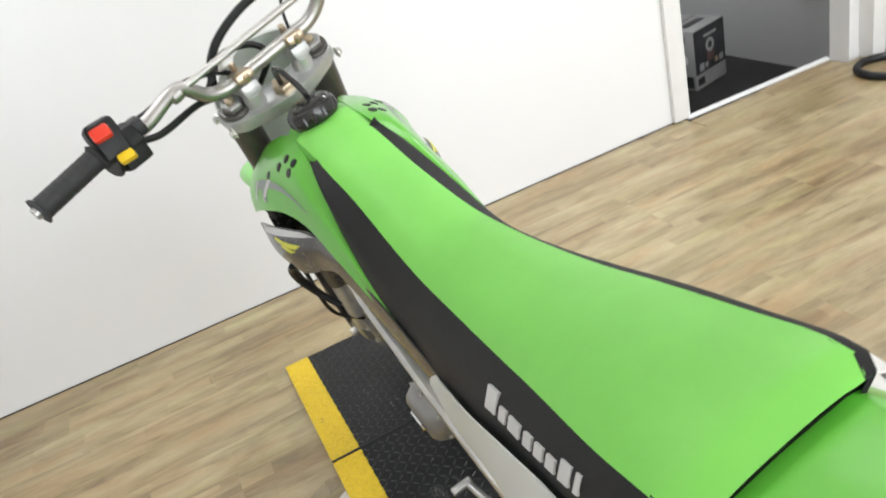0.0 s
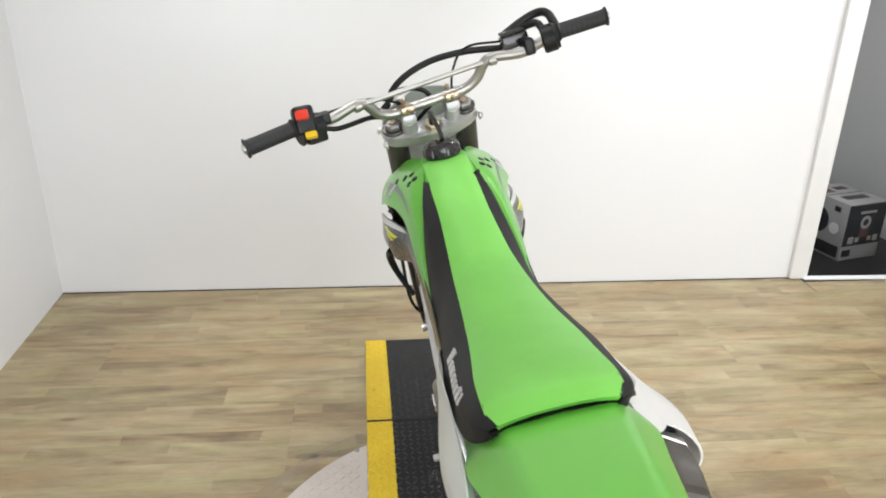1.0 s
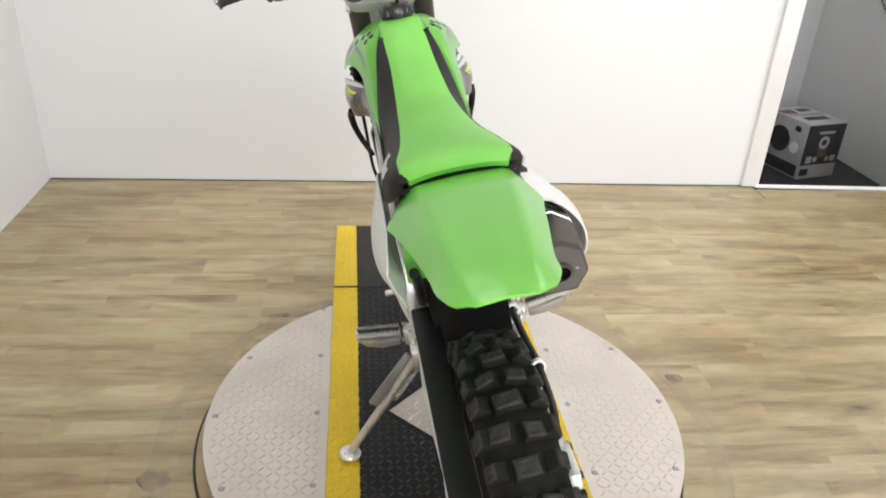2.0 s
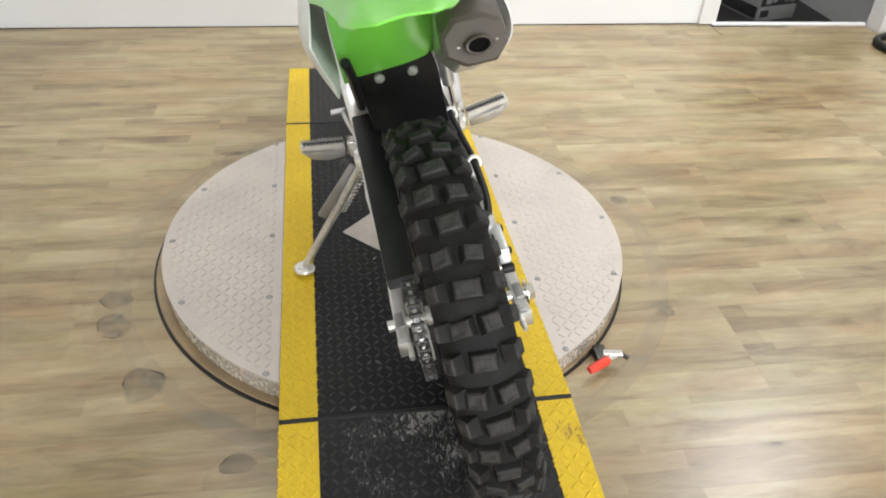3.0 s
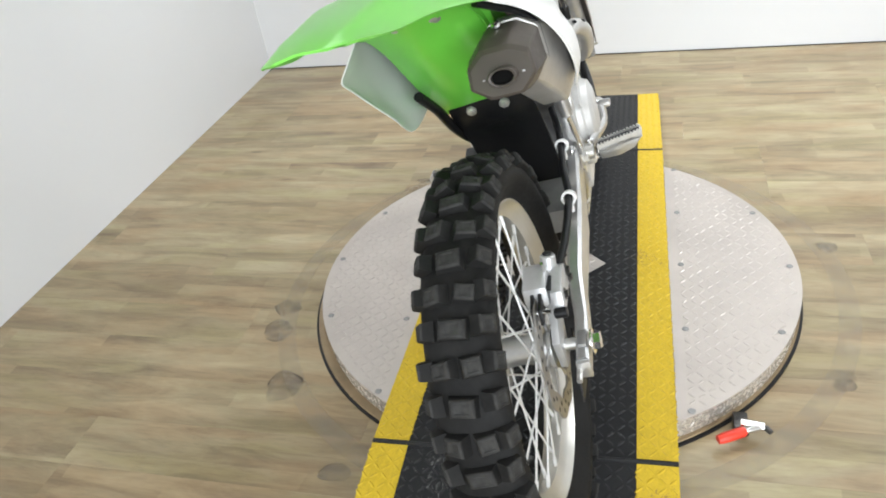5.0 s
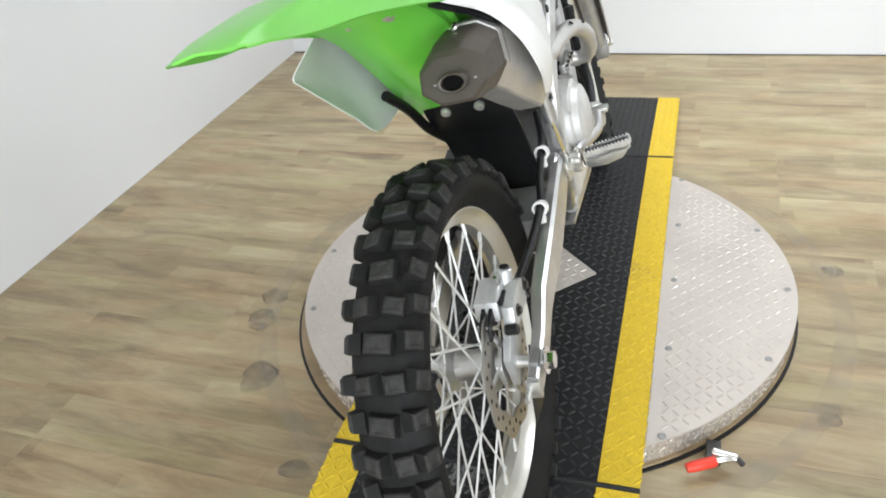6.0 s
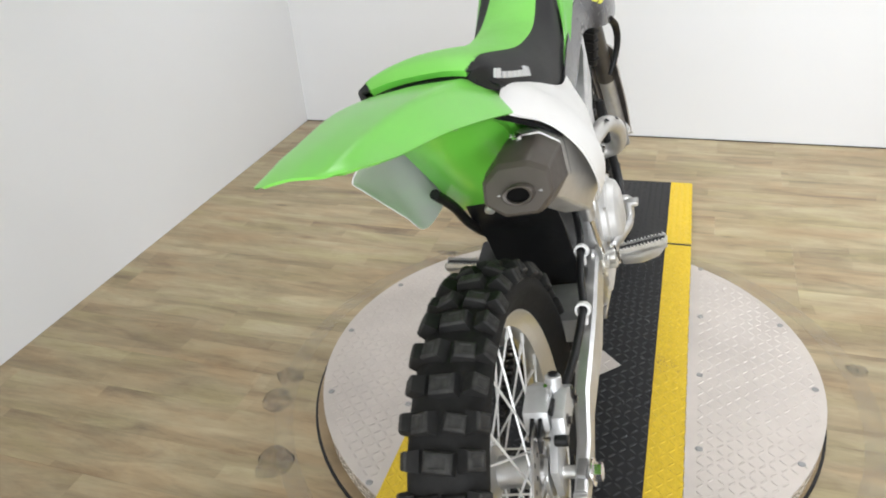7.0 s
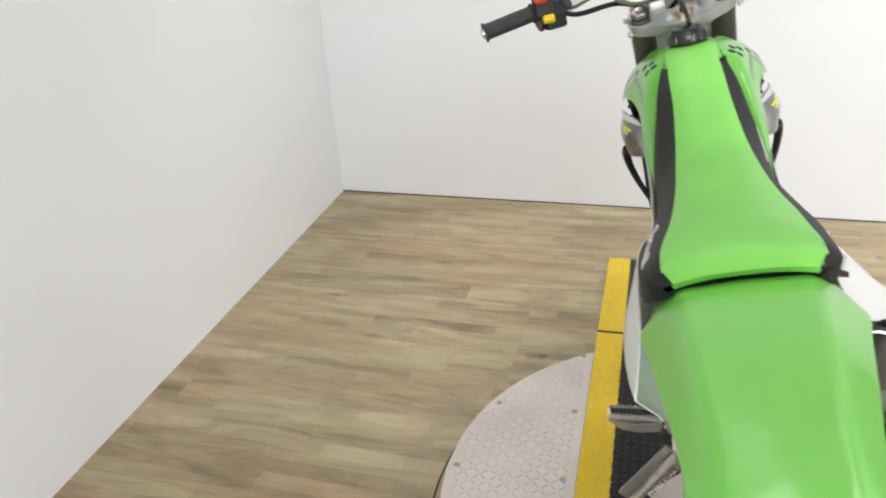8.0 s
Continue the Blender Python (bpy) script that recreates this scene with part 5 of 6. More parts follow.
def seat_top():
    rows = []
    for y, zt, hw, ze, fw, fz in SEAT:
        rows.append([((hw - (tuck_left(y) if c < 0 else 0.0)) * c + seat_off(y), y, ze + (zt - ze) * (1 - abs(c) ** 2.6)) for c in (-1, -0.75, -0.4, 0, 0.4, 0.75, 1)])
    rows.append([(x, 0.900, z + 0.012) for x, y, z in rows[-1]])
    rows.append([(x, 0.930, z + 0.004) for x, y, z in rows[-1]])
    return shell(rows, 0.012, 44, 15)


def side_row(y, zt, hw, ze, fw, fz, a):
    """Points down a seat side, its top edge pushed a to the outside."""
    mx, mz = (hw + fw) / 2 + 0.010, (ze + fz) / 2 + 0.006
    return [(hw - 0.002 + a, y, ze + 0.0005), (hw + (mx - hw) * 0.35 + a, y, ze - (ze - mz) * 0.25), (mx + a * 0.6, y, mz), (fw + a * 0.4, y, fz)]


def tuck(s, y):
    """How far the foot of the right side cover is tucked in under the seat."""
    return 0.0 if s < 0 else 0.007 + 0.010 * min(1.0, max(0.0, (0.30 - y) / 0.15))


def seat_off(y):
    """How far the green top sits off the middle plane."""
    for (y0, a0), (y1, a1) in zip(SEAT_OFF, SEAT_OFF[1:]):
        if y <= y1:
            return a0 + (a1 - a0) * max(0.0, (y - y0) / (y1 - y0))
    return 0.0


SEAT_OFF = [(0.066, -0.004), (0.20, -0.004), (0.30, -0.001), (0.50, 0.0), (0.90, -0.002)]
seat = part("seat", seat_top(), SEAT_GREEN, bike, "lime green grippy seat cover", smooth=60)
for s in (-1, 1):
    rows = []
    for row in SEAT:
        pts = side_row(*row, s * seat_off(row[0]) - (tuck_left(row[0]) if s < 0 else 0.0))
        rows.append([(x - tuck(s, y) * d, y, z) for (x, y, z), d in zip(pts, (0.0, 0.10, 0.40, 1.0))])
    part("side_cover", shell(rows, 0.003, 44, 10, mirror=s < 0), SEAT_BLACK, seat, "charcoal grippy seat side", smooth=60)


def seat_side(y, f):
    """A point on the right seat side, f from its top edge to its foot."""
    k = max(i for i in range(len(SEAT) - 1) if SEAT[i][0] <= y)
    ends = [resampled(side_row(*SEAT[i], 0.0), 41)[min(40, round(f * 40))] for i in (k, k + 1)]
    return ends[0].lerp(ends[1], (y - SEAT[k][0]) / (SEAT[k + 1][0] - SEAT[k][0]))


def wordmark(side):
    """Plain letter-sized blocks where the maker's name stands on the seat side."""
    blocks = [(0.0, 0.021, 1.25), (0.023, 0.013, 0.8), (0.038, 0.021, 0.8), (0.061, 0.013, 0.8), (0.076, 0.013, 0.8), (0.091, 0.013, 0.8), (0.106, 0.014, 1.2), (0.122, 0.006, 1.1)]
    for off, w, h in blocks:
        y0 = 0.116 + off * 1.20 if side > 0 else 0.352 - off * 1.42
        y1 = y0 + w * 0.95 if side > 0 else y0 - w * 1.12
        fl = 0.74 if side > 0 else 0.53
        fh = fl - (0.155 if side > 0 else 0.20) * h
        pts = []
        for y, f in ((y0, fl), (y1, fl), (y1, fh), (y0, fh)):
            p = seat_side(y, f)
            pts.append(Vector((side * (p.x + 0.0006 - tuck(side, p.y) * f ** 2.2) + seat_off(p.y) * 0.7 + (tuck_left(p.y) * 0.55 if side < 0 else 0.0), p.y, p.z + 0.0005)))
        nrm = (pts[1] - pts[0]).cross(pts[3] - pts[0]).normalized()
        nrm = nrm if nrm.x * side > 0 else -nrm
        bm = bmesh.new()
        lo = [bm.verts.new(p - nrm * 0.002) for p in pts]
        hi = [bm.verts.new(p + nrm * 0.0012) for p in pts]
        bm.faces.new(hi)
        for k in range(4):
            bm.faces.new((lo[k], lo[(k + 1) % 4], hi[(k + 1) % 4], hi[k]))
        part("letter_block", bm, WHITE_DECAL, seat, "pale printed block")


wordmark(1)
wordmark(-1)

# black strip put in for the shadow line where seat meets fender
base = shell([[(x * 0.079 + aside(0.06), 0.084, 0.9855 - 0.008 * x * x), (x * 0.089 + aside(0.08), 0.101, 0.984 - 0.012 * x * x), (x * 0.104 + aside(0.13), 0.13, 0.962 - 0.012 * x * x)] for x in (-1, -0.6, 0, 0.6, 1)], 0.006, 18, 6)
part("seat_shadow_strip", base, BLACK_PLASTIC, seat, "black strip for the shadow line under the seat's rear edge")

# -- rear fender --
FENDER = [  # y, flat half width, flat z, edge half width, edge z
    (0.235, 0.066, 0.922, 0.108, 0.876),
    (0.170, 0.070, 0.952, 0.110, 0.895),
    (0.100, 0.068, 0.980, 0.116, 0.921),
    (0.020, 0.064, 0.999, 0.102, 0.944),
    (-0.080, 0.057, 1.013, 0.0855, 0.969),
    (-0.170, 0.048, 1.018, 0.071, 0.985),
    (-0.225, 0.043, 1.019, 0.066, 0.999),
    (-0.252, 0.040, 1.018, 0.060, 1.007),
    (-0.273, 0.037, 1.016, 0.051, 1.011),
    (-0.281, 0.031, 1.015, 0.038, 1.013),
]


def fender():
    rows = []
    for y, fw, fz, ew, ez in FENDER:
        bow = 0.005 * max(0.0, min(1.0, (-0.1 - y) / 0.18))
        lift = min(0.005, (fz - ez) * 0.12)
        row = []
        dx, dz = (ew - fw) * 0.18, (fz - ez) * 0.16
        half = ((ew, ez, 0), ((fw + ew) / 2, (fz + ez) / 2 + lift * 0.4, 0.55), (fw + dx, fz - dz, 0.75), (fw, fz, 0.8), (fw * 0.86, fz + 0.0012, 0.85), (fw * 0.4, fz + 0.003, 1))
        for x, z, b in (*((-x, z, b) for x, z, b in half), (0, fz + 0.004, 1), *reversed(half)):
            row.append((x + aside(y), y - bow * b, z))
        rows.append(row)
    return shell(rows, -0.003, 40, 25)


rear_fender = part("rear_fender", fender(), GREEN_THIN, bike, "glossy lime green rear fender", smooth=50)
flap_rows = [[(-0.092, 0.045, 0.950), (-0.04, 0.040, 0.955), (0.03, 0.040, 0.955), (0.084, 0.080, 0.940)], [(-0.098, 0.155, 0.885), (-0.04, 0.125, 0.886), (0.03, 0.130, 0.886), (0.088, 0.170, 0.893)], [(-0.103, 0.250, 0.795), (-0.04, 0.225, 0.785), (0.02, 0.225, 0.785), (0.080, 0.250, 0.797)], [(-0.106, 0.372, 0.662), (-0.04, 0.352, 0.676), (0.02, 0.348, 0.682), (0.058, 0.350, 0.688)]]
part("inner_flap", shell(flap_rows, 0.003, 18, 14), GREEN_FLAP, rear_fender, "lime green inner fender wall")
for s in (-1, 1):
    side = shell([[(s * (0.092 if s < 0 else 0.074), 0.045, 0.945 if s > 0 else 0.950), (s * (0.09 if s < 0 else 0.08), 0.14, 0.935 if s < 0 else 0.915), (s * (0.094 if s < 0 else 0.086), 0.23, 0.89 if s < 0 else 0.875)], [(s * (0.098 if s < 0 else 0.076), 0.155, 0.885), (s * (0.101 if s < 0 else 0.082), 0.21, 0.87), (s * 0.094, 0.27, 0.84)], [(s * (0.103 if s < 0 else 0.07), 0.25 if s < 0 else 0.245, 0.795), (s * (0.104 if s < 0 else 0.090), 0.28, 0.79), (s * (0.100 if s < 0 else 0.092), 0.32, 0.78)], [(s * (0.106 if s < 0 else 0.058), 0.372 if s < 0 else 0.35, 0.662 if s < 0 else 0.688), (s * 0.092, 0.385, 0.69), (s * 0.088, 0.40, 0.71)]], 0.003, 14, 8)
    part("flap_side", side, GREEN_FLAP, rear_fender)
    part("bolt", moved(merge(dome_bolt(0.0085, 0.005), rod((0, 0, -0.002), (0, 0, 0.001), 0.013, seg=18)), along((s * 0.030 - 0.005, 0.082, 0.924), (s * 0.030 - 0.005, 0.02, 0.876))), STEEL, rear_fender)
part("bolt", moved(dome_bolt(0.007, 0.004), along((-0.076, 0.318, 0.722), (-0.076, 0.26, 0.686))), STEEL, rear_fender)

mud_rows = [[(-0.084, 0.347, 0.712), (-0.03, 0.334, 0.710), (0.02, 0.334, 0.710), (0.066, 0.340, 0.712)], [(-0.084, 0.360, 0.655), (-0.03, 0.352, 0.650), (0.02, 0.352, 0.650), (0.078, 0.362, 0.655)], [(-0.076, 0.385, 0.590), (-0.03, 0.405, 0.585), (0.02, 0.405, 0.585), (0.084, 0.385, 0.590)], [(-0.070, 0.410, 0.48), (-0.03, 0.432, 0.47), (0.02, 0.432, 0.47), (0.088, 0.400, 0.48)], [(-0.066, 0.415, 0.39), (-0.03, 0.436, 0.38), (0.02, 0.436, 0.38), (0.086, 0.405, 0.39)]]
mudflap = part("mud_flap", shell(mud_rows, 0.004, 22, 14), BLACK_PLASTIC, bike, "black plastic mud flap ahead of the rear tyre")
for bx in (-0.034, 0.032):
    part("bolt", moved(merge(dome_bolt(0.0085, 0.005), rod((0, 0, -0.006), (0, 0, 0.001), 0.0100, seg=18)), along((bx - 0.004, 0.338, 0.668), (bx - 0.004, 0.28, 0.646))), STEEL, mudflap, "bright washer-head bolt")
part("airbox", box((0.15, 0.20, 0.20), (0, 0.44, 0.775), bevel=0.03), BLACK_PLASTIC, bike, "black air box under the seat")

# -- side panels --
right_panel = shell([
    [(0.097, 0.082, 0.933), (0.121, 0.100, 0.914), (0.142, 0.138, 0.889), (0.166, 0.142, 0.866), (0.189, 0.150, 0.824), (0.195, 0.182, 0.762), (0.178, 0.246, 0.703)],
    [(0.092, 0.168, 0.946), (0.121, 0.190, 0.922), (0.146, 0.205, 0.892), (0.177, 0.210, 0.858), (0.198, 0.220, 0.812), (0.199, 0.245, 0.760), (0.180, 0.290, 0.700)],
    [(0.112, 0.285, 0.904), (0.132, 0.285, 0.881), (0.148, 0.285, 0.868), (0.172, 0.285, 0.834), (0.187, 0.290, 0.790), (0.187, 0.310, 0.745), (0.172, 0.345, 0.704)],
    [(0.121, 0.385, 0.865), (0.133, 0.385, 0.857), (0.145, 0.385, 0.845), (0.160, 0.385, 0.817), (0.169, 0.385, 0.782), (0.170, 0.400, 0.745), (0.163, 0.420, 0.714)],
    [(0.115, 0.490, 0.836), (0.123, 0.491, 0.829), (0.131, 0.492, 0.820), (0.141, 0.495, 0.800), (0.148, 0.497, 0.777), (0.149, 0.498, 0.753), (0.146, 0.500, 0.728)],
    [(0.107, 0.590, 0.820), (0.110, 0.590, 0.812), (0.113, 0.590, 0.803), (0.117, 0.585, 0.787), (0.121, 0.590, 0.777), (0.124, 0.594, 0.766), (0.127, 0.598, 0.752)],
], 0.003, 34, 20)
panel = part("side_panel", right_panel, WHITE_PLASTIC, bike, "white plastic side panel over the silencer", smooth=60)
part("panel_lining", tube([(0.086, 0.105, 0.922), (0.110, 0.122, 0.903), (0.131, 0.148, 0.882), (0.150, 0.158, 0.862), (0.160, 0.168, 0.842)], (0.012, 0.006), flat=0.6), BLACK_PLASTIC, panel, "black lining under the panel's edge")
left_panel = shell([
    [(-0.130, 0.046, 0.884), (-0.131, 0.044, 0.881), (-0.132, 0.043, 0.878), (-0.132, 0.044, 0.874)],
    [(-0.121, 0.128, 0.912), (-0.141, 0.120, 0.866), (-0.142, 0.116, 0.836), (-0.126, 0.115, 0.802)],
    [(-0.120, 0.205, 0.940), (-0.146, 0.190, 0.872), (-0.147, 0.175, 0.818), (-0.120, 0.155, 0.760)],
    [(-0.121, 0.290, 0.924), (-0.146, 0.258, 0.842), (-0.143, 0.232, 0.778), (-0.118, 0.212, 0.708)],
    [(-0.120, 0.388, 0.890), (-0.134, 0.375, 0.815), (-0.130, 0.355, 0.765), (-0.112, 0.315, 0.706)],
    [(-0.114, 0.492, 0.848), (-0.126, 0.495, 0.796), (-0.126, 0.500, 0.762), (-0.116, 0.475, 0.722)],
    [(-0.105, 0.575, 0.806), (-0.114, 0.585, 0.790), (-0.116, 0.592, 0.772), (-0.116, 0.598, 0.750)],
], -0.0022, 34, 16)
part("side_panel", left_panel, THIN_WHITE, bike, "thin white plastic side panel, faintly see-through", smooth=60)
part("panel_bolt", moved(dome_bolt(0.008, 0.004), Matrix.Translation((0.168, 0.44, 0.785)) @ SPIN_X), BLACK_PLASTIC, bike)

# -- tank and shrouds --
tank_rows = []
for y, w, z, dw, dz in ((0.8162, 0.046, 0.9952, 0.062, 0.9292), (0.8736, 0.048, 1.0222, 0.078, 0.9432), (0.925, 0.05, 1.038, 0.088, 0.953), (0.975, 0.05, 1.04, 0.092, 0.953), (1.015, 0.046, 1.028, 0.086, 0.943), (1.04, 0.036, 1, 0.07, 0.928)):
    tank_rows.append([(-dw, y, dz), (-w - 0.008, y, z - 0.016), (-w * 0.7, y, z), (0, y, z + 0.003), (w * 0.7, y, z), (w + 0.008, y, z - 0.016), (dw, y, dz)])
tank = part("fuel_tank", shell(tank_rows, 0.004, 22, 21), GREEN, bike, "lime green fuel tank cover", smooth=50)
part("tank_body", box((0.16, 0.24, 0.18), (0, 0.885, 0.868), bevel=0.04), BLACK_PLASTIC, tank)
cap_m = pose(-0.002, 0.947, 1.043, -4) @ Matrix.Diagonal((1.15, 1.15, 1.1, 1))
cap_prof = [(0, 0.030), (0.020, 0.030), (0.028, 0.027), (0.030, 0.023), (0.033, 0.022), (0.035, 0.016), (0.034, 0.002), (0.030, -0.006), (0, -0.006)]
tank_cap = part("filler_cap", spin(cap_prof, 40), BLACK_GLOSS, bike, "glossy black ribbed fuel filler cap", m=cap_m)
for k in range(14):
    a = 2 * math.pi * k / 14
    part("rib", box((0.004, 0.0065, 0.015), (0.034, 0, 0.011), bevel=0.0015, seg=1), BLACK_GLOSS, tank_cap, m=Matrix.Rotation(a, 4, "Z"))
part("vent_hose", moved(tube([(0.004, 0.957, 1.066), (0.003, 0.955, 1.088), (-0.004, 0.97, 1.116), (-0.006, 1.02, 1.123), (-0.004, 1.06, 1.093), (0.0, 1.075, 1.058)], 0.0048, seg=10), cap_m.inverted()), BLACK_GLOSS, tank_cap, "black breather hose")

UPPER = [
    [(0.100, 0.6427, 0.8327), (0.099, 0.6454, 0.8266), (0.102, 0.6467, 0.8205), (0.104, 0.6493, 0.8144)],
    [(0.096, 0.7151, 0.8782), (0.100, 0.719, 0.8801), (0.102, 0.7216, 0.87), (0.107, 0.7216, 0.858)],
    [(0.082, 0.7917, 0.9399), (0.092, 0.7979, 0.9447), (0.101, 0.7979, 0.9277), (0.111, 0.7979, 0.9047)],
    [(0.060, 0.8682, 1.0083), (0.086, 0.8736, 1.0002), (0.101, 0.8758, 0.9732), (0.114, 0.8758, 0.9342)],
    [(0.050, 0.945, 1.034), (0.092, 0.953, 1.008), (0.113, 0.951, 0.978), (0.126, 0.947, 0.943)],
    [(0.056, 1.015, 1.028), (0.099, 1.02, 1), (0.128, 1.017, 0.97), (0.143, 1.013, 0.936)],
    [(0.080, 1.075, 1.008), (0.114, 1.08, 0.983), (0.139, 1.077, 0.953), (0.152, 1.073, 0.92)],
    [(0.107, 1.13, 0.973), (0.132, 1.135, 0.953), (0.148, 1.133, 0.928), (0.157, 1.131, 0.898)],
]
LOWER = [
    [(0.106, 0.552, 0.8156), (0.109, 0.5558, 0.7945), (0.110, 0.5596, 0.7724), (0.109, 0.5647, 0.7522)],
    [(0.104, 0.6889, 0.8590), (0.109, 0.6954, 0.8349), (0.111, 0.6994, 0.8077), (0.109, 0.7046, 0.7806)],
    [(0.105, 0.8016, 0.8936), (0.111, 0.8065, 0.8715), (0.114, 0.8101, 0.8474), (0.112, 0.8162, 0.8212)],
    [(0.112, 0.8928, 0.91), (0.122, 0.8969, 0.888), (0.125, 0.9, 0.862), (0.117, 0.903, 0.83)],
    [(0.133, 0.97, 0.906), (0.150, 0.975, 0.884), (0.157, 0.98, 0.854), (0.150, 0.985, 0.812)],
    [(0.150, 1.04, 0.896), (0.164, 1.047, 0.868), (0.168, 1.053, 0.84), (0.162, 1.055, 0.81)],
    [(0.158, 1.105, 0.882), (0.167, 1.113, 0.846), (0.168, 1.117, 0.828), (0.164, 1.117, 0.803)],
    [(0.162, 1.143, 0.872), (0.166, 1.149, 0.834), (0.166, 1.149, 0.82), (0.162, 1.145, 0.798)],
]


def surf_point(rows, u, v):
    """The point of a shroud at u along it and v down it (0 to 1), and the way out."""
    def at(uu, vv):
        cols = [resampled(r, 21)[min(20, max(0, round(vv * 20)))] for r in rows]
        return resampled(cols, 41)[min(40, max(0, round(uu * 40)))]
    p = at(u, v)
    du, dv = at(min(1, u + 0.05), v) - at(max(0, u - 0.05), v), at(u, min(1, v + 0.1)) - at(u, max(0, v - 0.1))
    n = du.cross(dv).normalized()
    return p, n if n.x > 0 else -n


def surf_fine(rows, u, v):
    """As surf_point, at any u and v."""
    def at(uu, vv):
        uu, vv = min(1, max(0, uu)) * 40, min(1, max(0, vv)) * 20
        a, b = min(39, int(uu)), min(19, int(vv))
        g = grids[id(rows)]
        return g[a][b].lerp(g[a + 1][b], uu - a).lerp(g[a][b + 1].lerp(g[a + 1][b + 1], uu - a), vv - b)
    if id(rows) not in grids:
        cols = [resampled(r, 21) for r in rows]
        lines = [resampled([c[j] for c in cols], 41) for j in range(21)]
        grids[id(rows)] = [[lines[j][i] for j in range(21)] for i in range(41)]
    n = (at(u + 0.03, v) - at(u - 0.03, v)).cross(at(u, v + 0.06) - at(u, v - 0.06)).normalized()
    return at(u, v), n if n.x > 0 else -n


grids = {}


def flipped(p, s):
    return Vector((p.x * s, p.y, p.z))


for s in (-1, 1):
    up = part("shroud_upper", shell(UPPER, 0.003, 36, 14, mirror=s < 0), GREEN, bike, "lime green radiator shroud with round vents", smooth=60)
    low = part("shroud_lower", shell(LOWER, 0.003, 36, 12, mirror=s < 0), GREY_PLASTIC, bike, "graphite grey lower radiator shroud", smooth=60)
    for u, v in ((0.565, 0.20), (0.575, 0.37), (0.635, 0.24), (0.645, 0.41), (0.72, 0.55)):
        p, n = surf_point(UPPER, u, v)
        p, n = flipped(p, s), flipped(n, s)
        part("vent", moved(spin([(0, 0.0010), (0.0068, 0.0010), (0.0076, 0.0), (0.0076, -0.004), (0, -0.004)], 16), along(p, p + n)), BLACK_PLASTIC, up, "small round black vent")

    def decal(rows, quad, material, name):
        """A thin film over the surface, laid over a four-cornered patch."""
        n = 6
        bm = bmesh.new()
        lo, hi = [], []
        for a in range(n):
            for b in range(n):
                fa, fb = a / (n - 1), b / (n - 1)
                u = (quad[0][0] * (1 - fa) + quad[1][0] * fa) * (1 - fb) + (quad[3][0] * (1 - fa) + quad[2][0] * fa) * fb
                v = (quad[0][1] * (1 - fa) + quad[1][1] * fa) * (1 - fb) + (quad[3][1] * (1 - fa) + quad[2][1] * fa) * fb
                q, nn = surf_fine(rows, u, v)
                q, nn = flipped(q, s), flipped(nn, s)
                hi.append(bm.verts.new(q + nn * 0.0010))
        for a in range(n - 1):
            for b in range(n - 1):
                k = a * n + b
                bm.faces.new((hi[k], hi[k + 1], hi[k + n + 1], hi[k + n]))
        r = bmesh.ops.solidify(bm, geom=bm.faces[:], thickness=0.0008)
        part(name, bm, material, up if rows is UPPER else low)

    decal(UPPER, [(0.46, 0.64), (0.86, 0.58), (0.86, 0.72), (0.47, 0.67)], GREY_DECAL, "swoosh_decal")
    decal(UPPER, [(0.70, 0.60), (0.725, 0.59), (0.775, 0.86), (0.75, 0.88)], WHITE_DECAL, "emblem_block")
    decal(UPPER, [(0.735, 0.88), (0.755, 0.90), (0.80, 0.60), (0.78, 0.58)], GREY_DECAL, "emblem_block")
    decal(UPPER, [(0.82, 0.60), (0.84, 0.59), (0.87, 0.82), (0.85, 0.84)], WHITE_DECAL, "emblem_block")
    decal(LOWER, [(0.64, 0.30), (0.80, 0.20), (0.81, 0.26), (0.67, 0.38)], LIME_DECAL, "lime_decal")
    decal(LOWER, [(0.67, 0.42), (0.74, 0.30), (0.76, 0.34), (0.70, 0.46)], LIME_DECAL, "lime_decal")
    if s < 0:
        decal(LOWER, [(0.06, 0.86), (0.50, 0.88), (0.50, 0.97), (0.06, 0.98)], LIME_DECAL, "lime_line")
    decal(LOWER, [(0.56, 0.03), (0.94, 0.03), (0.94, 0.20), (0.62, 0.13)], WHITE_DECAL, "pale_strip")
    wing = tube([(s * 0.158, 1.035, 0.815), (s * 0.165, 1.070, 0.790), (s * 0.163, 1.096, 0.748), (s * 0.149, 1.100, 0.700), (s * 0.130, 1.086, 0.660)], (0.011, 0.006), flat=0.7)
    part("wing_tip", wing, BLACK_PLASTIC, low, "black hooked wing tip")
    radiator = part("radiator", box((0.022, 0.05, 0.23), (0, 0, 0), bevel=0.004), BLACK_PLASTIC, bike, "black louvred radiator core", m=pose(s * 0.098, 1.085, 0.808, 12, 0, s * 62))
    for k in range(9):
        part("louvre", box((0.026, 0.056, 0.008), (0, 0, -0.095 + k * 0.024), bevel=0.002, seg=1), BLACK_PLASTIC, radiator)

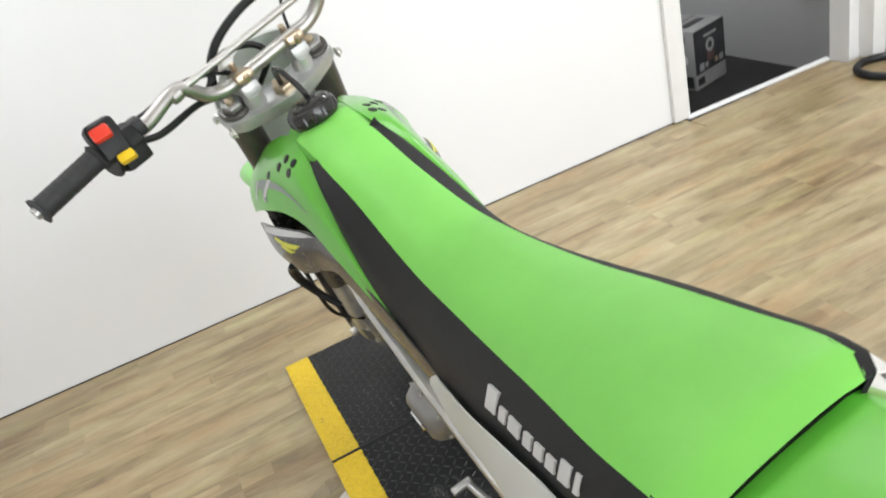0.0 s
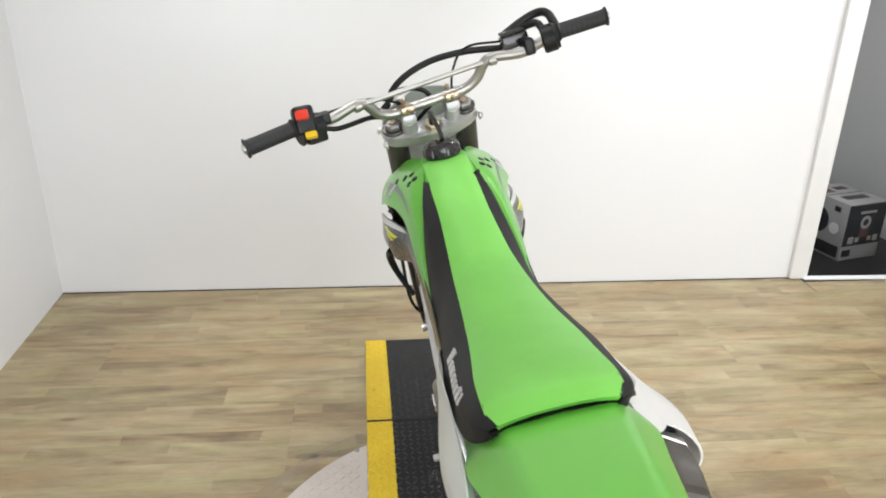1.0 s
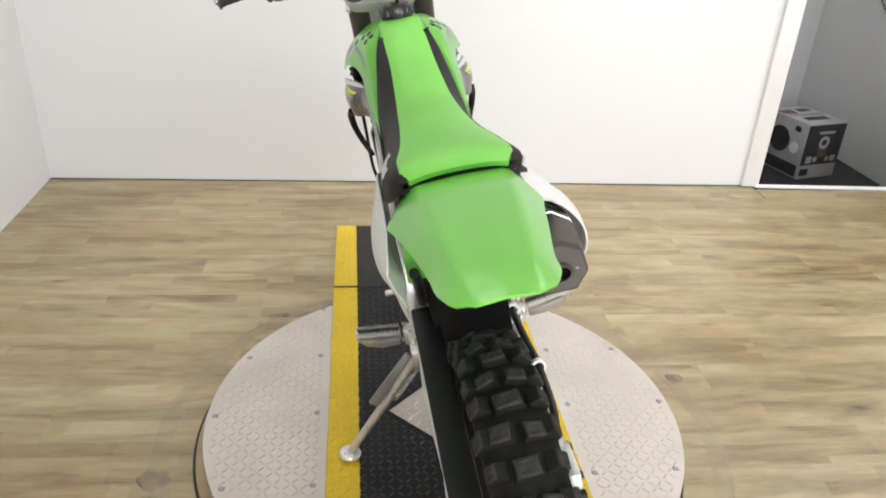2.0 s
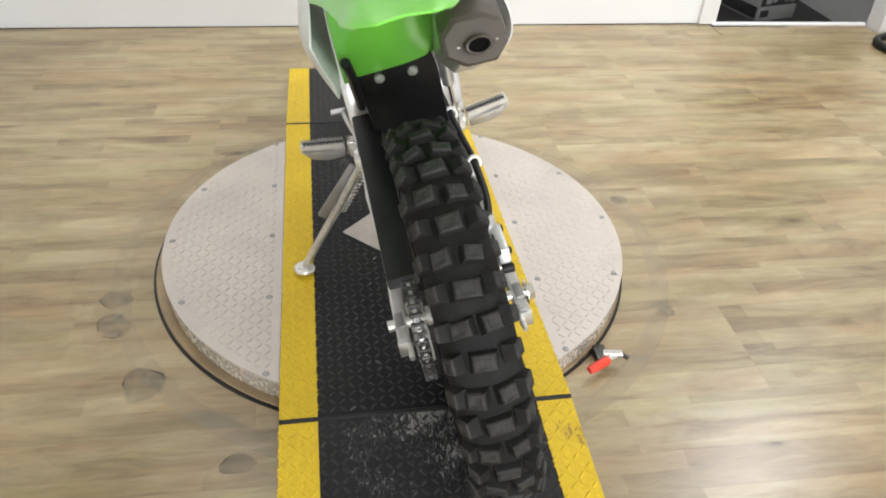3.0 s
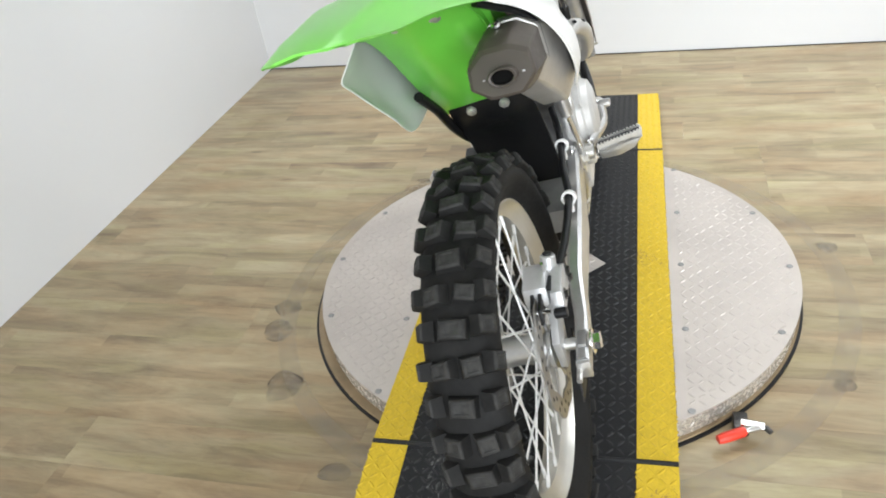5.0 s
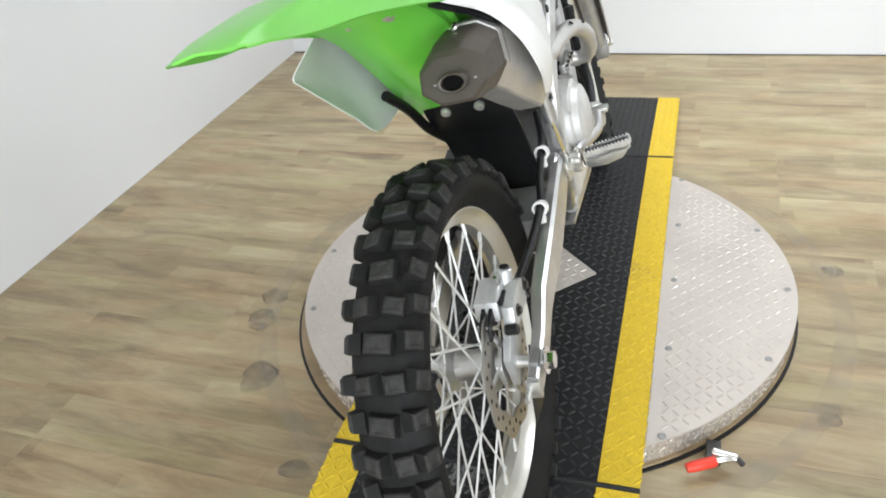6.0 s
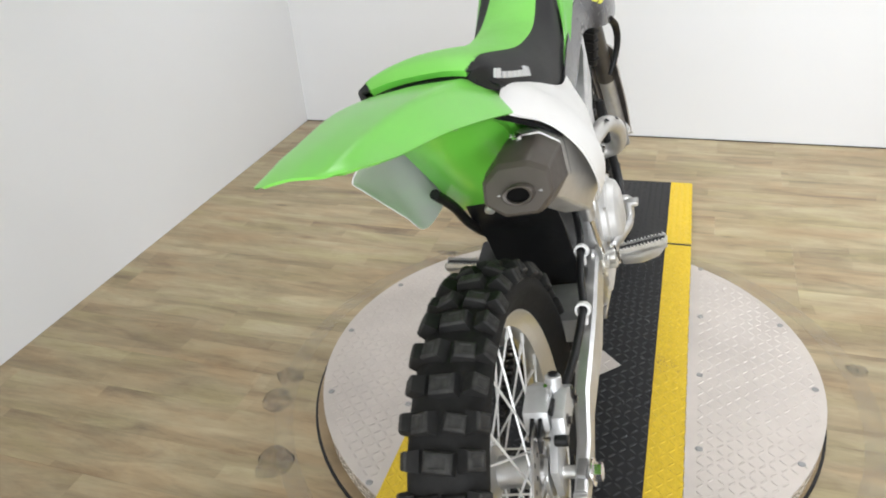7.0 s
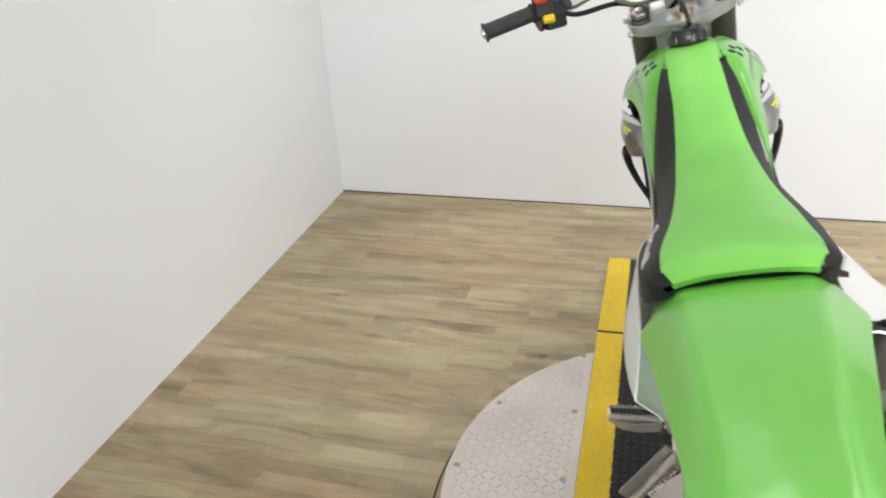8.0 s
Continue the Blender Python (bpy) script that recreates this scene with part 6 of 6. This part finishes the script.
# -- footpegs and controls --
for s in (-1, 1):
    px0, py, pz = s * 0.128, 0.558, 0.428
    peg = part("footpeg", box((0.028, 0.034, 0.040), (px0, py, pz - 0.012), bevel=0.005), STEEL, bike, "serrated steel footpeg")
    body = [(0.148, 0.000), (0.149, -0.030), (0.190, -0.036), (0.226, -0.030), (0.248, -0.011), (0.252, 0.000)]
    bm = bmesh.new()
    f = bm.faces.new([bm.verts.new((s * x, py - 0.015, pz + z)) for x, z in body])
    r = bmesh.ops.extrude_face_region(bm, geom=[f])
    bmesh.ops.translate(bm, vec=(0, 0.030, 0), verts=[v for v in r["geom"] if isinstance(v, bmesh.types.BMVert)])
    bmesh.ops.bevel(bm, geom=bm.edges[:], offset=0.003, segments=2, affect="EDGES", profile=0.6)
    part("peg_body", bm, ALLOY, peg, "smooth cast peg body")
    for yy in (-0.013, 0.013):
        saw = [(s * 0.148, -0.012)]
        for k in range(13):
            saw += [(s * (0.150 + k * 0.0075), 0.003), (s * (0.15375 + k * 0.0075), 0.010)]
        saw += [(s * 0.249, 0.004), (s * 0.249, -0.012)]
        bm = bmesh.new()
        f = bm.faces.new([bm.verts.new((x, py + yy - 0.002, pz + z)) for x, z in saw])
        r = bmesh.ops.extrude_face_region(bm, geom=[f])
        bmesh.ops.translate(bm, vec=(0, 0.004, 0), verts=[v for v in r["geom"] if isinstance(v, bmesh.types.BMVert)])
        part("serrated_rail", bm, STEEL, peg)
    # thin black sheet, shade of a hollow that the solid peg lacks
    part("peg_gap_shade", box((0.096, 0.022, 0.003), (s * 0.198, py, pz + 0.0008), bevel=0.001, seg=1), BLACK_PLASTIC, peg, "black sheet for the shaded hollow between the rails")
    part("peg_pin", rod((px0 + s * 0.01, py, pz - 0.03), (px0 + s * 0.01, py, pz + 0.018), 0.006, seg=12), CHROME, peg)
    peg_turn = Matrix.Translation((px0, py, pz)) @ Matrix.Rotation(radians(-9 * s), 4, "Y") @ Matrix.Translation((-px0, -py, -pz))
    for piece in peg.children:
        piece.data.transform(peg_turn)
    part("mount", slab([(0.50, 0.40), (0.58, 0.395), (0.585, 0.44), (0.54, 0.47), (0.49, 0.45)], *sorted((s * 0.104, s * 0.122)), bevel=0.003), STEEL, peg)
pedal = part("brake_pedal", tube([(0.125, 0.545, 0.425), (0.142, 0.60, 0.432), (0.150, 0.68, 0.410), (0.156, 0.76, 0.395), (0.150, 0.82, 0.405)], 0.0085, flat=1.5), ALLOY, bike, "forged alloy brake pedal")
part("pedal_pad", box((0.045, 0.030, 0.012), (0.152, 0.828, 0.410), bevel=0.003), ALLOY, pedal)
part("pedal_pivot", rod((0.10, 0.545, 0.425), (0.142, 0.545, 0.425), 0.015, seg=18, bevel=0.002), STEEL, pedal)
part("pushrod", rod((0.122, 0.515, 0.432), (0.112, 0.495, 0.56), 0.005, seg=10), CHROME, pedal)
master = part("rear_master_cylinder", rod((0.112, 0.496, 0.545), (0.108, 0.488, 0.64), 0.014, seg=18, bevel=0.003), ALLOY, bike, "alloy rear brake cylinder")
part("banjo_bolt", rod((0.098, 0.492, 0.595), (0.130, 0.492, 0.600), 0.009, seg=6, bevel=0.001), CHROME, master)
shifter = part("shift_lever", tube([(-0.112, 0.625, 0.385), (-0.128, 0.69, 0.395), (-0.140, 0.76, 0.405)], 0.007), ALLOY, bike, "alloy shift lever")
part("shift_tip", rod((-0.132, 0.765, 0.407), (-0.172, 0.765, 0.409), 0.008, seg=14, bevel=0.002), ALLOY, shifter)
kick_a, kick_b = Vector((-0.122, 0.475, 0.405)), Vector((-0.335, 0.567, 0.099))
stand = part("side_stand", rod(kick_a, kick_b, 0.011, 0.0095, seg=16), STEEL, bike, "dull steel side stand, swung down")
part("foot", moved(spin([(0, -0.005), (0.026, -0.005), (0.028, 0.0), (0.024, 0.005), (0, 0.007)], 24), Matrix.Translation((-0.340, 0.568, 0.091)) @ Matrix.Rotation(radians(13.5), 4, "Y")), STEEL, stand)
part("pivot_lug", box((0.03, 0.04, 0.05), (-0.118, 0.475, 0.410), bevel=0.006), STEEL, stand)
part("tab", box((0.010, 0.024, 0.165), (0, 0, 0.085), bevel=0.003), ALLOY_DULL, stand, m=along((-0.135, 0.50, 0.40), (-0.243, 0.51, 0.279)))
part("spring", tube([(0.006 * math.cos(a) - 0.118 - 0.0011 * a, 0.49 + 0.006 * math.sin(a) + 0.0005 * a, 0.375 - 0.0016 * a) for a in np.linspace(0, 70, 180)], 0.0013, seg=5, steps=1), CHROME, stand)

# -- front end, turned to the left about the steering stem --
RAKE = radians(27.6)
STEM = Vector((0.0, 1.12, 0.99))
axis = Vector((0, -math.sin(RAKE), math.cos(RAKE)))
STEER = Matrix.Translation(STEM) @ Matrix.Rotation(radians(7.5), 4, axis) @ Matrix.Translation(-STEM)


def on_stem(t, x=0.0, ahead=0.0):
    """A point t metres up the stem, x to the right, ahead of it."""
    p = STEM + axis * t + Vector((0, math.cos(RAKE), math.sin(RAKE))) * ahead
    return Vector((x, p.y, p.z))


def steered(bm):
    return moved(bm, STEER)


FA = 0.028  # fork tubes ahead of the stem
for s in (-1, 1):
    leg = part("fork_leg", steered(rod(on_stem(0.105, s * 0.086, FA), on_stem(-0.50, s * 0.086, FA), 0.0265, seg=26, bevel=0.002)), FORK_DARK, bike, "dark alloy upside-down fork leg")
    part("slider", steered(rod(on_stem(-0.49, s * 0.086, FA), on_stem(-0.76, s * 0.086, FA), 0.0235, seg=22)), SATIN, leg)
    part("axle_lug", steered(box((0.044, 0.075, 0.075), on_stem(-0.765, s * 0.086, FA + 0.01), bevel=0.012)), ALLOY_DULL, leg)
    part("fork_cap", steered(rod(on_stem(0.105, s * 0.086, FA), on_stem(0.118, s * 0.086, FA), 0.020, seg=6, bevel=0.002)), ALLOY_DULL, leg)
    part("cap_screw", steered(rod(on_stem(0.117, s * 0.086, FA), on_stem(0.123, s * 0.086, FA), 0.008, seg=12)), WARM_STEEL, leg)
    rows = []
    for t in (-0.40, -0.50, -0.62, -0.74):
        w = 0.042 if t > -0.7 else 0.036
        rows.append([on_stem(t, s * 0.086 - w * 0.9, FA + 0.012), on_stem(t, s * 0.086 - w * 0.5, FA + 0.040), on_stem(t, s * 0.086, FA + 0.048), on_stem(t, s * 0.086 + w * 0.6, FA + 0.038), on_stem(t, s * 0.086 + w, FA + 0.002), on_stem(t, s * 0.086 + w * 0.95, FA - 0.02)])
    part("fork_guard", steered(shell(rows, 0.003, 18, 12)), FORK_GUARD, leg, "dusty grey fork guard")


def clamp(t, thick, name):
    out = [(-0.112, 0.010), (-0.114, 0.044), (-0.098, 0.060), (-0.066, 0.056), (-0.042, 0.034), (0.0, 0.028), (0.042, 0.034), (0.066, 0.056), (0.098, 0.060), (0.114, 0.044), (0.112, 0.010), (0.092, -0.004), (0.048, -0.020), (0.0, -0.028), (-0.048, -0.020), (-0.092, -0.004)]
    bm = bmesh.new()
    lo = [bm.verts.new(on_stem(t, x, a - 0.0)) for x, a in out]
    f = bm.faces.new(lo)
    r = bmesh.ops.extrude_face_region(bm, geom=[f])
    bmesh.ops.translate(bm, vec=axis * thick, verts=[v for v in r["geom"] if isinstance(v, bmesh.types.BMVert)])
    bmesh.ops.bevel(bm, geom=bm.edges[:], offset=0.004, segments=2, affect="EDGES", profile=0.6)
    return part(name, steered(bm), SATIN, bike, "cast alloy triple clamp")


top_clamp = clamp(0.070, 0.028, "top_clamp")
clamp(-0.135, 0.036, "bottom_clamp")
part("stem_nut", steered(rod(on_stem(0.094), on_stem(0.110), 0.019, seg=6, bevel=0.002)), WARM_STEEL, top_clamp)
part("stem_washer", steered(rod(on_stem(0.092), on_stem(0.098), 0.024, seg=24)), STEEL, top_clamp)
for s in (-1, 1):
    for a in (0.000, 0.05):
        part("pinch_bolt", steered(moved(hex_bolt(0.0065, 0.008), along(on_stem(0.084, s * 0.113, a), on_stem(0.084, s * 0.20, a)))), STEEL, top_clamp)
    post = part("bar_riser", steered(merge(rod(on_stem(0.094, s * 0.052, 0.012), on_stem(0.124, s * 0.052, 0.012), 0.019, 0.016, seg=20, bevel=0.002), box((0.032, 0.042, 0.022), on_stem(0.132, s * 0.052, 0.012), bevel=0.005))), SATIN, bike, "alloy handlebar riser")
    part("clamp_cap", steered(box((0.032, 0.046, 0.016), on_stem(0.160, s * 0.052, 0.012), bevel=0.006)), WARM_STEEL, post, "gold-tinted clamp cap")
    for a in (-0.008, 0.032):
        part("bolt", steered(rod(on_stem(0.160, s * 0.052, a), on_stem(0.174, s * 0.052, a), 0.0055, seg=10, bevel=0.001)), WARM_STEEL, post)
    part("riser_bolt", steered(rod(on_stem(0.05, s * 0.052, 0.012), on_stem(0.066, s * 0.052, 0.012), 0.009, seg=6)), STEEL, post)

bc = on_stem(0.152, 0, 0.012)  # middle of the handlebar
BAR_Z = 1.192
FORK_TURN = STEER
STEER = STEER @ Matrix.Translation((0, bc.y, BAR_Z + 0.006)) @ Matrix.Rotation(radians(-1.7), 4, "Y") @ Matrix.Translation((0, -bc.y, -BAR_Z))  # the bar sits a little askew in its clamps
bar_pts = [(0.395, bc.y - 0.101, BAR_Z - 0.004), (0.33, bc.y - 0.088, BAR_Z - 0.003), (0.265, bc.y - 0.064, BAR_Z - 0.004), (0.22, bc.y - 0.046, BAR_Z - 0.016), (0.150, bc.y - 0.026, bc.z + 0.052), (0.118, bc.y - 0.008, bc.z + 0.016), (0.088, bc.y - 0.001, bc.z + 0.001), (0.05, bc.y, bc.z), (0, bc.y, bc.z)]
bar_pts += [(-x, y, z) for x, y, z in reversed(bar_pts[:-1])]
bar_pts[:2] = [(x, y, z + 0.013) for x, y, z in bar_pts[:2]]
bar = part("handlebar", steered(tube(bar_pts, 0.0115, seg=16, steps=8)), POLISHED, bike, "bare alloy handlebar with a crossbar")
xb = Vector((0.150, bc.y - 0.026, bc.z + 0.048))
part("crossbar", steered(rod((-xb.x, xb.y, xb.z), (xb.x, xb.y, xb.z), 0.0058, seg=14)), POLISHED, bar)
for s in (-1, 1):
    part("crossbar_clamp", steered(rod((s * 0.148, xb.y - 0.002, xb.z), (s * 0.166, xb.y - 0.006, xb.z), 0.012, seg=16, bevel=0.002)), POLISHED, bar)
    end, inn = Vector((s * 0.404, bc.y - 0.103, BAR_Z + (0.011 if s > 0 else -0.004))), Vector((s * 0.298, bc.y - 0.077, BAR_Z + (0.008 if s > 0 else -0.003)))
    gl = (end - inn).length
    gp = [(0, 0), (0.019, 0), (0.0215, 0.003), (0.0165, 0.008)]
    for k in range(9):
        gp += [(0.0168, 0.012 + k * 0.011), (0.0164, 0.0135 + k * 0.011), (0.0164, 0.0195 + k * 0.011), (0.0168, 0.021 + k * 0.011)]
    gp += [(0.0165, gl - 0.006), (0.0205, gl - 0.003), (0.0205, gl), (0, gl)]
    part("grip", steered(moved(spin(gp, 24), along(inn, end))), GRIP, bar, "ribbed black rubber grip", smooth=25)
    part("bar_end", steered(rod(end, end + (end - inn).normalized() * 0.006, 0.009, seg=14)), ALLOY, bar)
# left switch pod
sp = Vector((-0.273, bc.y - 0.068, BAR_Z - 0.002))
pod_m = Matrix.Translation((0, 0.008, -0.014)) @ STEER @ along(sp, Vector((-0.33, bc.y - 0.088, BAR_Z + 0.004)))
pod = part("switch_pod", merge(rod((0, 0, -0.034), (0, 0, 0.016), 0.027, seg=24, bevel=0.004), box((0.052, 0.056, 0.044), (0, -0.004, -0.010), bevel=0.007)), BLACK_PLASTIC, bike, "black handlebar switch pod", m=pod_m)
part("pod_housing", box((0.044, 0.044, 0.060), (0, 0, 0), bevel=0.011, seg=3), BLACK_PLASTIC, pod, m=pod_m.inverted() @ Matrix.Translation((-0.27, 0.957, 1.178)) @ Matrix.Rotation(radians(-16), 4, "X") @ Matrix.Rotation(radians(14), 4, "Z"))
part("pod_flange", rod((0, 0, 0.016), (0, 0, 0.022), 0.032, seg=24, bevel=0.002), BLACK_PLASTIC, pod)
part("stop_switch", box((0.027, 0.020, 0.014), (0, 0, 0), bevel=0.005), RED, pod, "red stop switch", m=pod_m.inverted() @ Matrix.Translation((-0.268, 0.925, 1.197)) @ Matrix.Rotation(radians(56), 4, "X"))
part("start_button", box((0.024, 0.014, 0.016), (0, 0, 0), bevel=0.004), YELLOW_BTN, pod, "yellow button", m=pod_m.inverted() @ Matrix.Translation((-0.259, 0.921, 1.154)) @ Matrix.Rotation(radians(56), 4, "X"))
lever_l = part("clutch_lever", steered(tube([(-0.235, bc.y - 0.030, BAR_Z - 0.004), (-0.27, bc.y - 0.018, BAR_Z - 0.006), (-0.33, bc.y - 0.035, BAR_Z - 0.004), (-0.405, bc.y - 0.062, BAR_Z)], 0.0062, flat=0.8)), BLACK_PLASTIC, bike, "black clutch lever")
part("perch", steered(box((0.03, 0.04, 0.024), (-0.235, bc.y - 0.045, BAR_Z - 0.010), bevel=0.006)), BLACK_PLASTIC, lever_l)
# throttle side
th_m = STEER @ along(Vector((0.28, bc.y - 0.071, BAR_Z)), Vector((0.33, bc.y - 0.088, BAR_Z + 0.004)))
throttle = part("throttle_housing", merge(rod((0, 0, -0.016), (0, 0, 0.016), 0.030, seg=26, bevel=0.004), rod((0, 0, 0.016), (0, 0, 0.020), 0.0265, seg=24)), BLACK_PLASTIC, bike, "black throttle housing", m=th_m)
part("cable_guide", moved(steered(tube([(0.28, bc.y - 0.045, BAR_Z + 0.016), (0.275, bc.y - 0.020, BAR_Z + 0.030), (0.245, bc.y + 0.000, BAR_Z + 0.026)], 0.0085)), th_m.inverted()), BLACK_PLASTIC, throttle)
bm_cyl = part("front_master_cylinder", steered(box((0.060, 0.034, 0.030), (0.218, bc.y - 0.020, BAR_Z + 0.010), bevel=0.006)), BLACK_GLOSS, bike, "black front brake master cylinder")
part("reservoir_lid", steered(box((0.050, 0.036, 0.006), (0.216, bc.y - 0.020, BAR_Z + 0.029), bevel=0.002)), BLACK_PLASTIC, bm_cyl)
part("lid_screw", steered(rod((0.2, bc.y - 0.020, BAR_Z + 0.031), (0.2, bc.y - 0.020, BAR_Z + 0.0335), 0.004, seg=10)), WARM_STEEL, bm_cyl)
part("lever_perch", steered(box((0.022, 0.050, 0.036), (0.236, bc.y - 0.046, BAR_Z - 0.006), bevel=0.006)), BLACK_PLASTIC, bm_cyl)
part("brake_lever", steered(tube([(0.205, bc.y + 0.004, BAR_Z + 0.022), (0.25, bc.y + 0.006, BAR_Z + 0.037), (0.288, bc.y - 0.004, BAR_Z + 0.047), (0.303, bc.y - 0.028, BAR_Z + 0.043), (0.305, bc.y - 0.055, BAR_Z + 0.020)], 0.0095)), BLACK_PLASTIC, bm_cyl)
# hoses and cables at the bars
part("throttle_hose", steered(tube([(0.195, bc.y + 0.000, BAR_Z - 0.002), (0.11, bc.y + 0.030, BAR_Z + 0.012), (0.03, bc.y + 0.055, BAR_Z + 0.010), (-0.045, bc.y + 0.065, BAR_Z - 0.014), (-0.085, bc.y + 0.068, BAR_Z - 0.06), (-0.09, bc.y + 0.07, BAR_Z - 0.13)], 0.0075)), BLACK_PLASTIC, bike, "thick black control hose over the number plate")
part("thin_cable", steered(tube([(0.202, bc.y + 0.006, BAR_Z + 0.010), (0.12, bc.y + 0.025, BAR_Z + 0.020), (0.075, bc.y + 0.020, BAR_Z - 0.02), (0.055, bc.y + 0.02, BAR_Z - 0.09)], 0.0028, seg=8)), BLACK_PLASTIC, bike, "thin black cable")
part("switch_cable", steered(tube([(-0.245, bc.y - 0.070, BAR_Z - 0.022), (-0.21, bc.y - 0.050, BAR_Z - 0.040), (-0.14, bc.y - 0.010, BAR_Z - 0.050), (-0.10, bc.y + 0.03, BAR_Z - 0.07)], 0.0055, seg=10)), BLACK_PLASTIC, bike, "black switch cable strapped along the bar")
part("front_hose_loop", steered(tube([(-0.10, bc.y + 0.035, bc.z + 0.01), (-0.05, bc.y + 0.045, bc.z + 0.035), (0.0, bc.y + 0.045, bc.z + 0.020), (0.02, bc.y + 0.04, bc.z - 0.01)], 0.0055, seg=10)), BLACK_PLASTIC, bike, "black hose loop behind the bars")
part("clutch_cable", steered(tube([(-0.225, bc.y - 0.025, BAR_Z - 0.008), (-0.12, bc.y + 0.02, BAR_Z - 0.02), (-0.055, bc.y + 0.035, BAR_Z - 0.06), (-0.05, bc.y + 0.03, BAR_Z - 0.14)], 0.0045, seg=8)), BLACK_PLASTIC, bike, "black clutch cable")
# number plate
STEER = FORK_TURN
plate_rows = []
for t, w in ((0.150, 0.062), (0.132, 0.096), (0.06, 0.104), (-0.02, 0.076), (-0.10, 0.044)):
    plate_rows.append([on_stem(t, x * w, 0.104 - 0.035 * abs(x) ** 2 - 0.02 * abs(t - 0.05) / 0.1) for x in (-1, -0.6, 0, 0.6, 1)])
plate = part("number_plate", steered(shell(plate_rows, 0.003, 16, 14)), THIN_WHITE, bike, "blank white front number plate")
part("plate_strap", steered(tube([on_stem(0.13, -0.060, 0.085), on_stem(0.175, -0.062, 0.035), on_stem(0.200, -0.062, 0.020), on_stem(0.205, -0.062, 0.000)], 0.010, seg=10, flat=0.3)), WHITE_PLASTIC, plate, "white strap to the crossbar")
# front fender and wheel
front_c = on_stem(-0.770, 0, FA + 0.016)
ff_rows = []
for y, w, z, drop in ((1.215, 0.050, 0.775, 0.030), (1.305, 0.066, 0.800, 0.035), (1.425, 0.072, 0.805, 0.034), (1.565, 0.068, 0.800, 0.028), (1.705, 0.060, 0.785, 0.022), (1.805, 0.046, 0.765, 0.014), (1.855, 0.028, 0.752, 0.006)):
    ff_rows.append([(-w - 0.012, y, z - drop), (-w, y, z - drop * 0.25), (-w * 0.5, y, z), (0, y, z + 0.006), (w * 0.5, y, z), (w, y, z - drop * 0.25), (w + 0.012, y, z - drop)])
part("front_fender", steered(shell(ff_rows, 0.003, 30, 18)), GREEN, bike, "lime green front fender", smooth=50)
front_place, front_hub = wheel("front", front_c, STEER, 0.345, 0.042, 0.268, 0.022, 44, 0.013, 36, 0.72)
brake_disc(front_place, -0.066, 0.122, front_hub)
part("axle", steered(rod(front_c - Vector((0.125, 0, 0)), front_c + Vector((0.125, 0, 0)), 0.011, seg=18, bevel=0.001)), STEEL, front_hub)
fcal = part("front_caliper", steered(box((0.040, 0.055, 0.085), front_c + Vector((-0.075, -0.100, 0.02)), bevel=0.010)), ALLOY_DULL, bike, "alloy front brake caliper")
for k in (-0.022, 0.022):
    part("bolt", steered(moved(hex_bolt(0.006, 0.007), Matrix.Translation(front_c + Vector((-0.096, -0.100, 0.02 + k))) @ Matrix.Rotation(radians(-90), 4, "Y"))), STEEL, fcal)
part("front_brake_hose", steered(tube([front_c + Vector((-0.085, -0.08, 0.06)), on_stem(-0.62, -0.135, FA + 0.02), on_stem(-0.40, -0.135, FA + 0.02), on_stem(-0.2, -0.12, FA + 0.05), on_stem(-0.02, -0.06, FA + 0.07), on_stem(0.12, 0.03, 0.06)], 0.005, seg=8)), BLACK_PLASTIC, bike, "black front brake hose")


# ---- floor planks ----
floor = tagged(part("floor", box((7.0, 6.83, 0.06), (3.45, -3.485, -0.0335)), GROUT, None, m=pose(XL, YB - 0.002, 0, 0, 0, TILT_WALL)), "oak-look vinyl plank floor of the showroom", "floor", kind="structure")
PW, PL = 0.152, 1.22


def plank_mesh(length):
    bm = bmesh.new()
    w, h, g = PW - 0.00005, 0.004, 0.00018
    base = [bm.verts.new(p) for p in ((0.00002, 0, -h), (length - 0.00002, 0, -h), (length - 0.00002, w, -h), (0.00002, w, -h))]
    top = [bm.verts.new(p) for p in ((g, g, 0), (length - g, g, 0), (length - g, w - g, 0), (g, w - g, 0))]
    bm.faces.new(top)
    for k in range(4):
        bm.faces.new((base[k], base[(k + 1) % 4], top[(k + 1) % 4], top[k]))
    me = bpy.data.meshes.new("plank")
    bm.to_mesh(me)
    bm.free()
    return me


def lay_planks():
    rnd = random.Random(4)
    meshes = {}
    turn = pose(0.004, -0.002, 0.0)
    rows = 44
    for r in range(rows):
        x = -rnd.choice((0.1, 0.35, 0.6, 0.85, 1.1))
        y = -(r + 1) * PW
        while x < 6.85:
            length = PL
            start = x
            if x < 0:
                length, start = PL + x, 0.0
            end = start + length
            limit = 6.88
            if r == 0:
                limit = 3.47
            if end > limit:
                length = limit - start
            length = round(length, 2)
            if length > 0.05:
                if length not in meshes:
                    meshes[length] = plank_mesh(length)
                part("plank", meshes[length], PLANK, floor, m=turn @ pose(start, y, 0.0))
            x += PL


lay_planks()
EDGE = 0.106  # the cut row along the landing's edge
for start, length in ((3.475, 0.40), (3.876, 0.445)):
    cut = plank_mesh(length)
    for v in cut.vertices:
        v.co.y *= EDGE / PW
    part("plank", cut, PLANK, floor, m=pose(0.004 + start, -PW - 0.002, 0.0))
